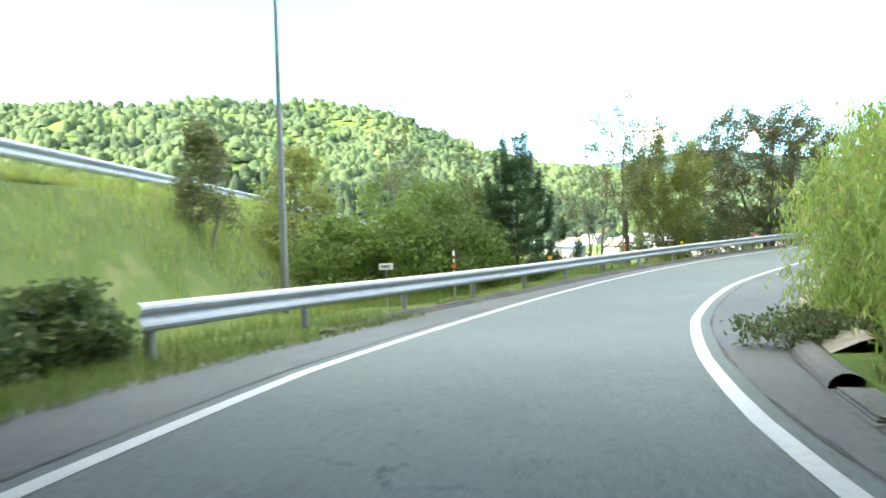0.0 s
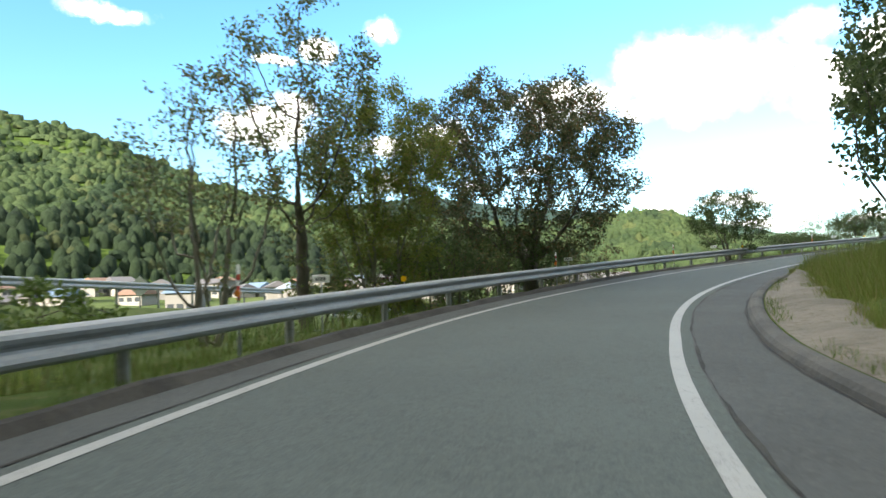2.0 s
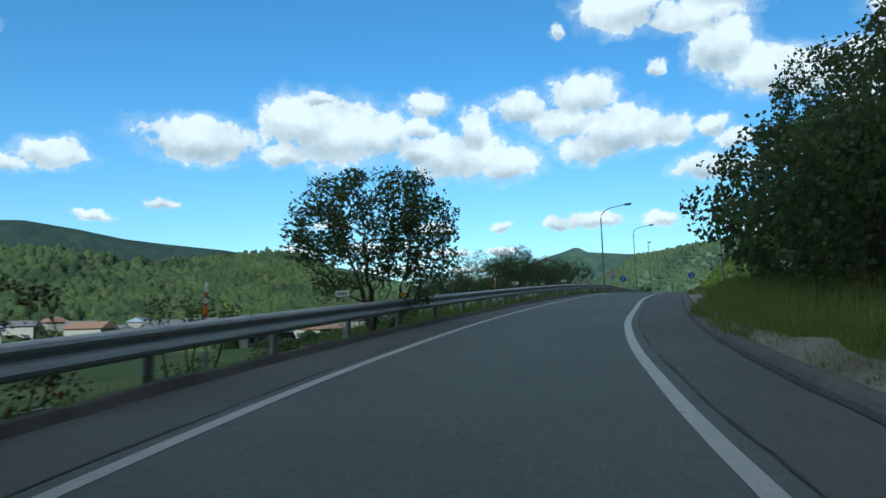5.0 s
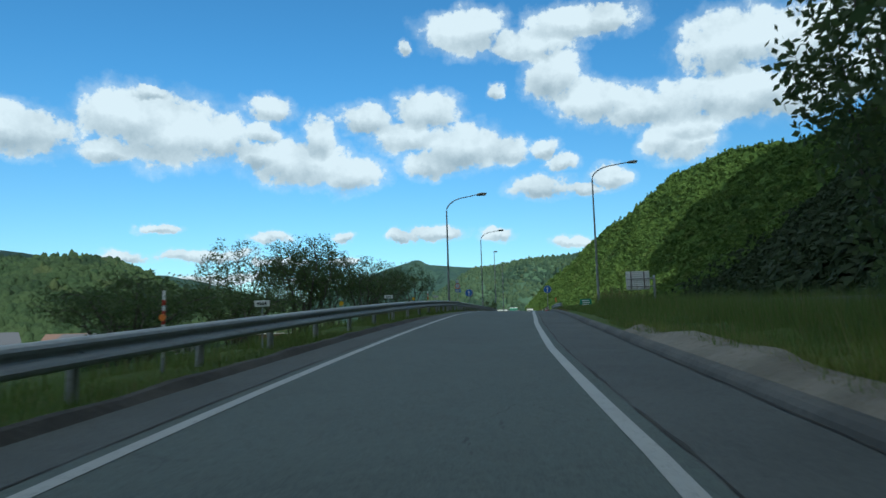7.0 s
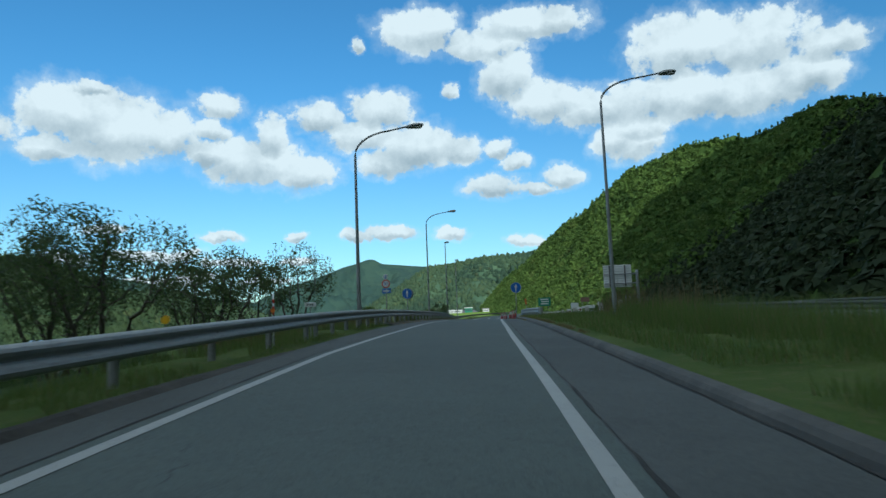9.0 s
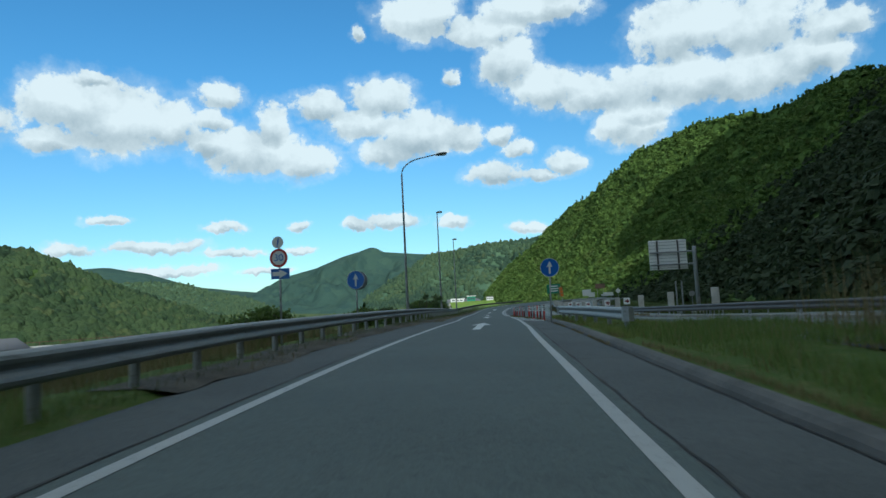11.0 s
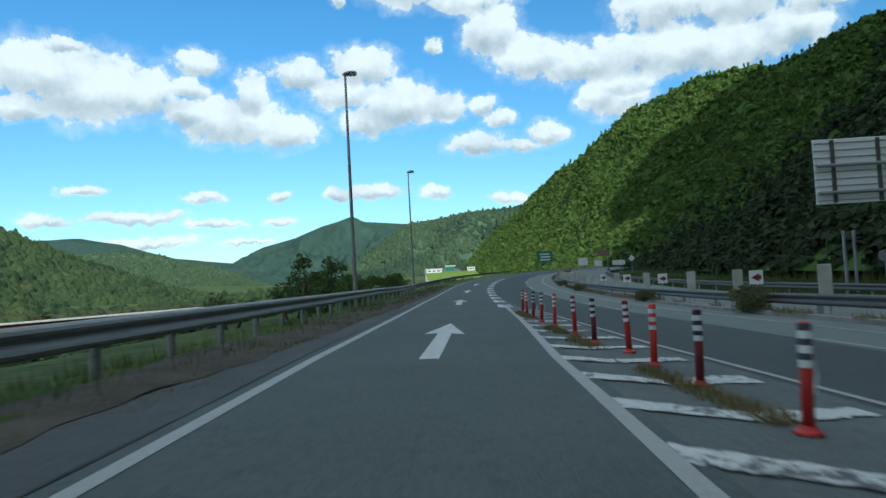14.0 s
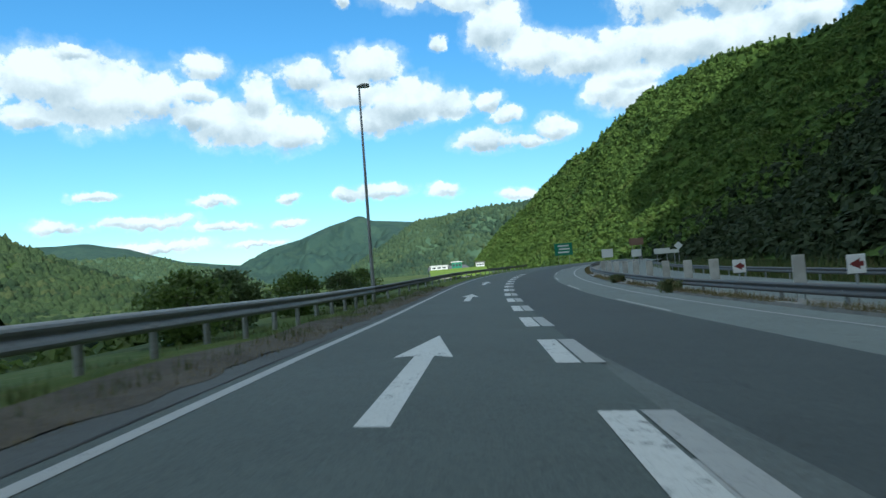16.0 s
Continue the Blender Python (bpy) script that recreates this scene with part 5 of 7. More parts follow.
# ---- median plates and chevrons ----
def glare_plate(s, lat, tall):
    root = empty("glare_plate", tuple(at(s, lat, 0.10)), turn(s) + rng.uniform(-8, 8), "pale grey upright anti-glare plate on the median", "anti-glare plate", "anti-glare plates")
    part("plate", box_bm(0.42, 0.05, tall - 0.55, (0, 0, 0.55 + (tall - 0.55) / 2), 0.03), M["concrete"], root)
    for x in (-0.12, 0.12):
        part("leg", tube_bm([(x, 0.03, -0.2), (x, 0.03, 0.9)], 0.022, 8), M["steel"], root)


def chevron(s, lat):
    root = empty("chevron_sign", tuple(at(s, lat, 0.10)), turn(s) + 4, "square white sign with a dark red arrow on the median", "chevron sign", "chevron signs")
    part("stake", box_bm(0.05, 0.03, 1.3, (0, 0.03, 0.55), 0.004), M["steel"], root)
    pl = part("plate", box_bm(0.52, 0.015, 0.52, (0, 0, 1.16), 0.006), M["white_sign"], root)
    part("arrow", flat_bm(arrow_points(0.40, -90, 0, 1.16, 0.34, 0.78, 1.0), -0.0085), M["maroon"], pl)


for s in (140.0, 146.4, 153.0, 160.2, 166.4, 171.7, 179.4, 187.3, 195.2, 199.1, 203.4, 207.6, 212.0, 216.5, 221.0, 226.0, 231.0):
    glare_plate(s, float(tab(s, MEDIAN)) + 1.15, 1.5)
for s in (157.0, 164.7, 176.1, 184.0, 192.2):
    chevron(s, float(tab(s, MEDIAN)) + 1.12)


def beacon(place, rz):
    root = empty("reflector_board", place, rz, "leaning tan board with three round orange reflectors", "reflector board")
    root.matrix_world = root.matrix_world @ pose(0, 0, 0, 0, -6, 0)
    part("stake", tube_bm([(0, 0.03, -0.3), (0, 0.03, 1.7)], 0.017, 8), M["steel"], root)
    b = part("board", box_bm(0.2, 0.02, 0.52, (0, 0, 1.42), 0.03), M["tan"], root)
    for z in (1.26, 1.42, 1.58):
        part("reflector", disc_bm(0.062, 0.02, (0, -0.011, z), 18), M["orange"], b, "round orange reflector")


beacon(tuple(at(138.2, 3.55, 0.05)), turn(138))


def far_board(name, place, rz, w, h, height, mat, label, legs=2, diamond=False, bars=0):
    root = empty(name, place, rz, label, "road sign")
    if diamond:
        pl = part("plate", box_bm(w, 0.03, w, (0, 0, height), 0.01, turn=pose(0, 0, 0, 0, 45, 0)), M[mat], root)
    else:
        pl = part("plate", box_bm(w, 0.05, h, (0, 0, height), 0.02), M[mat], root)
    for k in range(legs):
        x = 0 if legs == 1 else (-0.3 + 0.6 * k) * w
        part("post", tube_bm([(x, 0.08, -1), (x, 0.08, height)], 0.06, 8), M["pole"], root)
    for k in range(bars):
        part("bar", box_bm(w * 0.62, 0.01, h * 0.12, (w * 0.05 * (k % 2), -0.032, height + h * (0.28 - 0.26 * k))), M["white"], pl)


far_board("direction_sign", (46.9, 342.6, 3.0), -18, 5.2, 3.6, 5.4, "green_sign", "green motorway direction sign with white writing", 2, bars=3)
far_board("road_sign", (58.7, 338.7, 3.0), -18, 3.2, 2.4, 3.2, "white", "white board beside the far bend", 2)
far_board("road_sign", (36.0, 262.0, 2.6), -16, 1.6, 1.2, 2.2, "white", "white board above the median", 2)
far_board("road_sign", (40.5, 262.0, 2.6), -16, 2.6, 0.9, 2.2, "white", "long white board above the median", 2)
far_board("warning_sign", (42.3, 259.5, 2.6), -16, 1.0, 1.0, 2.9, "white", "diamond sign seen from behind", 1, True)
far_board("warning_sign", (-62.0, 30.5, -3.5), 60, 1.1, 1.1, 4.2, "white", "white diamond sign on the lower road", 1, True)
far_board("road_sign", (30.4, 236.0, 2.4), -14, 1.1, 0.45, 2.0, "white", "small white board above the median", 1)

# ---- drain at the kerb ----
root = empty("drain_grate", tuple(at(5.6, 2.2, 0.0)), turn(5.6), "rusty steel drain grating in a concrete frame", "drain grate")
part("concrete_frame", box_bm(0.8, 1.2, 0.16, (0, 0, -0.06), 0.02), M["kerb"], root)
part("frame", box_bm(0.68, 1.02, 0.03, (0, 0, 0.02), 0.004), M["black"], root)
for k in range(13):
    part("grate_bar", box_bm(0.64, 0.022, 0.03, (0, -0.46 + 0.077 * k, 0.045), 0.003), M["steel_old"], root)


# ---- plants ----
def leaf_quads(centres, size, r, flat=0.0, long=1.0, droop=0.0, g=None):
    """Small leaf faces at the centres; size: width range."""
    g = g or rng
    n = len(centres)
    w = g.uniform(size[0], size[1], n)[:, None]
    a = g.normal(size=(n, 3))
    if flat:
        a[:, 2] *= 1 - flat
    a /= np.linalg.norm(a, axis=1)[:, None]
    b = g.normal(size=(n, 3))
    if droop:
        b = b * (1 - droop) + np.array([0, 0, -1.0]) * droop
    b -= a * (a * b).sum(1)[:, None] * 0.9
    b /= np.linalg.norm(b, axis=1)[:, None]
    c = np.cross(a, b)
    c /= np.maximum(np.linalg.norm(c, axis=1)[:, None], 1e-6)
    b, c = b * w * long * 0.5, c * w * 0.5
    p = np.asarray(centres)
    return np.stack([p - b, p + c * 0.9 - b * 0.1, p + b, p - c * 0.9 - b * 0.1], 1)


def limb(bm, p0, p1, r0, r1, sag=0.0, g=None, n=5, wob=0.06):
    p0, p1 = np.array(p0, float), np.array(p1, float)
    d = np.linalg.norm(p1 - p0)
    pts, rad = [], []
    for k in range(n + 1):
        t = k / n
        p = p0 * (1 - t) + p1 * t
        if 0 < k < n:
            p = p + g.normal(size=3) * d * wob
        p[2] += sag * d * math.sin(math.pi * t)
        pts.append(p)
        rad.append(r0 * (1 - t) + r1 * t)
    tube_bm(pts, rad, 6 if r0 > 0.05 else 4, False, bm)
    return pts


def tree(place, height, spread, low, leaf, mats, label, clumps=90, per=60, leaf_size=(0.12, 0.22), trunk=0.2, shape="dome", seed=1, rz=0.0, clump=0.75, long=1.5, category="tree", name="tree", gaps=0.0, fine=0.55, stems=1, droop=0.0, lean=(0, 0), group="roadside trees"):
    """A tree: trunk with limbs, and a crown of leaf clumps round the twigs."""
    g = np.random.default_rng(seed)
    root = empty(name, place, rz, label, category, group)
    bm = bmesh.new()
    cents, nodes = [], []
    for st in range(stems):
        fx, fy = (g.normal(size=2) * spread * 0.12 if stems > 1 else (0, 0))
        top = np.array([fx * 3.2 + lean[0], fy * 3.2 + lean[1], height * (0.62 if shape == "dome" else 0.86) * g.uniform(0.85, 1.0) if stems > 1 or shape != "dome" else height * 0.62])
        pts = limb(bm, (fx, fy, -0.5), top, trunk / math.sqrt(stems), trunk * 0.3 / math.sqrt(stems), 0, g, 8, 0.02)
        nodes += [(np.array(p), trunk * (1 - i / 9) / math.sqrt(stems)) for i, p in enumerate(pts) if p[2] > low * 0.5]
    tries = 0
    while len(cents) < clumps and tries < clumps * 40:
        tries += 1
        z = g.uniform(low, height)
        t = (z - low) / (height - low)
        if shape == "dome":
            r = spread * (0.5 + 0.5 * t / 0.42 if t < 0.42 else math.sqrt(max(0.02, 1 - ((t - 0.42) / 0.60) ** 2)))
        elif shape == "vase":
            r = spread * (0.35 + 0.75 * t) * (1 - max(0, t - 0.75) * 2.6)
        elif shape == "column":
            r = spread * (0.9 - 0.6 * t)
        elif shape == "flat":
            r = spread * (0.55 + 0.5 * t)
        else:
            r = spread * math.sqrt(max(0.05, 1 - (2 * t - 0.9) ** 2))
        a, q = g.uniform(0, 2 * math.pi), math.sqrt(g.uniform(0.12, 1.0))
        p = np.array([r * q * math.cos(a) + lean[0] * t, r * q * math.sin(a) + lean[1] * t, z])
        if gaps and noise.noise(Vector(p) * fine + Vector((seed * 3.1, 0, 0))) < gaps - 0.5:
            continue
        cents.append(p)
    leaves = []
    for p in cents:
        cost = [np.linalg.norm(q - p) + max(0, (q[2] - p[2])) * 1.2 for q, _ in nodes]
        j = int(np.argmin(cost))
        q, r = nodes[j]
        d = np.linalg.norm(p - q)
        pts = limb(bm, q, p, max(0.012, min(r * 0.6, 0.02 + d * 0.014)), 0.006, 0.08, g, 3, 0.05)
        if d > 0.8:
            nodes += [(np.array(pts[1]), r * 0.45), (np.array(pts[2]), r * 0.35)]
        k = int(per * g.uniform(0.6, 1.3))
        v = np.clip(g.normal(size=(k, 3)), -1.35, 1.35) * clump * g.uniform(0.6, 1.1) * np.array([0.55, 0.55, 0.36])
        leaves.append(p + v)
    part("trunk", bm, M[mats[0]], root, smooth=True)
    leaves = np.concatenate(leaves)
    quads("crown", leaf_quads(leaves, leaf_size, 0, 0.2, long, droop, g), M[mats[1]], root)
    return root


def grow(att, base, step, g, reach=7.0, kill=0.8, rise=0.12, turns=140):
    """Branching skeleton that grows from the base chain towards the attracting places."""
    nodes = [np.array(p, float) for p in base]
    parent = [-1] + list(range(len(base) - 1))
    near, idx = np.full(len(att), 1e9), np.zeros(len(att), int)
    fresh = list(range(len(nodes)))
    for _ in range(turns):
        q = np.array([nodes[k] for k in fresh])
        d = np.linalg.norm(att[:, None] - q[None], axis=2)
        j = d.argmin(1)
        m = d[np.arange(len(att)), j]
        better = m < near
        near[better], idx[better] = m[better], np.array(fresh)[j[better]]
        live = near > kill
        att, near, idx = att[live], near[live], idx[live]
        pull = near < reach
        if not pull.any():
            break
        fresh = []
        for k in np.unique(idx[pull]):
            v = att[pull][idx[pull] == k] - nodes[k]
            v = (v / np.linalg.norm(v, axis=1)[:, None]).mean(0) + np.array([0, 0, rise]) + g.normal(size=3) * 0.16
            nodes.append(nodes[k] + v / max(1e-6, np.linalg.norm(v)) * step)
            parent.append(int(k))
            fresh.append(len(nodes) - 1)
        if len(nodes) > 5000:
            break
    return np.array(nodes), parent


def grown_tree(place, height, inside, mats, label, points=500, trunk=0.3, low=2.0, bole=2.0, step=0.32, leaf_size=(0.06, 0.11), per=26, clump=0.34, long=1.5, seed=1, category="tree", name="tree", group="roadside trees", stems=1, rise=0.12, tip=0.007, kill=0.75, reach=7.0, bare=0.0, droop=0.0, box=6.0, lean=(0, 0), twigs=2.6):
    """A tree on a grown skeleton. inside(p): which places (n, 3) lie in its crown."""
    g = np.random.default_rng(seed)
    root = empty(name, place, 0.0, label, category, group)
    cand = np.stack([g.uniform(-box, box, points * 30), g.uniform(-box, box, points * 30), g.uniform(low, height, points * 30)], -1)
    cand = cand[inside(cand, g)][:points]
    bm = bmesh.new()
    leaves = []
    for k in range(stems):
        a = 2 * math.pi * k / stems + 0.4
        off = np.array([math.cos(a), math.sin(a), 0]) * (0.18 if stems > 1 else 0)
        out = np.array([math.cos(a), math.sin(a), 0]) * (0.28 * bole if stems > 1 else 0) + np.array([lean[0], lean[1], 0])
        base = [off + np.array([0, 0, -0.5])] + [off + out * t + np.array([0, 0, bole * t]) + g.normal(size=3) * 0.03 for t in np.linspace(0, 1, max(3, int(bole / step)))]
        mine = cand if stems == 1 else cand[np.argmax([(cand[:, :2] * np.array([math.cos(2 * math.pi * q / stems + 0.4), math.sin(2 * math.pi * q / stems + 0.4)])).sum(1) for q in range(stems)], 0) == k]
        if len(mine) < 3:
            continue
        nodes, parent = grow(mine, base, step, g, reach, kill, rise)
        kids = [[] for _ in nodes]
        for i, p in enumerate(parent):
            if p >= 0:
                kids[p].append(i)
        tips = np.zeros(len(nodes))
        for i in range(len(nodes) - 1, -1, -1):
            if not kids[i]:
                tips[i] = 1
            if parent[i] >= 0:
                tips[parent[i]] += tips[i]
        power = math.log(max(1.5, trunk / math.sqrt(stems) / tip)) / math.log(max(2.0, tips[0]))
        rad = tip * tips ** power
        stack = [(0, None)]
        while stack:
            i, prev = stack.pop()
            chain_ = ([prev] if prev is not None else []) + [i]
            while kids[chain_[-1]]:
                c = sorted(kids[chain_[-1]], key=lambda q: -tips[q])
                stack += [(q, chain_[-1]) for q in c[1:]]
                chain_.append(c[0])
            r = [float(rad[q]) for q in chain_]
            if prev is not None:
                r[0] = min(r[0], r[1] * 1.25)
            if len(chain_) > 1:
                tube_bm([nodes[q] for q in chain_], r, 8 if max(r) > 0.08 else 4 if max(r) > 0.025 else 3, False, bm)
        for i in np.nonzero(rad < tip * twigs)[0]:
            if g.random() < bare:
                continue
            n = int(per * g.uniform(0.4, 1.4))
            leaves.append(nodes[i] + np.clip(g.normal(size=(n, 3)), -1.4, 1.4) * clump * np.array([0.6, 0.6, 0.42]))
    part("trunk", bm, M[mats[0]], root, smooth=True)
    quads("crown", leaf_quads(np.concatenate(leaves), leaf_size, 0, 0.25, long, droop, g), M[mats[1]], root)
    return root


def dome(r, z0, z1, mid=0.4, hollow=0.35, cx=0.0, cy=0.0, holes=0.0, fine=0.5):
    """Crown test: a dome of radius r between z0 and z1, fuller towards the skin."""
    def test(p, g):
        t = (p[:, 2] - z0) / (z1 - z0)
        k = np.where(t < mid, 0.45 + 0.55 * np.clip(t / mid, 0, 1), np.sqrt(np.clip(1 - ((t - mid) / (1.02 - mid)) ** 2, 0, 1)))
        q = np.hypot(p[:, 0] - cx, p[:, 1] - cy) / (r * np.maximum(k, 1e-3))
        ok = (t > 0) & (t < 1) & (q < 1) & ((q > hollow) | (g.random(len(p)) < 0.3))
        if holes:
            ok[ok] = np.array([noise.noise(Vector(v) * fine + Vector((r * 7, 0, 0))) for v in p[ok]]) > holes - 0.5
        return ok
    return test


def vase(r, z0, z1, spread=0.8):
    """Crown test: narrow at the foot, broad above, tapering at the top."""
    def test(p, g):
        t = (p[:, 2] - z0) / (z1 - z0)
        k = (1 - spread + spread * np.clip(t / 0.6, 0, 1)) * np.where(t > 0.7, 1 - (t - 0.7) * 2.2, 1)
        return (t > 0) & (t < 1) & (np.hypot(p[:, 0], p[:, 1]) < r * k)
    return test


def pine(place, height, spread, seed, label="young dark green pine with upright shoots"):
    g = np.random.default_rng(seed)
    root = empty("pine_tree", place, 0, label, "pine tree", "roadside trees")
    bm = bmesh.new()
    limb(bm, (0, 0, -0.5), (0.1, 0, height), 0.12, 0.015, 0, g, 10, 0.006)
    cents, dirs = [], []
    for lvl in range(9):
        z0 = height * (0.10 + 0.088 * lvl)
        n = 6 if lvl < 8 else 4
        for k in range(n):
            a = 2 * math.pi * (k + g.uniform(-0.3, 0.3)) / n + lvl
            r = spread * (1.0 - 0.088 * lvl) * g.uniform(0.55, 1.15)
            p = np.array([r * math.cos(a), r * math.sin(a), z0 + r * g.uniform(0.15, 0.45)])
            q = p + np.array([math.cos(a) * 0.10, math.sin(a) * 0.10, g.uniform(0.35, 0.75) + 0.06 * lvl])
            limb(bm, (0, 0, z0), p, 0.035, 0.016, -0.05, g, 4, 0.04)
            limb(bm, p, q, 0.016, 0.01, 0, g, 3, 0.03)
            for t in np.linspace(0.35, 1, 9):
                cents.append(np.array([0, 0, z0]) * (1 - t) + p * t)
            for t in np.linspace(0, 1, 10):
                cents.append(p * (1 - t) + q * t)
    for t in np.linspace(0.78, 1.0, 18):
        cents.append(np.array([0.1, 0, height * t]))
    part("trunk", bm, M["bark"], root, smooth=True)
    c = np.repeat(np.array(cents), 26, 0) + g.normal(size=(len(cents) * 26, 3)) * 0.085
    quads("crown", leaf_quads(c, (0.028, 0.045), 0, 0.0, 5.5, 0.0, g), M["leaf_pine"], root)
    return root


def ground_z(x, y):
    return float(ground_level(np.array([x]), np.array([y]))[0])


def spot(s, lat, dz=-0.15):
    p = at(s, lat)
    return (float(p[0]), float(p[1]), ground_z(p[0], p[1]) + dz)


pine((-21.6, 11.9, -1.9), 6.2, 2.2, 3)
def footed(x, y, z):
    """Foot of a tree on the land there, and how far that lies below z."""
    b = ground_z(x, y) - 0.1
    return (x, y, b), z - b


p, d = footed(-30.1, 34.7, -0.9)
grown_tree(p, 9.9 + d, dome(5.4, 1.7 + d, 9.8 + d, 0.42, 0.3, holes=0.32, fine=0.6), ("bark", "leaf_oak"), "broad dark-leaved oak with a domed crown behind the guardrail", 1700, 0.34, 1.6 + d, 1.5 + d, 0.30, (0.06, 0.11), 52, 0.38, seed=11, kill=0.52, twigs=2.4)
p, d = footed(-28.9, 22.7, -1.2)
grown_tree(p, 9.4 + d, vase(2.7, 1.4 + d, 9.4 + d), ("bark", "leaf_brown"), "tall thin sparse tree with open grey branches", 420, 0.17, 1.2 + d, 3.0 + d, 0.30, (0.055, 0.10), 44, 0.34, seed=12, kill=0.5, rise=0.35, bare=0.2, twigs=2.2)
p, d = footed(-29.2, 25.8, -1.2)
grown_tree(p, 7.9 + d, vase(2.6, 0.3 + d * 0.5, 7.9 + d, 0.55), ("bark_pale", "leaf_willow"), "yellow-green upright many-stemmed tree with bare tips", 1000, 0.15, 0.2 + d * 0.5, 0.5, 0.28, (0.035, 0.06), 84, 0.34, 2.8, 13, stems=5, rise=0.6, kill=0.45, bare=0.06, twigs=3.2)
p, d = footed(-26.0, 18.6, -1.7)
grown_tree(p, 6.3 + d, vase(2.0, 0.5 + d, 6.3 + d, 0.7), ("bark_pale", "leaf_brown"), "half-bare brownish tree with fine upright twigs", 480, 0.13, 0.4 + d, 0.8 + d, 0.26, (0.045, 0.08), 26, 0.28, seed=14, stems=2, rise=0.5, kill=0.45, bare=0.25, twigs=2.2)
p, d = footed(-28.8, 53.6, 0.1)
grown_tree(p, 5.2 + d, dome(2.8, 0.7 + d, 5.1 + d, 0.55, 0.3, holes=0.36, fine=0.8), ("bark", "leaf_dark"), "low spreading dark tree behind the guardrail", 620, 0.16, 0.5 + d, 0.6 + d, 0.26, (0.055, 0.10), 46, 0.33, seed=15, stems=3, kill=0.45, twigs=2.4)
# undergrowth round the foot of the oak
for k, (x, y, top, w, kind) in enumerate([(-28.8, 30.2, 1.5, 1.3, "leaf_brown"), (-28.6, 28.2, 1.9, 1.4, "leaf_dark"), (-31.4, 31.5, 2.9, 1.8, "leaf_oak"), (-29.6, 32.6, 2.3, 1.6, "leaf_dark"), (-32.6, 34.4, 2.7, 1.8, "leaf_oak"), (-30.6, 36.4, 2.0, 1.5, "leaf_dark"), (-31.6, 38.8, 2.4, 1.6, "leaf_brown"), (-33.2, 37.4, 2.6, 1.7, "leaf_dark"), (-31.2, 41.0, 1.6, 1.3, "leaf_brown"), (-30.6, 29.2, 2.2, 1.6, "leaf_bush"), (-31.6, 27.4, 3.0, 1.9, "leaf_brown"), (-33.4, 30.4, 3.3, 2.0, "leaf_oak"), (-34.6, 33.6, 3.2, 2.0, "leaf_oak"), (-28.6, 26.2, 0.9, 1.2, "leaf_bush"), (-29.9, 24.0, 0.9, 1.3, "leaf_bush")]):
    p, d = footed(x, y, -0.6)
    grown_tree(p, top + d + 0.6, vase(w, 0.3, top + d + 0.6, 0.55), ("bark", kind), "open leafy undergrowth below the oak", 260, 0.06, 0.3, 0.5, 0.24, (0.05, 0.09), 30, 0.30, seed=400 + k, stems=4, rise=0.35, kill=0.45, bare=0.15, twigs=2.4, category="shrub", name="shrub", group="undergrowth")
# scrub on the outside of the curve
for k, (x, y, h, w, kind) in enumerate([(-19.0, 6.2, 2.8, 1.5, "leaf_bright"), (-19.5, 8.0, 3.4, 1.7, "leaf_bush"), (-22.0, 8.5, 4.0, 1.9, "leaf_bright"), (-23.8, 10.6, 4.4, 2.0, "leaf_bush"), (-24.4, 11.8, 4.0, 1.6, "leaf_bush"),
                                          (-20.6, 9.6, 2.2, 1.2, "leaf_bright"), (-27.5, 12.5, 3.4, 1.8, "leaf_bright"), (-22.5, 3.8, 4.6, 1.4, "leaf_willow"), (-19.0, 4.6, 2.6, 1.5, "leaf_bright"), (-28.0, 9.0, 5.2, 2.1, "leaf_bright")]):
    tree((x, y, ground_z(x, y) - 0.1), h, w, 0.15, "leaf", ("bark", kind), "dense green scrub bush on the bank", 95, 76, (0.06, 0.11), 0.07, "ball", 30 + k, clump=0.62, stems=3, category="bush", name="bush", group="scrub")
for k, (s, l, h, w, kind) in enumerate([(42.0, -9.8, 3.2, 1.8, "leaf_dark"), (46.5, -8.6, 2.6, 1.6, "leaf_dark"), (38.0, -9.0, 2.2, 1.5, "leaf_red"), (50.0, -9.5, 2.0, 1.4, "leaf_red"), (53.5, -9.0, 1.9, 1.3, "leaf_red"), (57.0, -8.4, 1.9, 1.2, "leaf_dark"), (34.0, -9.0, 1.8, 1.2, "leaf_brown")]):
    p = spot(s, l)
    h += max(0.0, float(at(s, -4.5)[2]) - 0.5 - p[2])
    grown_tree(p, h, vase(w, 0.4, h, 0.7), ("bark", kind), "open brownish undergrowth shrub below the road", 230, 0.06, 0.3, 0.5, 0.22, (0.045, 0.085), 26, 0.27, seed=50 + k, stems=4, rise=0.4, kill=0.42, bare=0.2, twigs=2.4, category="shrub", name="shrub", group="undergrowth")
for k in range(17):
    s = 75.5 + 2.2 * k + rng.uniform(-0.8, 0.8)
    l = -8.2 - (k % 3) * 1.3 + rng.uniform(-0.5, 0.5)
    h = (2.2 if s < 84 else 3.9) * rng.uniform(0.85, 1.1)
    p = spot(s, l)
    h = h + max(0.0, float(at(s, -5)[2]) - p[2]) - 0.5
    grown_tree(p, h, vase(2.1, 0.5, h, 0.75), ("bark", "leaf_dark"), "flat-topped feathery dark shrub behind the guardrail", 380, 0.09, 0.4, 0.6, 0.24, (0.03, 0.055), 28, 0.27, 2.6, 70 + k, stems=4, rise=0.1, kill=0.40, bare=0.06, twigs=2.4, category="shrub", name="shrub", group="shrub row")
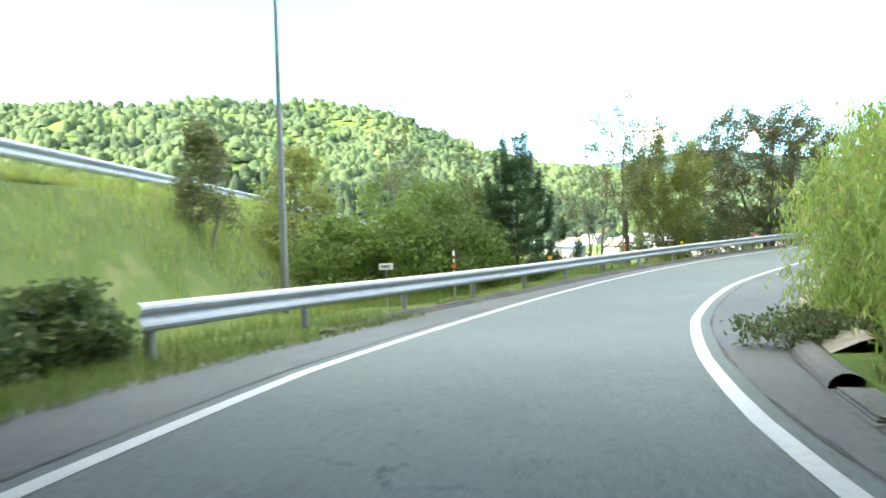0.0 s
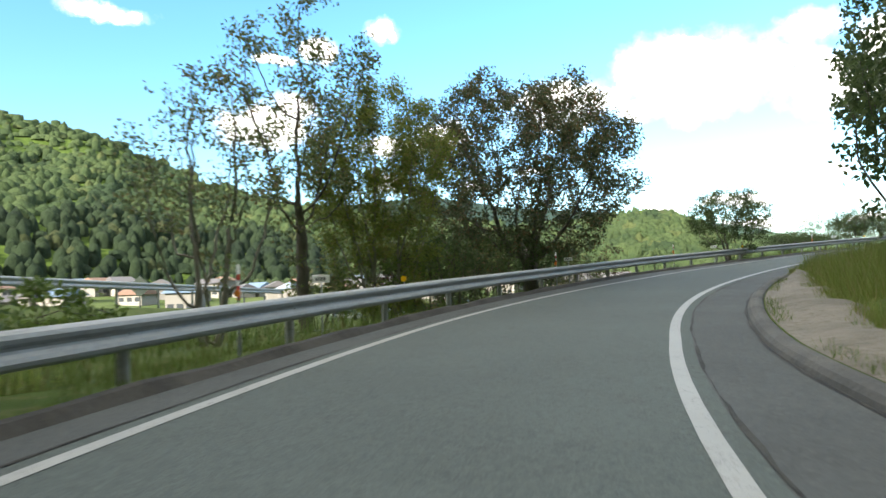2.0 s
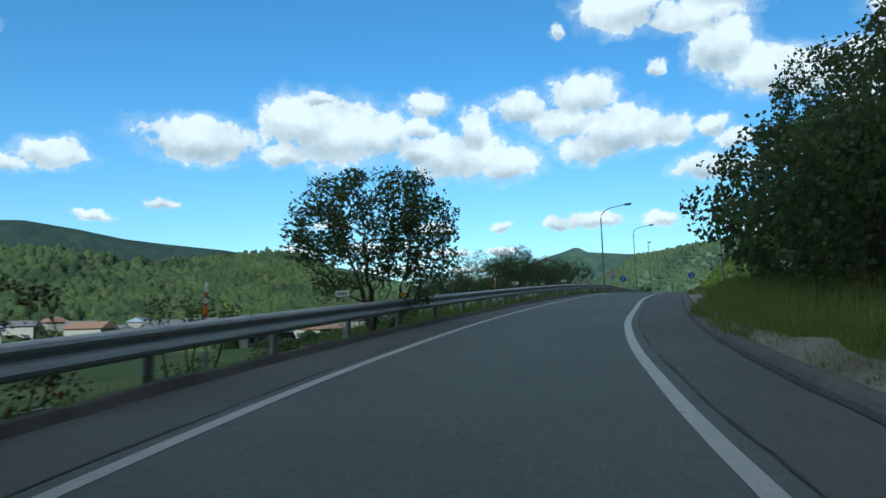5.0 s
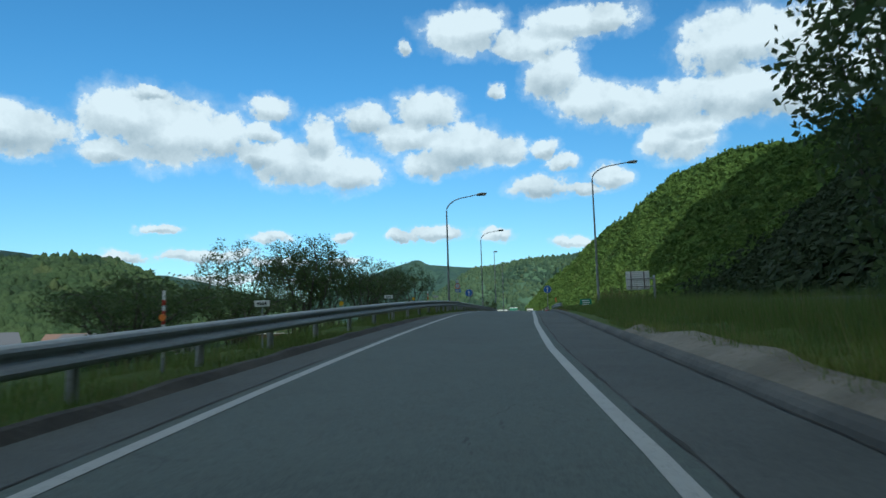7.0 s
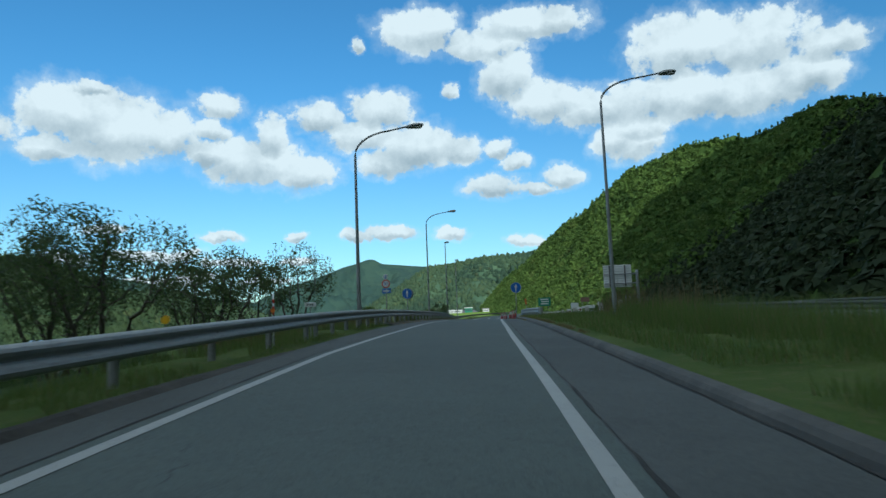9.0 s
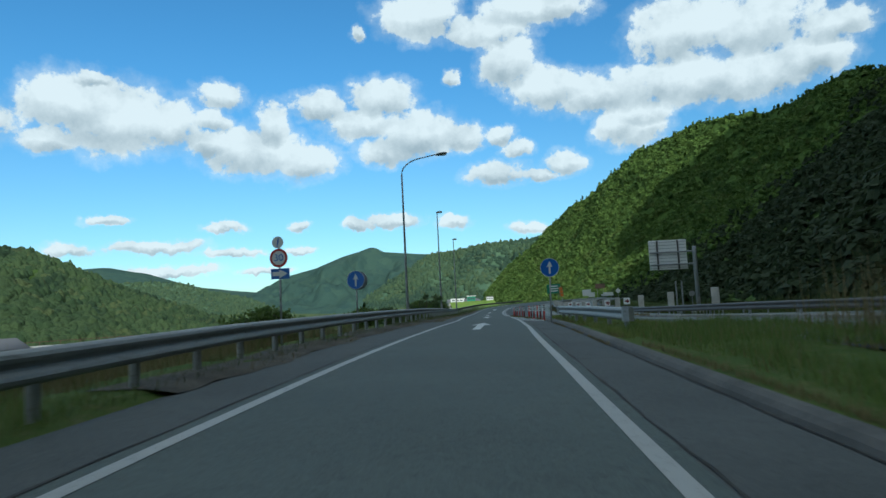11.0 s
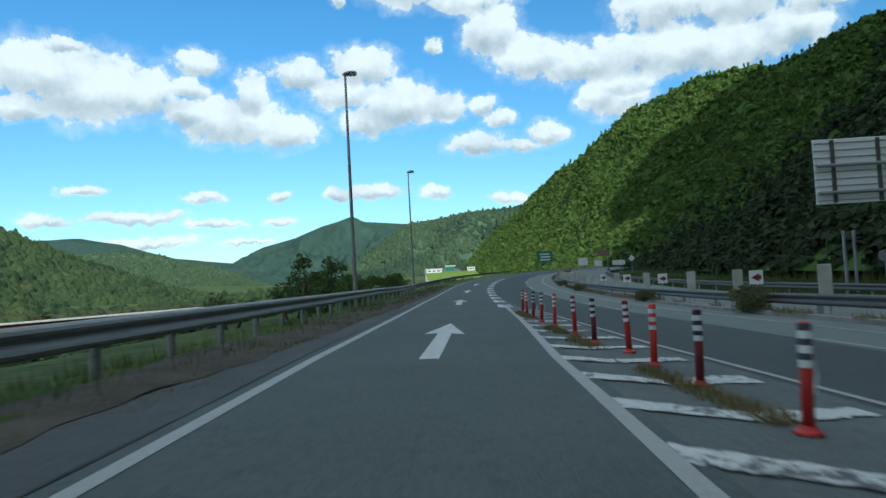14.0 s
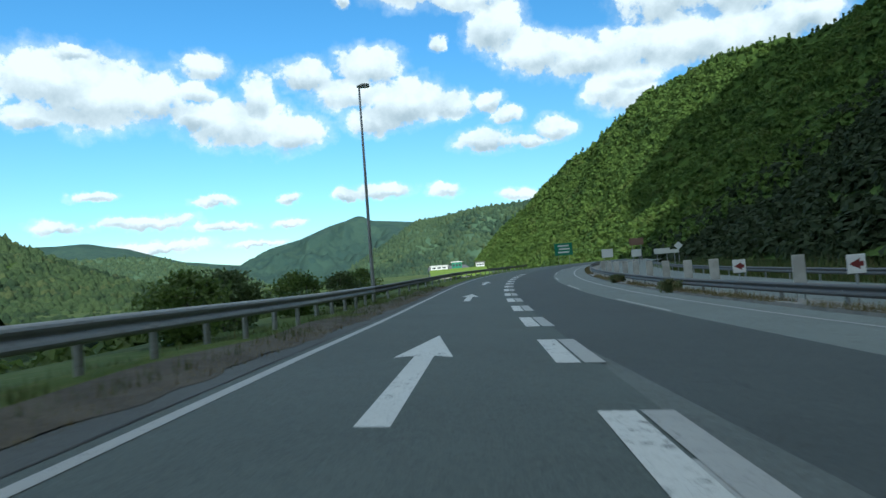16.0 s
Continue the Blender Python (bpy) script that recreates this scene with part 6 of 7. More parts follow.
for k, (s, l, h, w, kind) in enumerate([(174.0, -8.4, 2.0, 1.4, "leaf_bush"), (184.0, -8.6, 1.9, 1.3, "leaf_bush"), (189.0, -9.5, 2.0, 1.4, "leaf_dark"), (196.0, -9.0, 1.9, 1.3, "leaf_bush"), (203.0, -8.5, 1.8, 1.2, "leaf_dark"), (210.0, -9.0, 2.0, 1.4, "leaf_bush"), (145.5, -7.2, 1.0, 0.8, "leaf_dark"), (140.0, -7.4, 1.1, 1.0, "leaf_bush"), (126.0, -8.0, 1.3, 1.2, "leaf_bush")]):
    p = spot(s, l)
    tree(p, h + float(at(s, -5)[2]) - p[2] - 0.4, w, 0.2, "leaf", ("bark", kind), "dark rounded bush behind the guardrail", 70, 50, (0.08, 0.14), 0.06, "ball", 90 + k, clump=0.55, stems=3, category="bush", name="bush", group="scrub")
for k, (s, l, top, w) in enumerate([(165.0, -6.2, 2.3, 1.4), (163.6, -9.0, 1.0, 1.3), (168.0, -8.0, 1.3, 1.3)]):
    p = spot(s, l)
    h = top + float(at(s, -5)[2]) - p[2]
    grown_tree(p, h, dome(w, 0.35 * h, h, 0.45, 0.25, holes=0.36, fine=0.9), ("bark", "leaf_dark"), "spreading dark broad-leaved tree behind the guardrail", 260, 0.09, 0.3 * h, 0.3 * h, 0.2, (0.07, 0.12), 26, 0.26, seed=430 + k, stems=2, kill=0.45, twigs=2.4, group="roadside trees")
for k in range(11):
    s, l = 28.0 + 3.6 * k + rng.uniform(-0.8, 0.8), rng.uniform(-15.5, -10.0)
    p = spot(s, l)
    tree(p, rng.uniform(0.9, 1.7), rng.uniform(1.0, 1.5), 0.1, "leaf", ("bark", ("leaf_bush", "leaf_brown", "leaf_dark")[k % 3]), "low tangled shrub on the slope below the road", 46, 44, (0.07, 0.13), 0.05, "ball", 240 + k, clump=0.5, stems=4, category="shrub", name="shrub", group="undergrowth")
# east side of the curve
for k, (s, l, h, w, kind) in enumerate([(13.2, 3.9, 3.9, 1.6, "leaf_fresh"), (14.8, 5.6, 4.6, 1.9, "leaf_fresh"), (10.8, 3.7, 3.2, 1.4, "leaf_fresh"), (16.5, 7.0, 4.8, 1.9, "leaf_bright"), (8.8, 4.5, 3.6, 1.5, "leaf_fresh"), (6.9, 3.5, 2.8, 1.0, "leaf_fresh")]):
    tree(spot(s, l, 0.0), h, w, 0.1, "leaf", ("bark_pale", kind), "tall drooping leafy bush hanging over the kerb", 170, 90, (0.022, 0.038), 0.07, "ball", 110 + k, clump=0.62, stems=5, long=5.5, droop=0.72, category="bush", name="bush", group="kerbside bushes")
for k, (s, l, h, w, kind) in enumerate([(37.0, 9.8, 9.5, 2.8, "leaf_pine"), (44.5, 7.2, 11.0, 3.0, "leaf_dark"), (54.0, 10.5, 8.0, 3.0, "leaf_dark"), (60.5, 9.0, 8.0, 3.0, "leaf_dark"), (66.5, 6.1, 6.4, 3.0, "leaf_dark"), (61.5, 6.4, 5.4, 2.7, "leaf_dark"), (71.0, 10.2, 11.0, 3.2, "leaf_dark"), (75.4, 9.0, 11.6, 3.0, "leaf_dark"), (27.0, 12.5, 9.0, 3.0, "leaf_pine"), (40.4, 6.4, 7.6, 2.1, "leaf_dark"), (35.5, 7.6, 5.0, 1.9, "leaf_pine")]):
    grown_tree(spot(s, l), h, dome(w * 1.1, 0.7, h, 0.4, 0.3, holes=0.34, fine=0.6), ("bark", kind), "dense dark roadside tree with foliage to the ground", 760, 0.16, 0.6, 1.0, 0.32, (0.105, 0.18), 20, 0.46, seed=130 + k, kill=0.55, twigs=2.6)
for k in range(9):
    s = 80.0 + 4.0 * k
    p = spot(s, float(tab(s, MEDIAN)) + 14 + rng.uniform(-2, 3))
    tree(p, rng.uniform(4, 7), 2.6, 0.4, "leaf", ("bark", "leaf_dark"), "dark tree at the foot of the mountainside", 80, 36, (0.16, 0.3), 0.12, "ball", 160 + k, clump=0.9)


# ---- grass ----
def blades(name, s_range, l_fun, count, height, mat, label, width=(0.012, 0.03), lean=0.35, up=None, patch=0.0, seed=5):
    g = np.random.default_rng(seed)
    count = int(count * 1.8)
    s = g.uniform(*s_range, count)
    l = l_fun(s, g.uniform(0, 1, count), g)
    if patch:
        keep = np.array([noise.noise(Vector((a * 0.35, b * 0.5, seed))) for a, b in zip(s, l)]) > patch - 0.5
        s, l = s[keep], l[keep]
    p = at(s, l, 0)
    p[:, 2] += up(s, l) if up else 0.0
    n = len(s)
    h = g.uniform(*height, n)[:, None] * (0.6 + 0.7 * g.random((n, 1)))
    w = g.uniform(*width, n)[:, None] * 0.55
    a = g.uniform(0, 2 * math.pi, n)
    side = np.stack([np.cos(a), np.sin(a), 0 * a], -1) * w
    bend = np.stack([np.cos(a + 1.3), np.sin(a + 1.3), 0 * a], -1) * h * lean * g.uniform(0.2, 1.0, (n, 1))
    tip = p + np.array([0, 0, 0.95]) * h + bend
    return tagged(quads(name, np.stack([p - side, p + side, tip], 1), M[mat], None, 3), label, "grass", "", "stuff")


blades("tall_grass", (13, 70), lambda s, u, g: tab(s, RIGHT_EDGE) + 0.55 + tab(s, DIRT) + u * 4.2, 34000, (0.3, 0.75), "grass_tall", "tall yellow-green grass behind the sandy strip", (0.008, 0.018), 0.65, lambda s, l: 0.1 + 0.1 * (l - 3), 0.34, 21)
blades("short_grass", (12, 80), lambda s, u, g: tab(s, RIGHT_EDGE) + 0.45 + _dw(s) * 1.02 + g.normal(size=len(s)) * 0.12, 11000, (0.12, 0.34), "grass_tall", "yellow-green grass fringe behind the sandy soil", (0.006, 0.014), 0.8, lambda s, l: 0.1 + 0 * s, 0.0, 40)
blades("short_grass", (13, 82), lambda s, u, g: tab(s, RIGHT_EDGE) + 0.45 + tab(s, DIRT) * 0.9 + (u - 0.22) * 1.5, 20000, (0.05, 0.17), "grass_green", "short green grass creeping over the sandy soil", (0.006, 0.014), 0.7, lambda s, l: 0.12 + 0 * s, 0.46, 33)
blades("short_grass", (-6, 112), lambda s, u, g: tab(s, LEFT_EDGE) - 0.36 - u * 1.3, 30000, (0.07, 0.22), "grass_green", "short green grass under the guardrail", (0.006, 0.014), 0.6, lambda s, l: verge_drop(s, tab(s, LEFT_EDGE) - l) - 0.02, 0.3, 22)
blades("tall_grass", (-6, 112), lambda s, u, g: tab(s, LEFT_EDGE) - 1.5 - u * 3.2, 24000, (0.2, 0.5), "grass_green", "long green grass behind the guardrail", (0.008, 0.02), 0.5, lambda s, l: verge_drop(s, tab(s, LEFT_EDGE) - l) - 0.02, 0.25, 41)
blades("tall_grass", (-8, 26), lambda s, u, g: -7.0 - u * 13.0, 34000, (0.18, 0.5), "grass_pale", "pale green meadow grass on the bank", (0.012, 0.03), 0.4, lambda s, l: ground_level(at(s, l)[:, 0], at(s, l)[:, 1]) - at(s, l)[:, 2], 0.0, 23)
blades("tall_grass", (24, 72), lambda s, u, g: -6.4 - u * 12.0, 15000, (0.35, 0.8), "grass_green", "tall meadow grass on the slope below the road", (0.012, 0.028), 0.45, lambda s, l: ground_level(at(s, l)[:, 0], at(s, l)[:, 1]) - at(s, l)[:, 2], 0.15, 37)
blades("tall_grass", (66, 122), lambda s, u, g: tab(s, RIGHT_EDGE) + 0.75 + u * tab(s, [(66, 3.6), (90, 6.0), (110, 4.6), (122, 3.4)]), 36000, (0.08, 0.32), "grass_green", "rough green grass on the strip beside the ramp", (0.008, 0.02), 0.5, lambda s, l: 0.1 + 0.05 * (l - 3), 0.25, 24)
blades("tall_grass", (62, 110), lambda s, u, g: tab(s, [(62, 4.2), (75, 5.0), (90, 5.4), (104, 5.2), (110, 5.6)]) + u * tab(s, [(62, 3.5), (90, 6.5), (110, 2.0)]), 26000, (0.55, 1.05), "grass_green", "tall green grass between ramp and highway", (0.010, 0.022), 0.5, lambda s, l: 0.05 + 0 * s, 0.2, 36)
blades("tall_grass", (118, 138.6), lambda s, u, g: tab(s, RIGHT_EDGE) + 0.42 + u * tab(s, [(118, 3.2), (130, 1.8), (138.6, 0.5)]), 20000, (0.07, 0.22), "grass_tall", "short green grass on the nose between ramp and highway", (0.006, 0.014), 0.6, lambda s, l: 0.08 + 0 * s, 0.1, 25)
blades("weeds", (112, 215), lambda s, u, g: tab(s, LEFT_EDGE) - 0.30 - u ** 1.2 * 4.2, 17000, (0.06, 0.34), "grass_weed", "rough dark weeds under the guardrail", (0.008, 0.02), 0.6, lambda s, l: np.interp(-l - 3.6, [0, 1.5, 3, 5], [0, -0.1, -0.35, -1.3]), 0.36, 26)
blades("dry_weeds", (112, 215), lambda s, u, g: tab(s, LEFT_EDGE) + 0.1 - u * 1.0, 5000, (0.04, 0.16), "grass_dry", "dry brown weeds along the broken edge of the shoulder", (0.008, 0.016), 0.7, lambda s, l: 0.0 * s - 0.02, 0.42, 42)
blades("dry_weeds", (104, 134), lambda s, u, g: -6.0 - u * 4.5, 5200, (0.5, 1.0), "grass_dry", "tall brown weeds behind the guardrail", (0.010, 0.02), 0.45, lambda s, l: ground_level(at(s, l)[:, 0], at(s, l)[:, 1]) - at(s, l)[:, 2], 0.36, 43)
blades("dry_weeds", (138, 215), lambda s, u, g: tab(s, LEFT_LINE) - 0.7 - u * 0.6, 2600, (0.03, 0.09), "grass_dry", "dry brown weeds along the edge of the shoulder", (0.006, 0.014), 0.7, None, 0.42, 27)
blades("dry_weeds", (137.5, 164), lambda s, u, g: tab(s, JOINT) + 0.02 + g.normal(size=len(s)) * 0.10, 9000, (0.03, 0.12), "grass_dry", "dry weeds in the joint of the hatched nose", (0.006, 0.014), 0.8, None, 0.40, 28)
blades("dry_weeds", (146, 300), lambda s, u, g: tab(s, MEDIAN) + 0.1 + u * 0.6, 15000, (0.08, 0.3), "grass_dry", "dry weeds growing along the median", (0.010, 0.025), 0.6, lambda s, l: 0.1 + 0 * s, 0.42, 29)
blades("pampas_grass", (104, 118), lambda s, u, g: 6.2 + u * 2.6, 1100, (1.2, 2.0), "grass_dry", "tall dry plume grass beside the highway", (0.010, 0.02), 0.35, None, 0.35, 30)
blades("tall_weeds", (96, 250), lambda s, u, g: tab(s, MEDIAN) + 10.2 + u * 6.0, 9000, (0.7, 1.6), "grass_weed", "tall dark weeds at the foot of the mountainside", (0.03, 0.06), 0.5, lambda s, l: 0.0 * s - 0.2, 0.0, 44)
blades("kerb_weeds", (-4, 60), lambda s, u, g: tab(s, RIGHT_EDGE) + 0.34 + u * 0.25, 2600, (0.05, 0.18), "grass_green", "small weeds behind the kerb", (0.006, 0.014), 0.7, lambda s, l: 0.08 + 0 * s, 0.52, 31)
blades("kerb_weeds", (-8, 14), lambda s, u, g: tab(s, LEFT_EDGE) + 0.25 - u * 0.9, 5000, (0.06, 0.22), "grass_green", "green weeds creeping over the shoulder", (0.008, 0.018), 0.7, None, 0.40, 32)


# ---- woods on the hills ----
def woods(name, grid, count, size, mat, label, faces=26, seed=3, vmin=0.0, vmax=1.0, conifers=0.3, tall=1.0):
    g = np.random.default_rng(seed)
    nu, nv = grid.shape[:2]
    u, v = g.uniform(0, nu - 1.001, count), g.uniform(vmin * (nv - 1), vmax * (nv - 1.001), count)
    i, j = u.astype(int), v.astype(int)
    fu, fv = (u - i)[:, None], (v - j)[:, None]
    p = grid[i, j] * (1 - fu) * (1 - fv) + grid[i + 1, j] * fu * (1 - fv) + grid[i, j + 1] * (1 - fu) * fv + grid[i + 1, j + 1] * fu * fv
    r = g.uniform(*size, count)
    con = g.random(count) < conifers
    n = count * faces
    d = g.normal(size=(n, 3))
    d[:, 2] = np.abs(d[:, 2]) * 1.1 - 0.1
    d /= np.linalg.norm(d, axis=1)[:, None]
    R = np.repeat(r, faces)[:, None]
    C = np.repeat(con, faces)[:, None]
    t = g.random((n, 1))
    cone = np.concatenate([d[:, :1] * (1 - t) * 0.75, d[:, 1:2] * (1 - t) * 0.75, t * 1.9 - 0.5], 1)
    lump = d * np.array([1.0, 1.0, 1.05 * tall]) * g.uniform(0.75, 1.08, (n, 1)) + np.array([0, 0, -0.05])
    c = np.repeat(p, faces, 0) + np.where(C, cone, lump) * R
    nrm = d + g.normal(size=(n, 3)) * 0.3 + np.array([0, 0, 0.35])
    nrm /= np.linalg.norm(nrm, axis=1)[:, None]
    a = np.cross(nrm, g.normal(size=(n, 3)))
    a /= np.linalg.norm(a, axis=1)[:, None]
    b = np.cross(nrm, a)
    w = R * g.uniform(1.0, 1.8, (n, 1)) * 1.38 / math.sqrt(faces) * np.where(C, 0.75, 1.0)
    a, b = a * w, b * w
    return tagged(quads(name, np.stack([c - a * 1.2 - b * 0.7, c + a * 1.2 - b * 0.8, c + b * 1.3], 1), M[mat], None, 3), label, "woods", "", "stuff")


def round_woods(name, grid, count, size, mat, label, seed=3, conifers=0.3, where=None):
    """Far woods as rounded crowns, each a lumpy dome of its own."""
    g = np.random.default_rng(seed)
    nu, nv = grid.shape[:2]
    u, v = g.uniform(0, nu - 1.001, count), g.uniform(0, nv - 1.001, count)
    i, j = u.astype(int), v.astype(int)
    fu, fv = (u - i)[:, None], (v - j)[:, None]
    p = grid[i, j] * (1 - fu) * (1 - fv) + grid[i + 1, j] * fu * (1 - fv) + grid[i, j + 1] * (1 - fu) * fv + grid[i + 1, j + 1] * fu * fv
    if where is not None:
        p = p[where(p[:, 0], p[:, 1], p[:, 2])]
        count = len(p)
    a5 = np.arange(6) * math.pi / 3
    unit = np.concatenate([[[0, 0, 1.0]], np.stack([0.72 * np.cos(a5), 0.72 * np.sin(a5), 0 * a5 + 0.62], -1), np.stack([1.0 * np.cos(a5 + 0.5), 1.0 * np.sin(a5 + 0.5), 0 * a5 - 0.25], -1)])
    tri = [(0, 1 + k, 1 + (k + 1) % 6) for k in range(6)] + [(1 + k, 7 + k, 1 + (k + 1) % 6) for k in range(6)] + [(1 + (k + 1) % 6, 7 + k, 7 + (k + 1) % 6) for k in range(6)]
    r = g.uniform(*size, count)[:, None, None]
    con = (g.random(count) < conifers)[:, None, None]
    shape = np.where(con, np.array([0.72, 0.72, 1.5]), np.array([1.0, 1.0, 0.85]))
    w = unit[None] * shape * g.uniform(0.78, 1.2, (count, 13, 1)) * r + p[:, None, :]
    faces = (np.array(tri)[None] + 13 * np.arange(count)[:, None, None]).reshape(-1)
    me = bpy.data.meshes.new(name)
    me.vertices.add(count * 13)
    me.vertices.foreach_set("co", w.astype(np.float32).ravel())
    nf = len(faces) // 3
    me.loops.add(nf * 3)
    me.loops.foreach_set("vertex_index", faces.astype(np.int32))
    me.polygons.add(nf)
    me.polygons.foreach_set("loop_start", np.arange(0, nf * 3, 3, dtype=np.int32))
    me.polygons.foreach_set("use_smooth", [True] * nf)
    me.update(calc_edges=True)
    me.materials.append(M[mat])
    return tagged(new(name, me), label, "woods", "", "stuff")


# near slope: hill shadow is painted by the darker tree tops
woods("woods", hill_east[62:118], 2700, (1.5, 3.0), "canopy_shaded", "dense woods on the steep mountainside, shade darkened into their colour", 60, 41, 0.0, 0.5, 0.35)
woods("woods", hill_east[62:118], 2400, (1.6, 3.2), "canopy_shaded", "dense woods on the upper mountainside, shade darkened into their colour", 30, 40, 0.48, 1.0, 0.35)
woods("woods", hill_east[112:], 11500, (1.4, 2.7), "canopy_sunlit", "green mixed woods on the mountainside, sunlight brightened into their colour", 22, 42, conifers=0.6)
# where a cloud shadow is painted on the hill by darker crowns
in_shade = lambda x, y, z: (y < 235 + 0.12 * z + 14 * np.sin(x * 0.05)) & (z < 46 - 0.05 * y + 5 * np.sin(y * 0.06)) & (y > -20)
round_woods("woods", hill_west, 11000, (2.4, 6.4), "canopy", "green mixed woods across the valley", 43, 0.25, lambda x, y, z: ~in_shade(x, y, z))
round_woods("woods", hill_west, 10000, (3.2, 6.2), "canopy_shade_thicket", "woods at the foot of the hill across the valley, cloud shade put into their dark colour", 49, 0.9, in_shade)
round_woods("woods", hill_knoll, 2600, (1.5, 3.0), "canopy", "green broadleaf woods on the knoll", 44, 0.1)
round_woods("woods", hill_north, 6000, (2.0, 4.6), "canopy", "green mixed woods up the valley", 45, 0.3)
round_woods("woods", hill_mid, 3600, (2.6, 5.2), "canopy_hazed", "green woods farther up the valley, haze tinted into their colour", 50, 0.3)
round_woods("woods", hill_far, 3800, (3.0, 6.0), "canopy_hazed", "green woods on the foothill, haze tinted into their colour", 51, 0.3)


vx, vy = np.meshgrid(np.arange(-300.0, -30.0, 10.0), np.arange(150.0, 620.0, 10.0), indexing="ij")
valley = np.stack([vx, vy, ground_level(vx, vy)], -1)
clump_ = lambda x, y, z: np.array([noise.noise(Vector((a * 0.022, b * 0.022, 0.7))) for a, b in zip(x, y)]) > -0.12
round_woods("woods", valley, 2400, (1.6, 3.4), "canopy", "broadleaf groves on the valley floor", 54, 0.15, clump_)
round_woods("woods", valley, 1600, (0.9, 1.8), "canopy_shade_thicket", "dark thickets on the valley floor", 55, 0.0, clump_)


# scrub on the low land west of the highway
sg, lg = np.meshgrid(np.arange(108.0, 330.0, 6.0), np.arange(-36.0, -12.0, 4.0), indexing="ij")
low = at(sg.ravel(), lg.ravel())
low[:, 2] = ground_level(low[:, 0], low[:, 1])
low = low.reshape(*sg.shape, 3)
woods("scrub", low, 520, (0.5, 1.1), "leaf_bush", "tangled green scrub on the low land beside the highway", 60, 47, conifers=0.1)
woods("scrub", low, 260, (0.5, 1.2), "leaf_dark", "dark bushes among the scrub beside the highway", 60, 48, conifers=0.0)


# ---- the valley: houses, lower road, bridge ----
def house(place, rz, w, d, h, wall, roof, label, floors=2):
    root = empty("house", place, rz, label, "house", "village houses")
    part("wall", box_bm(w, d, h + 1.5, (0, 0, h / 2 - 0.75), 0.03), M[wall], root)
    bm = bmesh.new()
    o, rise = 0.7, d * 0.26
    pts = [(-w / 2 - o, -d / 2 - o, h - 0.1), (w / 2 + o, -d / 2 - o, h - 0.1), (w / 2 + o, d / 2 + o, h - 0.1), (-w / 2 - o, d / 2 + o, h - 0.1), (-w / 2 - o * 0.4, 0, h + rise), (w / 2 + o * 0.4, 0, h + rise)]
    v = [bm.verts.new(p) for p in pts]
    for f in ((0, 1, 5, 4), (2, 3, 4, 5), (1, 2, 5), (3, 0, 4), (3, 2, 1, 0)):
        bm.faces.new([v[i] for i in f])
    part("roof", bm, M[roof], root)
    for fl in range(floors):
        z = 1.5 + fl * 2.7
        for k in range(3):
            x = (-0.32 + 0.32 * k) * w
            for sgn in (-1, 1):
                win = part("window", box_bm(1.5, 0.08, 1.2, (x, sgn * (d / 2 + 0.03), z), 0.01), M["glass"], root)
                part("frame", box_bm(1.7, 0.05, 0.1, (x, sgn * (d / 2 + 0.05), z - 0.65), 0.01), M["white"], win)
    return root


hs = np.random.default_rng(17)
walls, roofs = ["plaster", "plaster_grey", "plaster_grey", "plaster"], ["roof_dark", "roof_dark", "roof_brown", "roof_blue"]
tints = {"plaster": "cream plaster", "plaster_grey": "grey plaster", "white": "white plaster", "roof_dark": "dark tiled roof", "roof_brown": "brown tiled roof", "roof_blue": "blue metal roof"}
for k in range(48):
    az = radians(-82 + 62 * (k + hs.uniform(-0.4, 0.4)) / 47)
    dist = hs.uniform(150, 285)
    x, y = -14 + math.sin(az) * dist, 20 + math.cos(az) * dist
    wa, ro = walls[k % 4], roofs[(k * 7 // 3) % 4]
    house((x, y, ground_z(x, y)), hs.uniform(0, 180), hs.uniform(6.5, 10), hs.uniform(5, 7), hs.choice([2.9, 4.6]), wa, ro, "%s house with a %s in the valley village" % (tints[wa], tints[ro]), 1)
for k, (x, y, w) in enumerate([(-165, 150, 20), (-128, 205, 18)]):
    house((x, y, ground_z(x, y)), 20 + 15 * k, w, 11, 4.0, "plaster_grey", "roof_dark", "long low grey industrial hall in the valley", 1)
for k, (x, y) in enumerate([(18, 430), (26, 436)]):
    house((x, y, ground_z(x, y)), 30 * k, 9, 7, 3.6, walls[k % 4], roofs[k % 4], "%s house with a %s far up the valley" % (tints[walls[k % 4]], tints[roofs[k % 4]]), 1)


def line_strip(name, p0, p1, half, mat, label, category, kind="structure"):
    p0, p1 = Vector(p0), Vector(p1)
    d = (p1 - p0).normalized()
    r = Vector((d.y, -d.x, 0)) * half
    n = 24
    v, f = [], []
    for i in range(n + 1):
        p = p0.lerp(p1, i / n)
        v += [p - r, p + r]
    for i in range(n):
        f.append((2 * i, 2 * i + 1, 2 * i + 3, 2 * i + 2))
    return tagged(mesh_ob(name, v, f, M[mat]), label, category, "", kind)


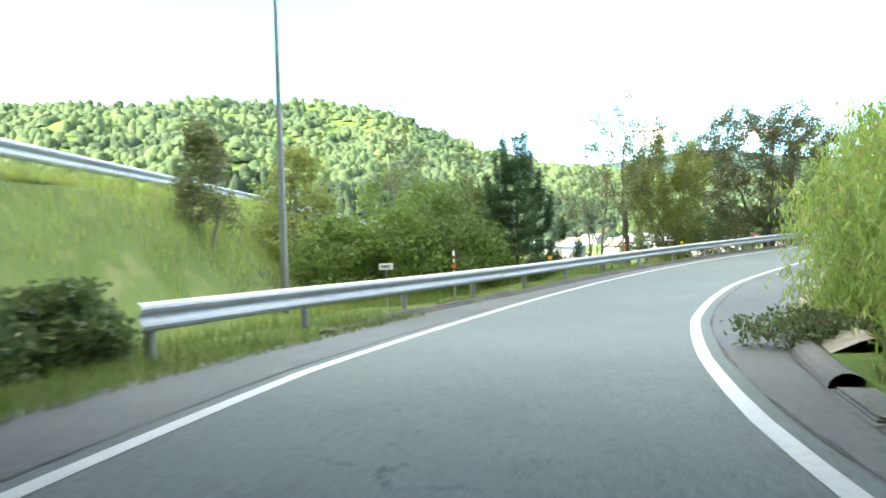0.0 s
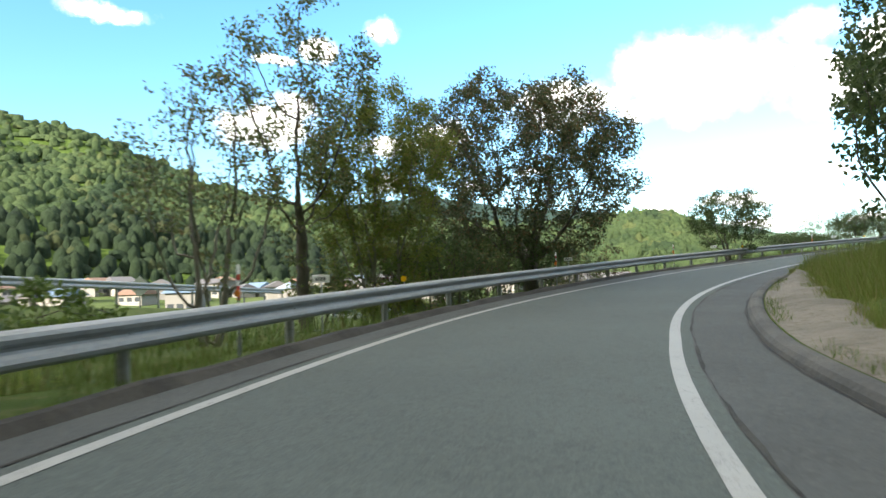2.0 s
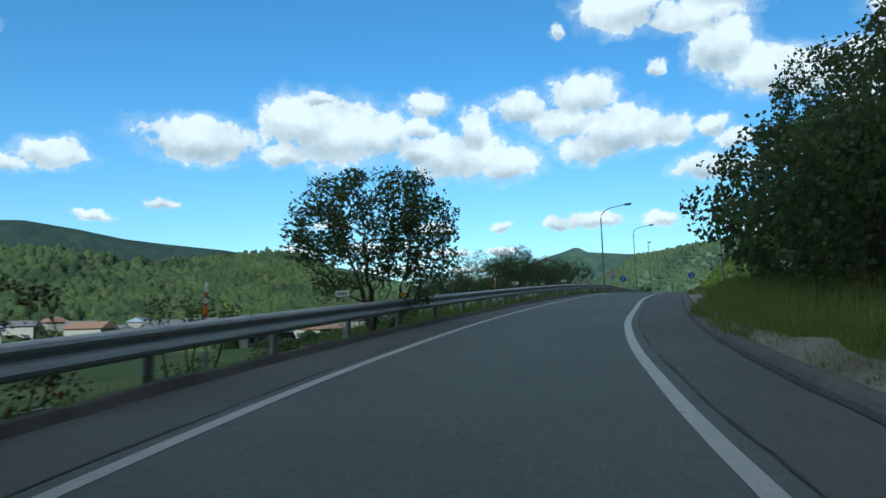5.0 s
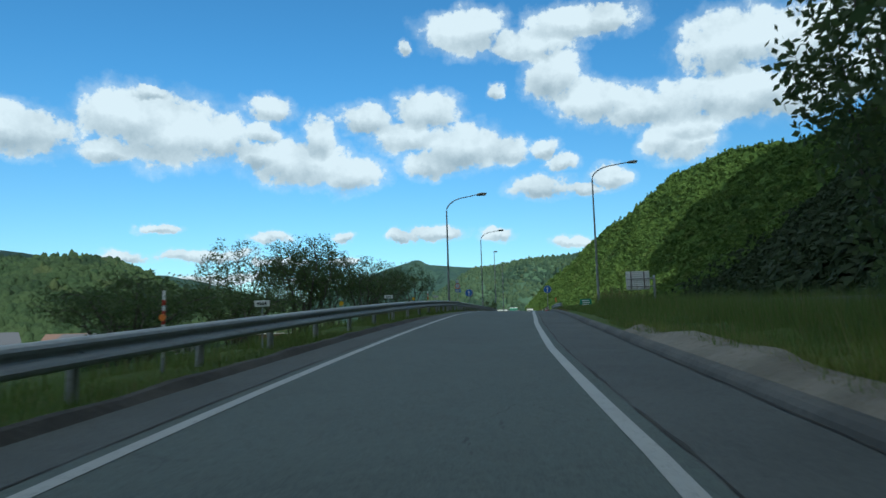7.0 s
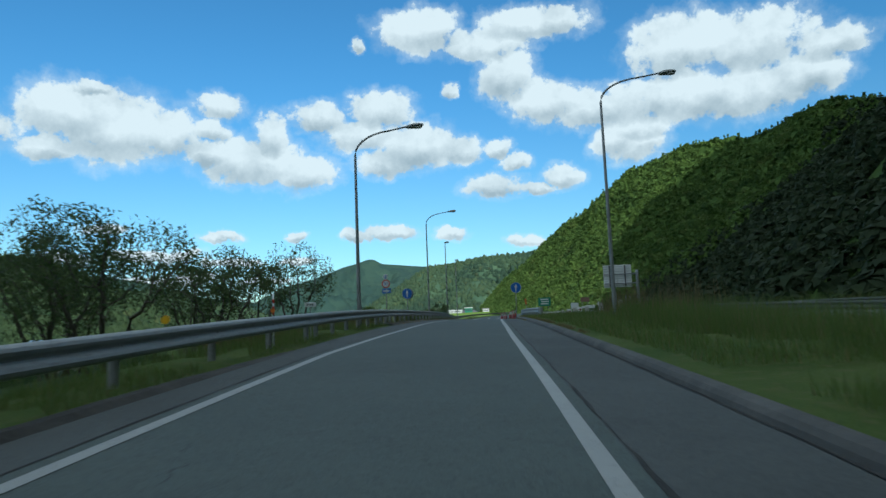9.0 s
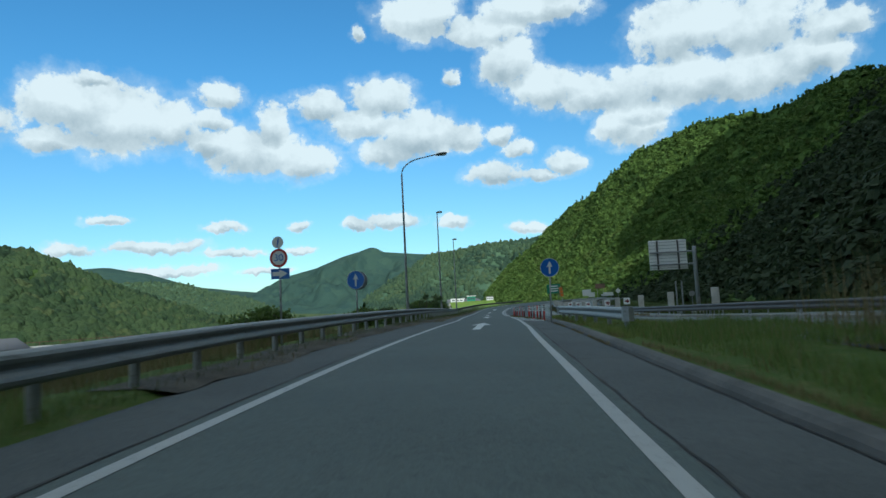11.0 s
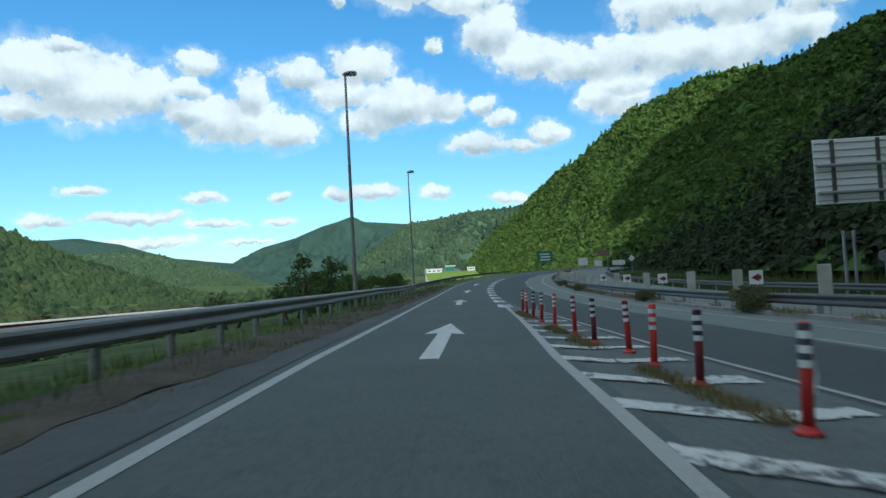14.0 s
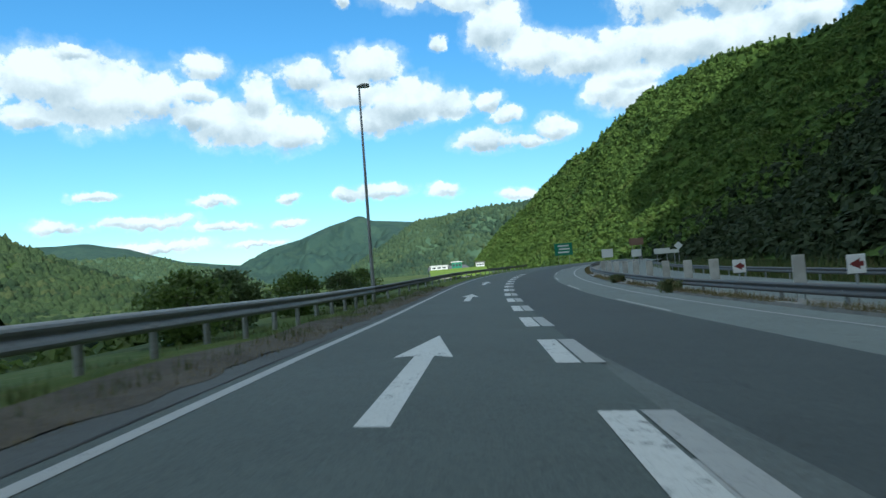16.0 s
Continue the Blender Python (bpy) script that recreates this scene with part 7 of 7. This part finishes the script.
def plain_rail(p0, p1, label, mat="steel", every=3.0):
    p0, p1 = Vector(p0), Vector(p1)
    d = p1 - p0
    rz = math.degrees(math.atan2(-d.x, d.y))
    n = int(d.length / every)
    root = empty("guardrail", tuple(p0), 0, label, "guardrail", "guardrails")
    bm = bmesh.new()
    side = Vector((d.y, -d.x, 0)).normalized()
    for a, b in zip(WAVE, WAVE[1:]):
        q = [Vector((0, 0, a[1])) + side * a[0], Vector((0, 0, b[1])) + side * b[0]]
        v = [bm.verts.new(q[0]), bm.verts.new(q[1]), bm.verts.new(q[1] + d), bm.verts.new(q[0] + d)]
        bm.faces.new(v)
    part("beam", bm, M[mat], root)
    first = None
    for k in range(n + 1):
        if first is None:
            first = o = part("post", tube_bm([(0, 0, -0.9), (0, 0, 0.68)], 0.06, 8), M["steel_old"], root)
        else:
            o = first.copy()
            scene.collection.objects.link(o)
        o.matrix_basis = Matrix.Translation(d * (k / max(1, n)) - side * 0.07)
    return root


# upper road on the bank
line_strip("road", (2.0, -11.5, 1.15), (-34.0, 0.6, 2.55), 2.9, "shoulder", "asphalt of the upper road on the bank", "road")
plain_rail((-4.0, -6.1, 1.15), (-13.5, -2.9, 1.62), "pale steel guardrail of the upper road on the bank")
plain_rail((-13.5, -2.9, 1.62), (-30.6, 2.8, 2.4), "pale steel guardrail of the upper road on the bank")
plain_rail((-30.6, 2.8, 2.4), (-40.0, 17.7, 0.15), "pale steel guardrail of the descending side road")
plain_rail((-40.0, 17.7, 0.15), (-56.0, 38.6, -0.6), "pale steel guardrail of the descending side road")
line_strip("road", (-34.5, 0.8, 1.9), (-46.0, 17.0, 0.0), 2.6, "shoulder", "asphalt of the descending side road", "road")
# unseen overpass that the ramp comes out of, added to darken the near road
root = tagged(new("overpass"), "plain grey concrete overpass, unseen, added to shade the foot of the ramp", "overpass", "", "structure")
o = at(-2.2, 0.0)
root.matrix_world = Matrix.Translation(Vector(o)) @ pose(0, 0, 0, 0, 0, turn(-2.2))
part("deck", box_bm(30.0, 16.5, 0.9, (0, 0, 5.4), 0.03), M["concrete"], root)
for x in (-12.0, -6.0, 0.0, 6.0, 12.0):
    part("girder", box_bm(0.5, 16.0, 0.8, (x, 0, 4.7), 0.02), M["concrete"], root)
for y in (-8.1, 8.1):
    part("parapet", box_bm(30.0, 0.3, 0.9, (0, y, 6.25), 0.02), M["concrete"], root)
for x in (-10.5, 6.5):
    part("abutment", box_bm(1.2, 15.0, 6.0, (x, -1.5, 1.9), 0.03), M["concrete"], root)

# lower road along the river
line_strip("road", (-44.0, -10.0, -3.2), (-42.0, 110.0, -3.0), 2.6, "lane", "grey asphalt of the lower road by the river", "road")
plain_rail((-40.2, 6.0, -3.2), (-38.4, 60.0, -3.1), "steel guardrail of the lower road", "steel_old")
plain_rail((-47.6, 6.0, -3.2), (-45.8, 60.0, -3.1), "steel guardrail on the river side of the lower road", "steel_old")

# vehicles parked on the lot beyond the lower road
def parked_car(x, y, rz, paint, van, label):
    root = empty("parked_car", (x, y, ground_z(x, y) + 0.02), rz, label, "car", "parked cars")
    hi = 1.85 if van else 1.42
    bm = box_bm(4.2, 1.7, 0.62, (0, 0, 0.62), 0.10)
    part("body", bm, M[paint], root)
    bm = bmesh.new()
    a = [(-2.0 if van else -1.7, 0.9), (1.75 if van else 1.05, 0.9), (1.2 if van else 0.45, hi), (-1.9 if van else -1.2, hi)]
    ring = [[bm.verts.new((px, sy * (0.82 if pz < 1 else 0.68), pz)) for px, pz in a] for sy in (-1, 1)]
    for q in range(4):
        bm.faces.new((ring[0][q], ring[0][(q + 1) % 4], ring[1][(q + 1) % 4], ring[1][q]))
    bm.faces.new(ring[0])
    bm.faces.new(ring[1])
    cabin = part("cabin", bm, M["glass"], root, "dark glazed cabin")
    part("roof", box_bm(2.6 if van else 1.5, 1.3, 0.06, (-0.35, 0, hi + 0.02), 0.02), M[paint], cabin)
    for wx in (-1.3, 1.3):
        for wy in (-0.78, 0.78):
            bm = bmesh.new()
            bmesh.ops.create_cone(bm, cap_ends=True, segments=14, radius1=0.31, radius2=0.31, depth=0.2, matrix=Matrix.Translation((wx, wy, 0.31)) @ Matrix.Rotation(radians(90), 4, "X"))
            part("wheel", bm, M["black"], root)


cs = np.random.default_rng(23)
for k in range(16):
    paint, van = (("white_sign", True), ("ink", False), ("white", False), ("steel_old", False), ("white_sign", False), ("maroon", False))[k % 6]
    parked_car(-78.0 - 2.2 * k + cs.uniform(-2, 2), 52.0 + 7.0 * (k % 8) + cs.uniform(-2, 2), cs.uniform(20, 60), paint, van, "%s %s parked on the lot in the valley" % ({"white_sign": "white", "ink": "dark grey", "white": "pale grey", "steel_old": "silver", "maroon": "dark red"}[paint], "van" if van else "car"))

# red girder bridge over the river
d = Vector((-46.0, 282.0, 0)) - Vector((-92.0, 222.0, 0))
root = empty("bridge", (-92.0, 222.0, -1.2), 0, "dark red steel girder bridge over the river", "bridge")
rz = pose(0, 0, 0, 0, 0, math.degrees(math.atan2(d.y, d.x)))
L = d.length
part("girder", box_bm(L, 0.35, 1.3, tuple(d / 2 + Vector((0, 0, 0.2))), 0.03, turn=rz), M["rust_steel"], root)
part("deck", box_bm(L, 4.0, 0.25, tuple(d / 2 + Vector((0.0, 2.0, 0.95))), 0.03, turn=rz), M["concrete"], root)
part("handrail", box_bm(L, 0.08, 0.08, tuple(d / 2 + Vector((0, 0, 1.9))), 0.01, turn=rz), M["rust_steel"], root)
for k in range(19):
    part("railing_post", box_bm(0.09, 0.09, 0.9, tuple(d * ((k + 0.5) / 19) + Vector((0, 0, 1.45))), 0.01), M["rust_steel"], root)
for k in range(3):
    part("pier", box_bm(1.2, 3.2, 6.0, tuple(d * (0.12 + 0.36 * k) + Vector((0, 1.5, -3.4))), 0.1, turn=rz), M["concrete"], root)

# low bush beside the start of the guardrail, its shade put into darker leaves
for k, (s, l, h, w) in enumerate([(4.6, -6.2, 1.15, 0.9), (3.2, -6.3, 1.25, 1.0), (6.0, -6.3, 1.05, 0.7), (1.6, -6.5, 1.3, 1.0), (0.2, -6.6, 1.4, 1.1), (-1.4, -6.8, 1.5, 1.2)]):
    tree(tuple(at(s, l, -0.25)), h, w, 0.05, "leaf", ("bark", "leaf_dark"), "low leafy bush growing round the end of the guardrail, shade put into its dark leaves", 70, 66, (0.05, 0.09), 0.03, "ball", 200 + k, clump=0.42, stems=3, category="bush", name="bush", group="kerbside bushes")


# fallen leafy branch on the shoulder and a drooping tuft by the kerb
tree(tuple(at(9.2, 2.15, 0.02)), 0.34, 0.75, 0.04, "leaf", ("bark", "leaf_dark"), "fallen leafy branch lying on the shoulder", 36, 60, (0.03, 0.05), 0.02, "ball", 301, clump=0.34, stems=2, long=2.2, category="branch", name="fallen_branch", group="")
blades("drooping_tuft", (10.2, 12.4), lambda s, u, g: 2.75 + u * 0.7, 500, (0.3, 0.6), "grass_tall", "drooping long-leaved tuft at the kerb", (0.012, 0.022), 1.3, lambda s, l: 0.1 + 0 * s, 0.0, 35)


# posts and a small round sign beside the gantry
def bare_post(x, y, z, tall):
    root = empty("steel_post", (x, y, z), 0, "plain galvanised steel post beside the gantry", "post", "bare posts")
    part("tube", tube_bm([(0, 0, -1.5), (0, 0, tall), (0, 0, tall + 0.02)], [0.085, 0.085, 0.06], 12), M["pole"], root, smooth=False)


bare_post(13.6, 163.0, 1.2, 3.9)
bare_post(14.35, 163.2, 1.2, 3.9)
root = empty("road_sign", (14.6, 161.5, 1.2), -10, "small round sign seen from behind on a short post", "road sign")
part("pole", tube_bm([(0, 0, -1.5), (0, 0, 2.75)], 0.035, 10), M["pole"], root)
part("plate", disc_bm(0.3, 0.02, (0, 0.06, 2.5), 24), M["steel_old"], root)
far_board("road_sign", (48.5, 292.0, 3.0), -18, 3.0, 1.5, 4.6, "roof_brown", "brown board on two posts beside the far bend", 2)

# service area with lawn, far up the road
p = [(8.0, 352.0, 2.6), (27.0, 352.0, 2.6), (30.0, 384.0, 5.6), (10.0, 384.0, 5.4)]
tagged(mesh_ob("lawn", [tuple(np.array(p[0]) * (1 - u) * (1 - v) + np.array(p[1]) * u * (1 - v) + np.array(p[2]) * u * v + np.array(p[3]) * (1 - u) * v) for v in np.linspace(0, 1, 9) for u in np.linspace(0, 1, 9)], [(i * 9 + j, i * 9 + j + 1, i * 9 + j + 10, i * 9 + j + 9) for i in range(8) for j in range(8)], M["lawn"]), "bright mown lawn slope below white buildings", "lawn", "", "structure")


def kiosk(x, y, z, w, h, rz, mats_, label):
    root = empty("roadside_building", (x, y, z), rz, label, "building", "service buildings")
    part("wall", box_bm(w, 4.0, h, (0, 0, h / 2), 0.04), M[mats_[0]], root)
    part("roof", box_bm(w + 0.6, 4.6, 0.3, (0, 0, h + 0.13), 0.05), M[mats_[1]], root)
    for k in range(3):
        part("window", box_bm(w * 0.2, 0.08, h * 0.35, (w * (-0.3 + 0.3 * k), -2.02, h * 0.55), 0.01), M["glass"], root)


kiosk(14.0, 388.0, 5.3, 6.0, 1.4, -8, ("white", "white"), "low white building above the lawn")
kiosk(20.5, 389.0, 5.3, 3.6, 2.4, -8, ("green_sign", "white"), "green and white building above the lawn")
kiosk(29.0, 389.0, 5.4, 3.0, 1.6, -8, ("white", "plaster_grey"), "small white building above the lawn")

# old concrete slabs lying behind the kerb
for k, (s, w, n_) in enumerate([(17.2, 0.5, 1.5), (18.9, 0.55, 1.6), (20.6, 0.5, 1.3)]):
    root = tagged(part("concrete_slab", box_bm(w, n_, 0.16, (0, 0, 0), 0.025), M["slab"]), "weathered flat concrete slab behind the kerb", "concrete slab", "kerb slabs")
    root.matrix_world = Matrix.Translation(Vector(at(s, float(tab(s, RIGHT_EDGE)) + 0.50 + w / 2, 0.16))) @ pose(0, 0, 0, rng.uniform(-2, 2), rng.uniform(-3, 3), turn(s) + rng.uniform(-4, 4))

for k, (s, h, w) in enumerate([(163.2, 0.8, 0.75), (199.0, 0.5, 0.5), (215.0, 0.45, 0.5), (176.5, 0.4, 0.5)]):
    tree(tuple(at(s, float(tab(s, MEDIAN)) + 0.25, 0.1)), h, w, 0.03, "leaf", ("bark", "leaf_brown"), "low dusty bush growing on the median", 46, 60, (0.04, 0.08), 0.02, "ball", 320 + k, clump=0.32, stems=4, category="bush", name="bush", group="median bushes")
blades("dry_weeds", (100, 136), lambda s, u, g: tab(s, RIGHT_EDGE) + 0.46 + g.normal(size=len(s)) * 0.06, 4200, (0.05, 0.16), "grass_dry", "dry weed fringe along the back of the kerb", (0.005, 0.012), 0.8, lambda s, l: 0.07 + 0 * s, 0.36, 38)
blades("dry_weeds", (118, 137), lambda s, u, g: tab(s, RIGHT_EDGE) + 0.0 + g.normal(size=len(s)) * 0.035, 1100, (0.03, 0.10), "grass_dry", "dry tufts in the joint before the kerb", (0.005, 0.012), 0.8, None, 0.52, 39)

# taller stems standing out of the scrub
for k, (x, y, top, w, n_, per_, kind, label) in enumerate([(-17.2, 0.6, 3.5, 0.85, 70, 60, "leaf_brown", "upright leafy young tree beside the lamp on the bank"), (-19.9, 6.5, 5.0, 0.7, 26, 26, "leaf_brown", "thin sapling with a few pale leaves above the scrub"), (-22.4, 10.2, 4.2, 0.6, 26, 26, "leaf_brown", "thin sapling with a few pale leaves above the scrub"), (-24.6, 8.6, 4.6, 0.8, 30, 30, "leaf_brown", "thin sapling with a few pale leaves above the scrub")]):
    z = ground_z(x, y) - 0.1
    tree((x, y, z), top - z, w, (top - z) * (0.15 if k == 0 else 0.55), "leaf", ("bark_pale", kind), label, n_, per_, (0.05, 0.09), 0.06, "column" if k == 0 else "ball", 340 + k, clump=0.4, stems=2, group="saplings")
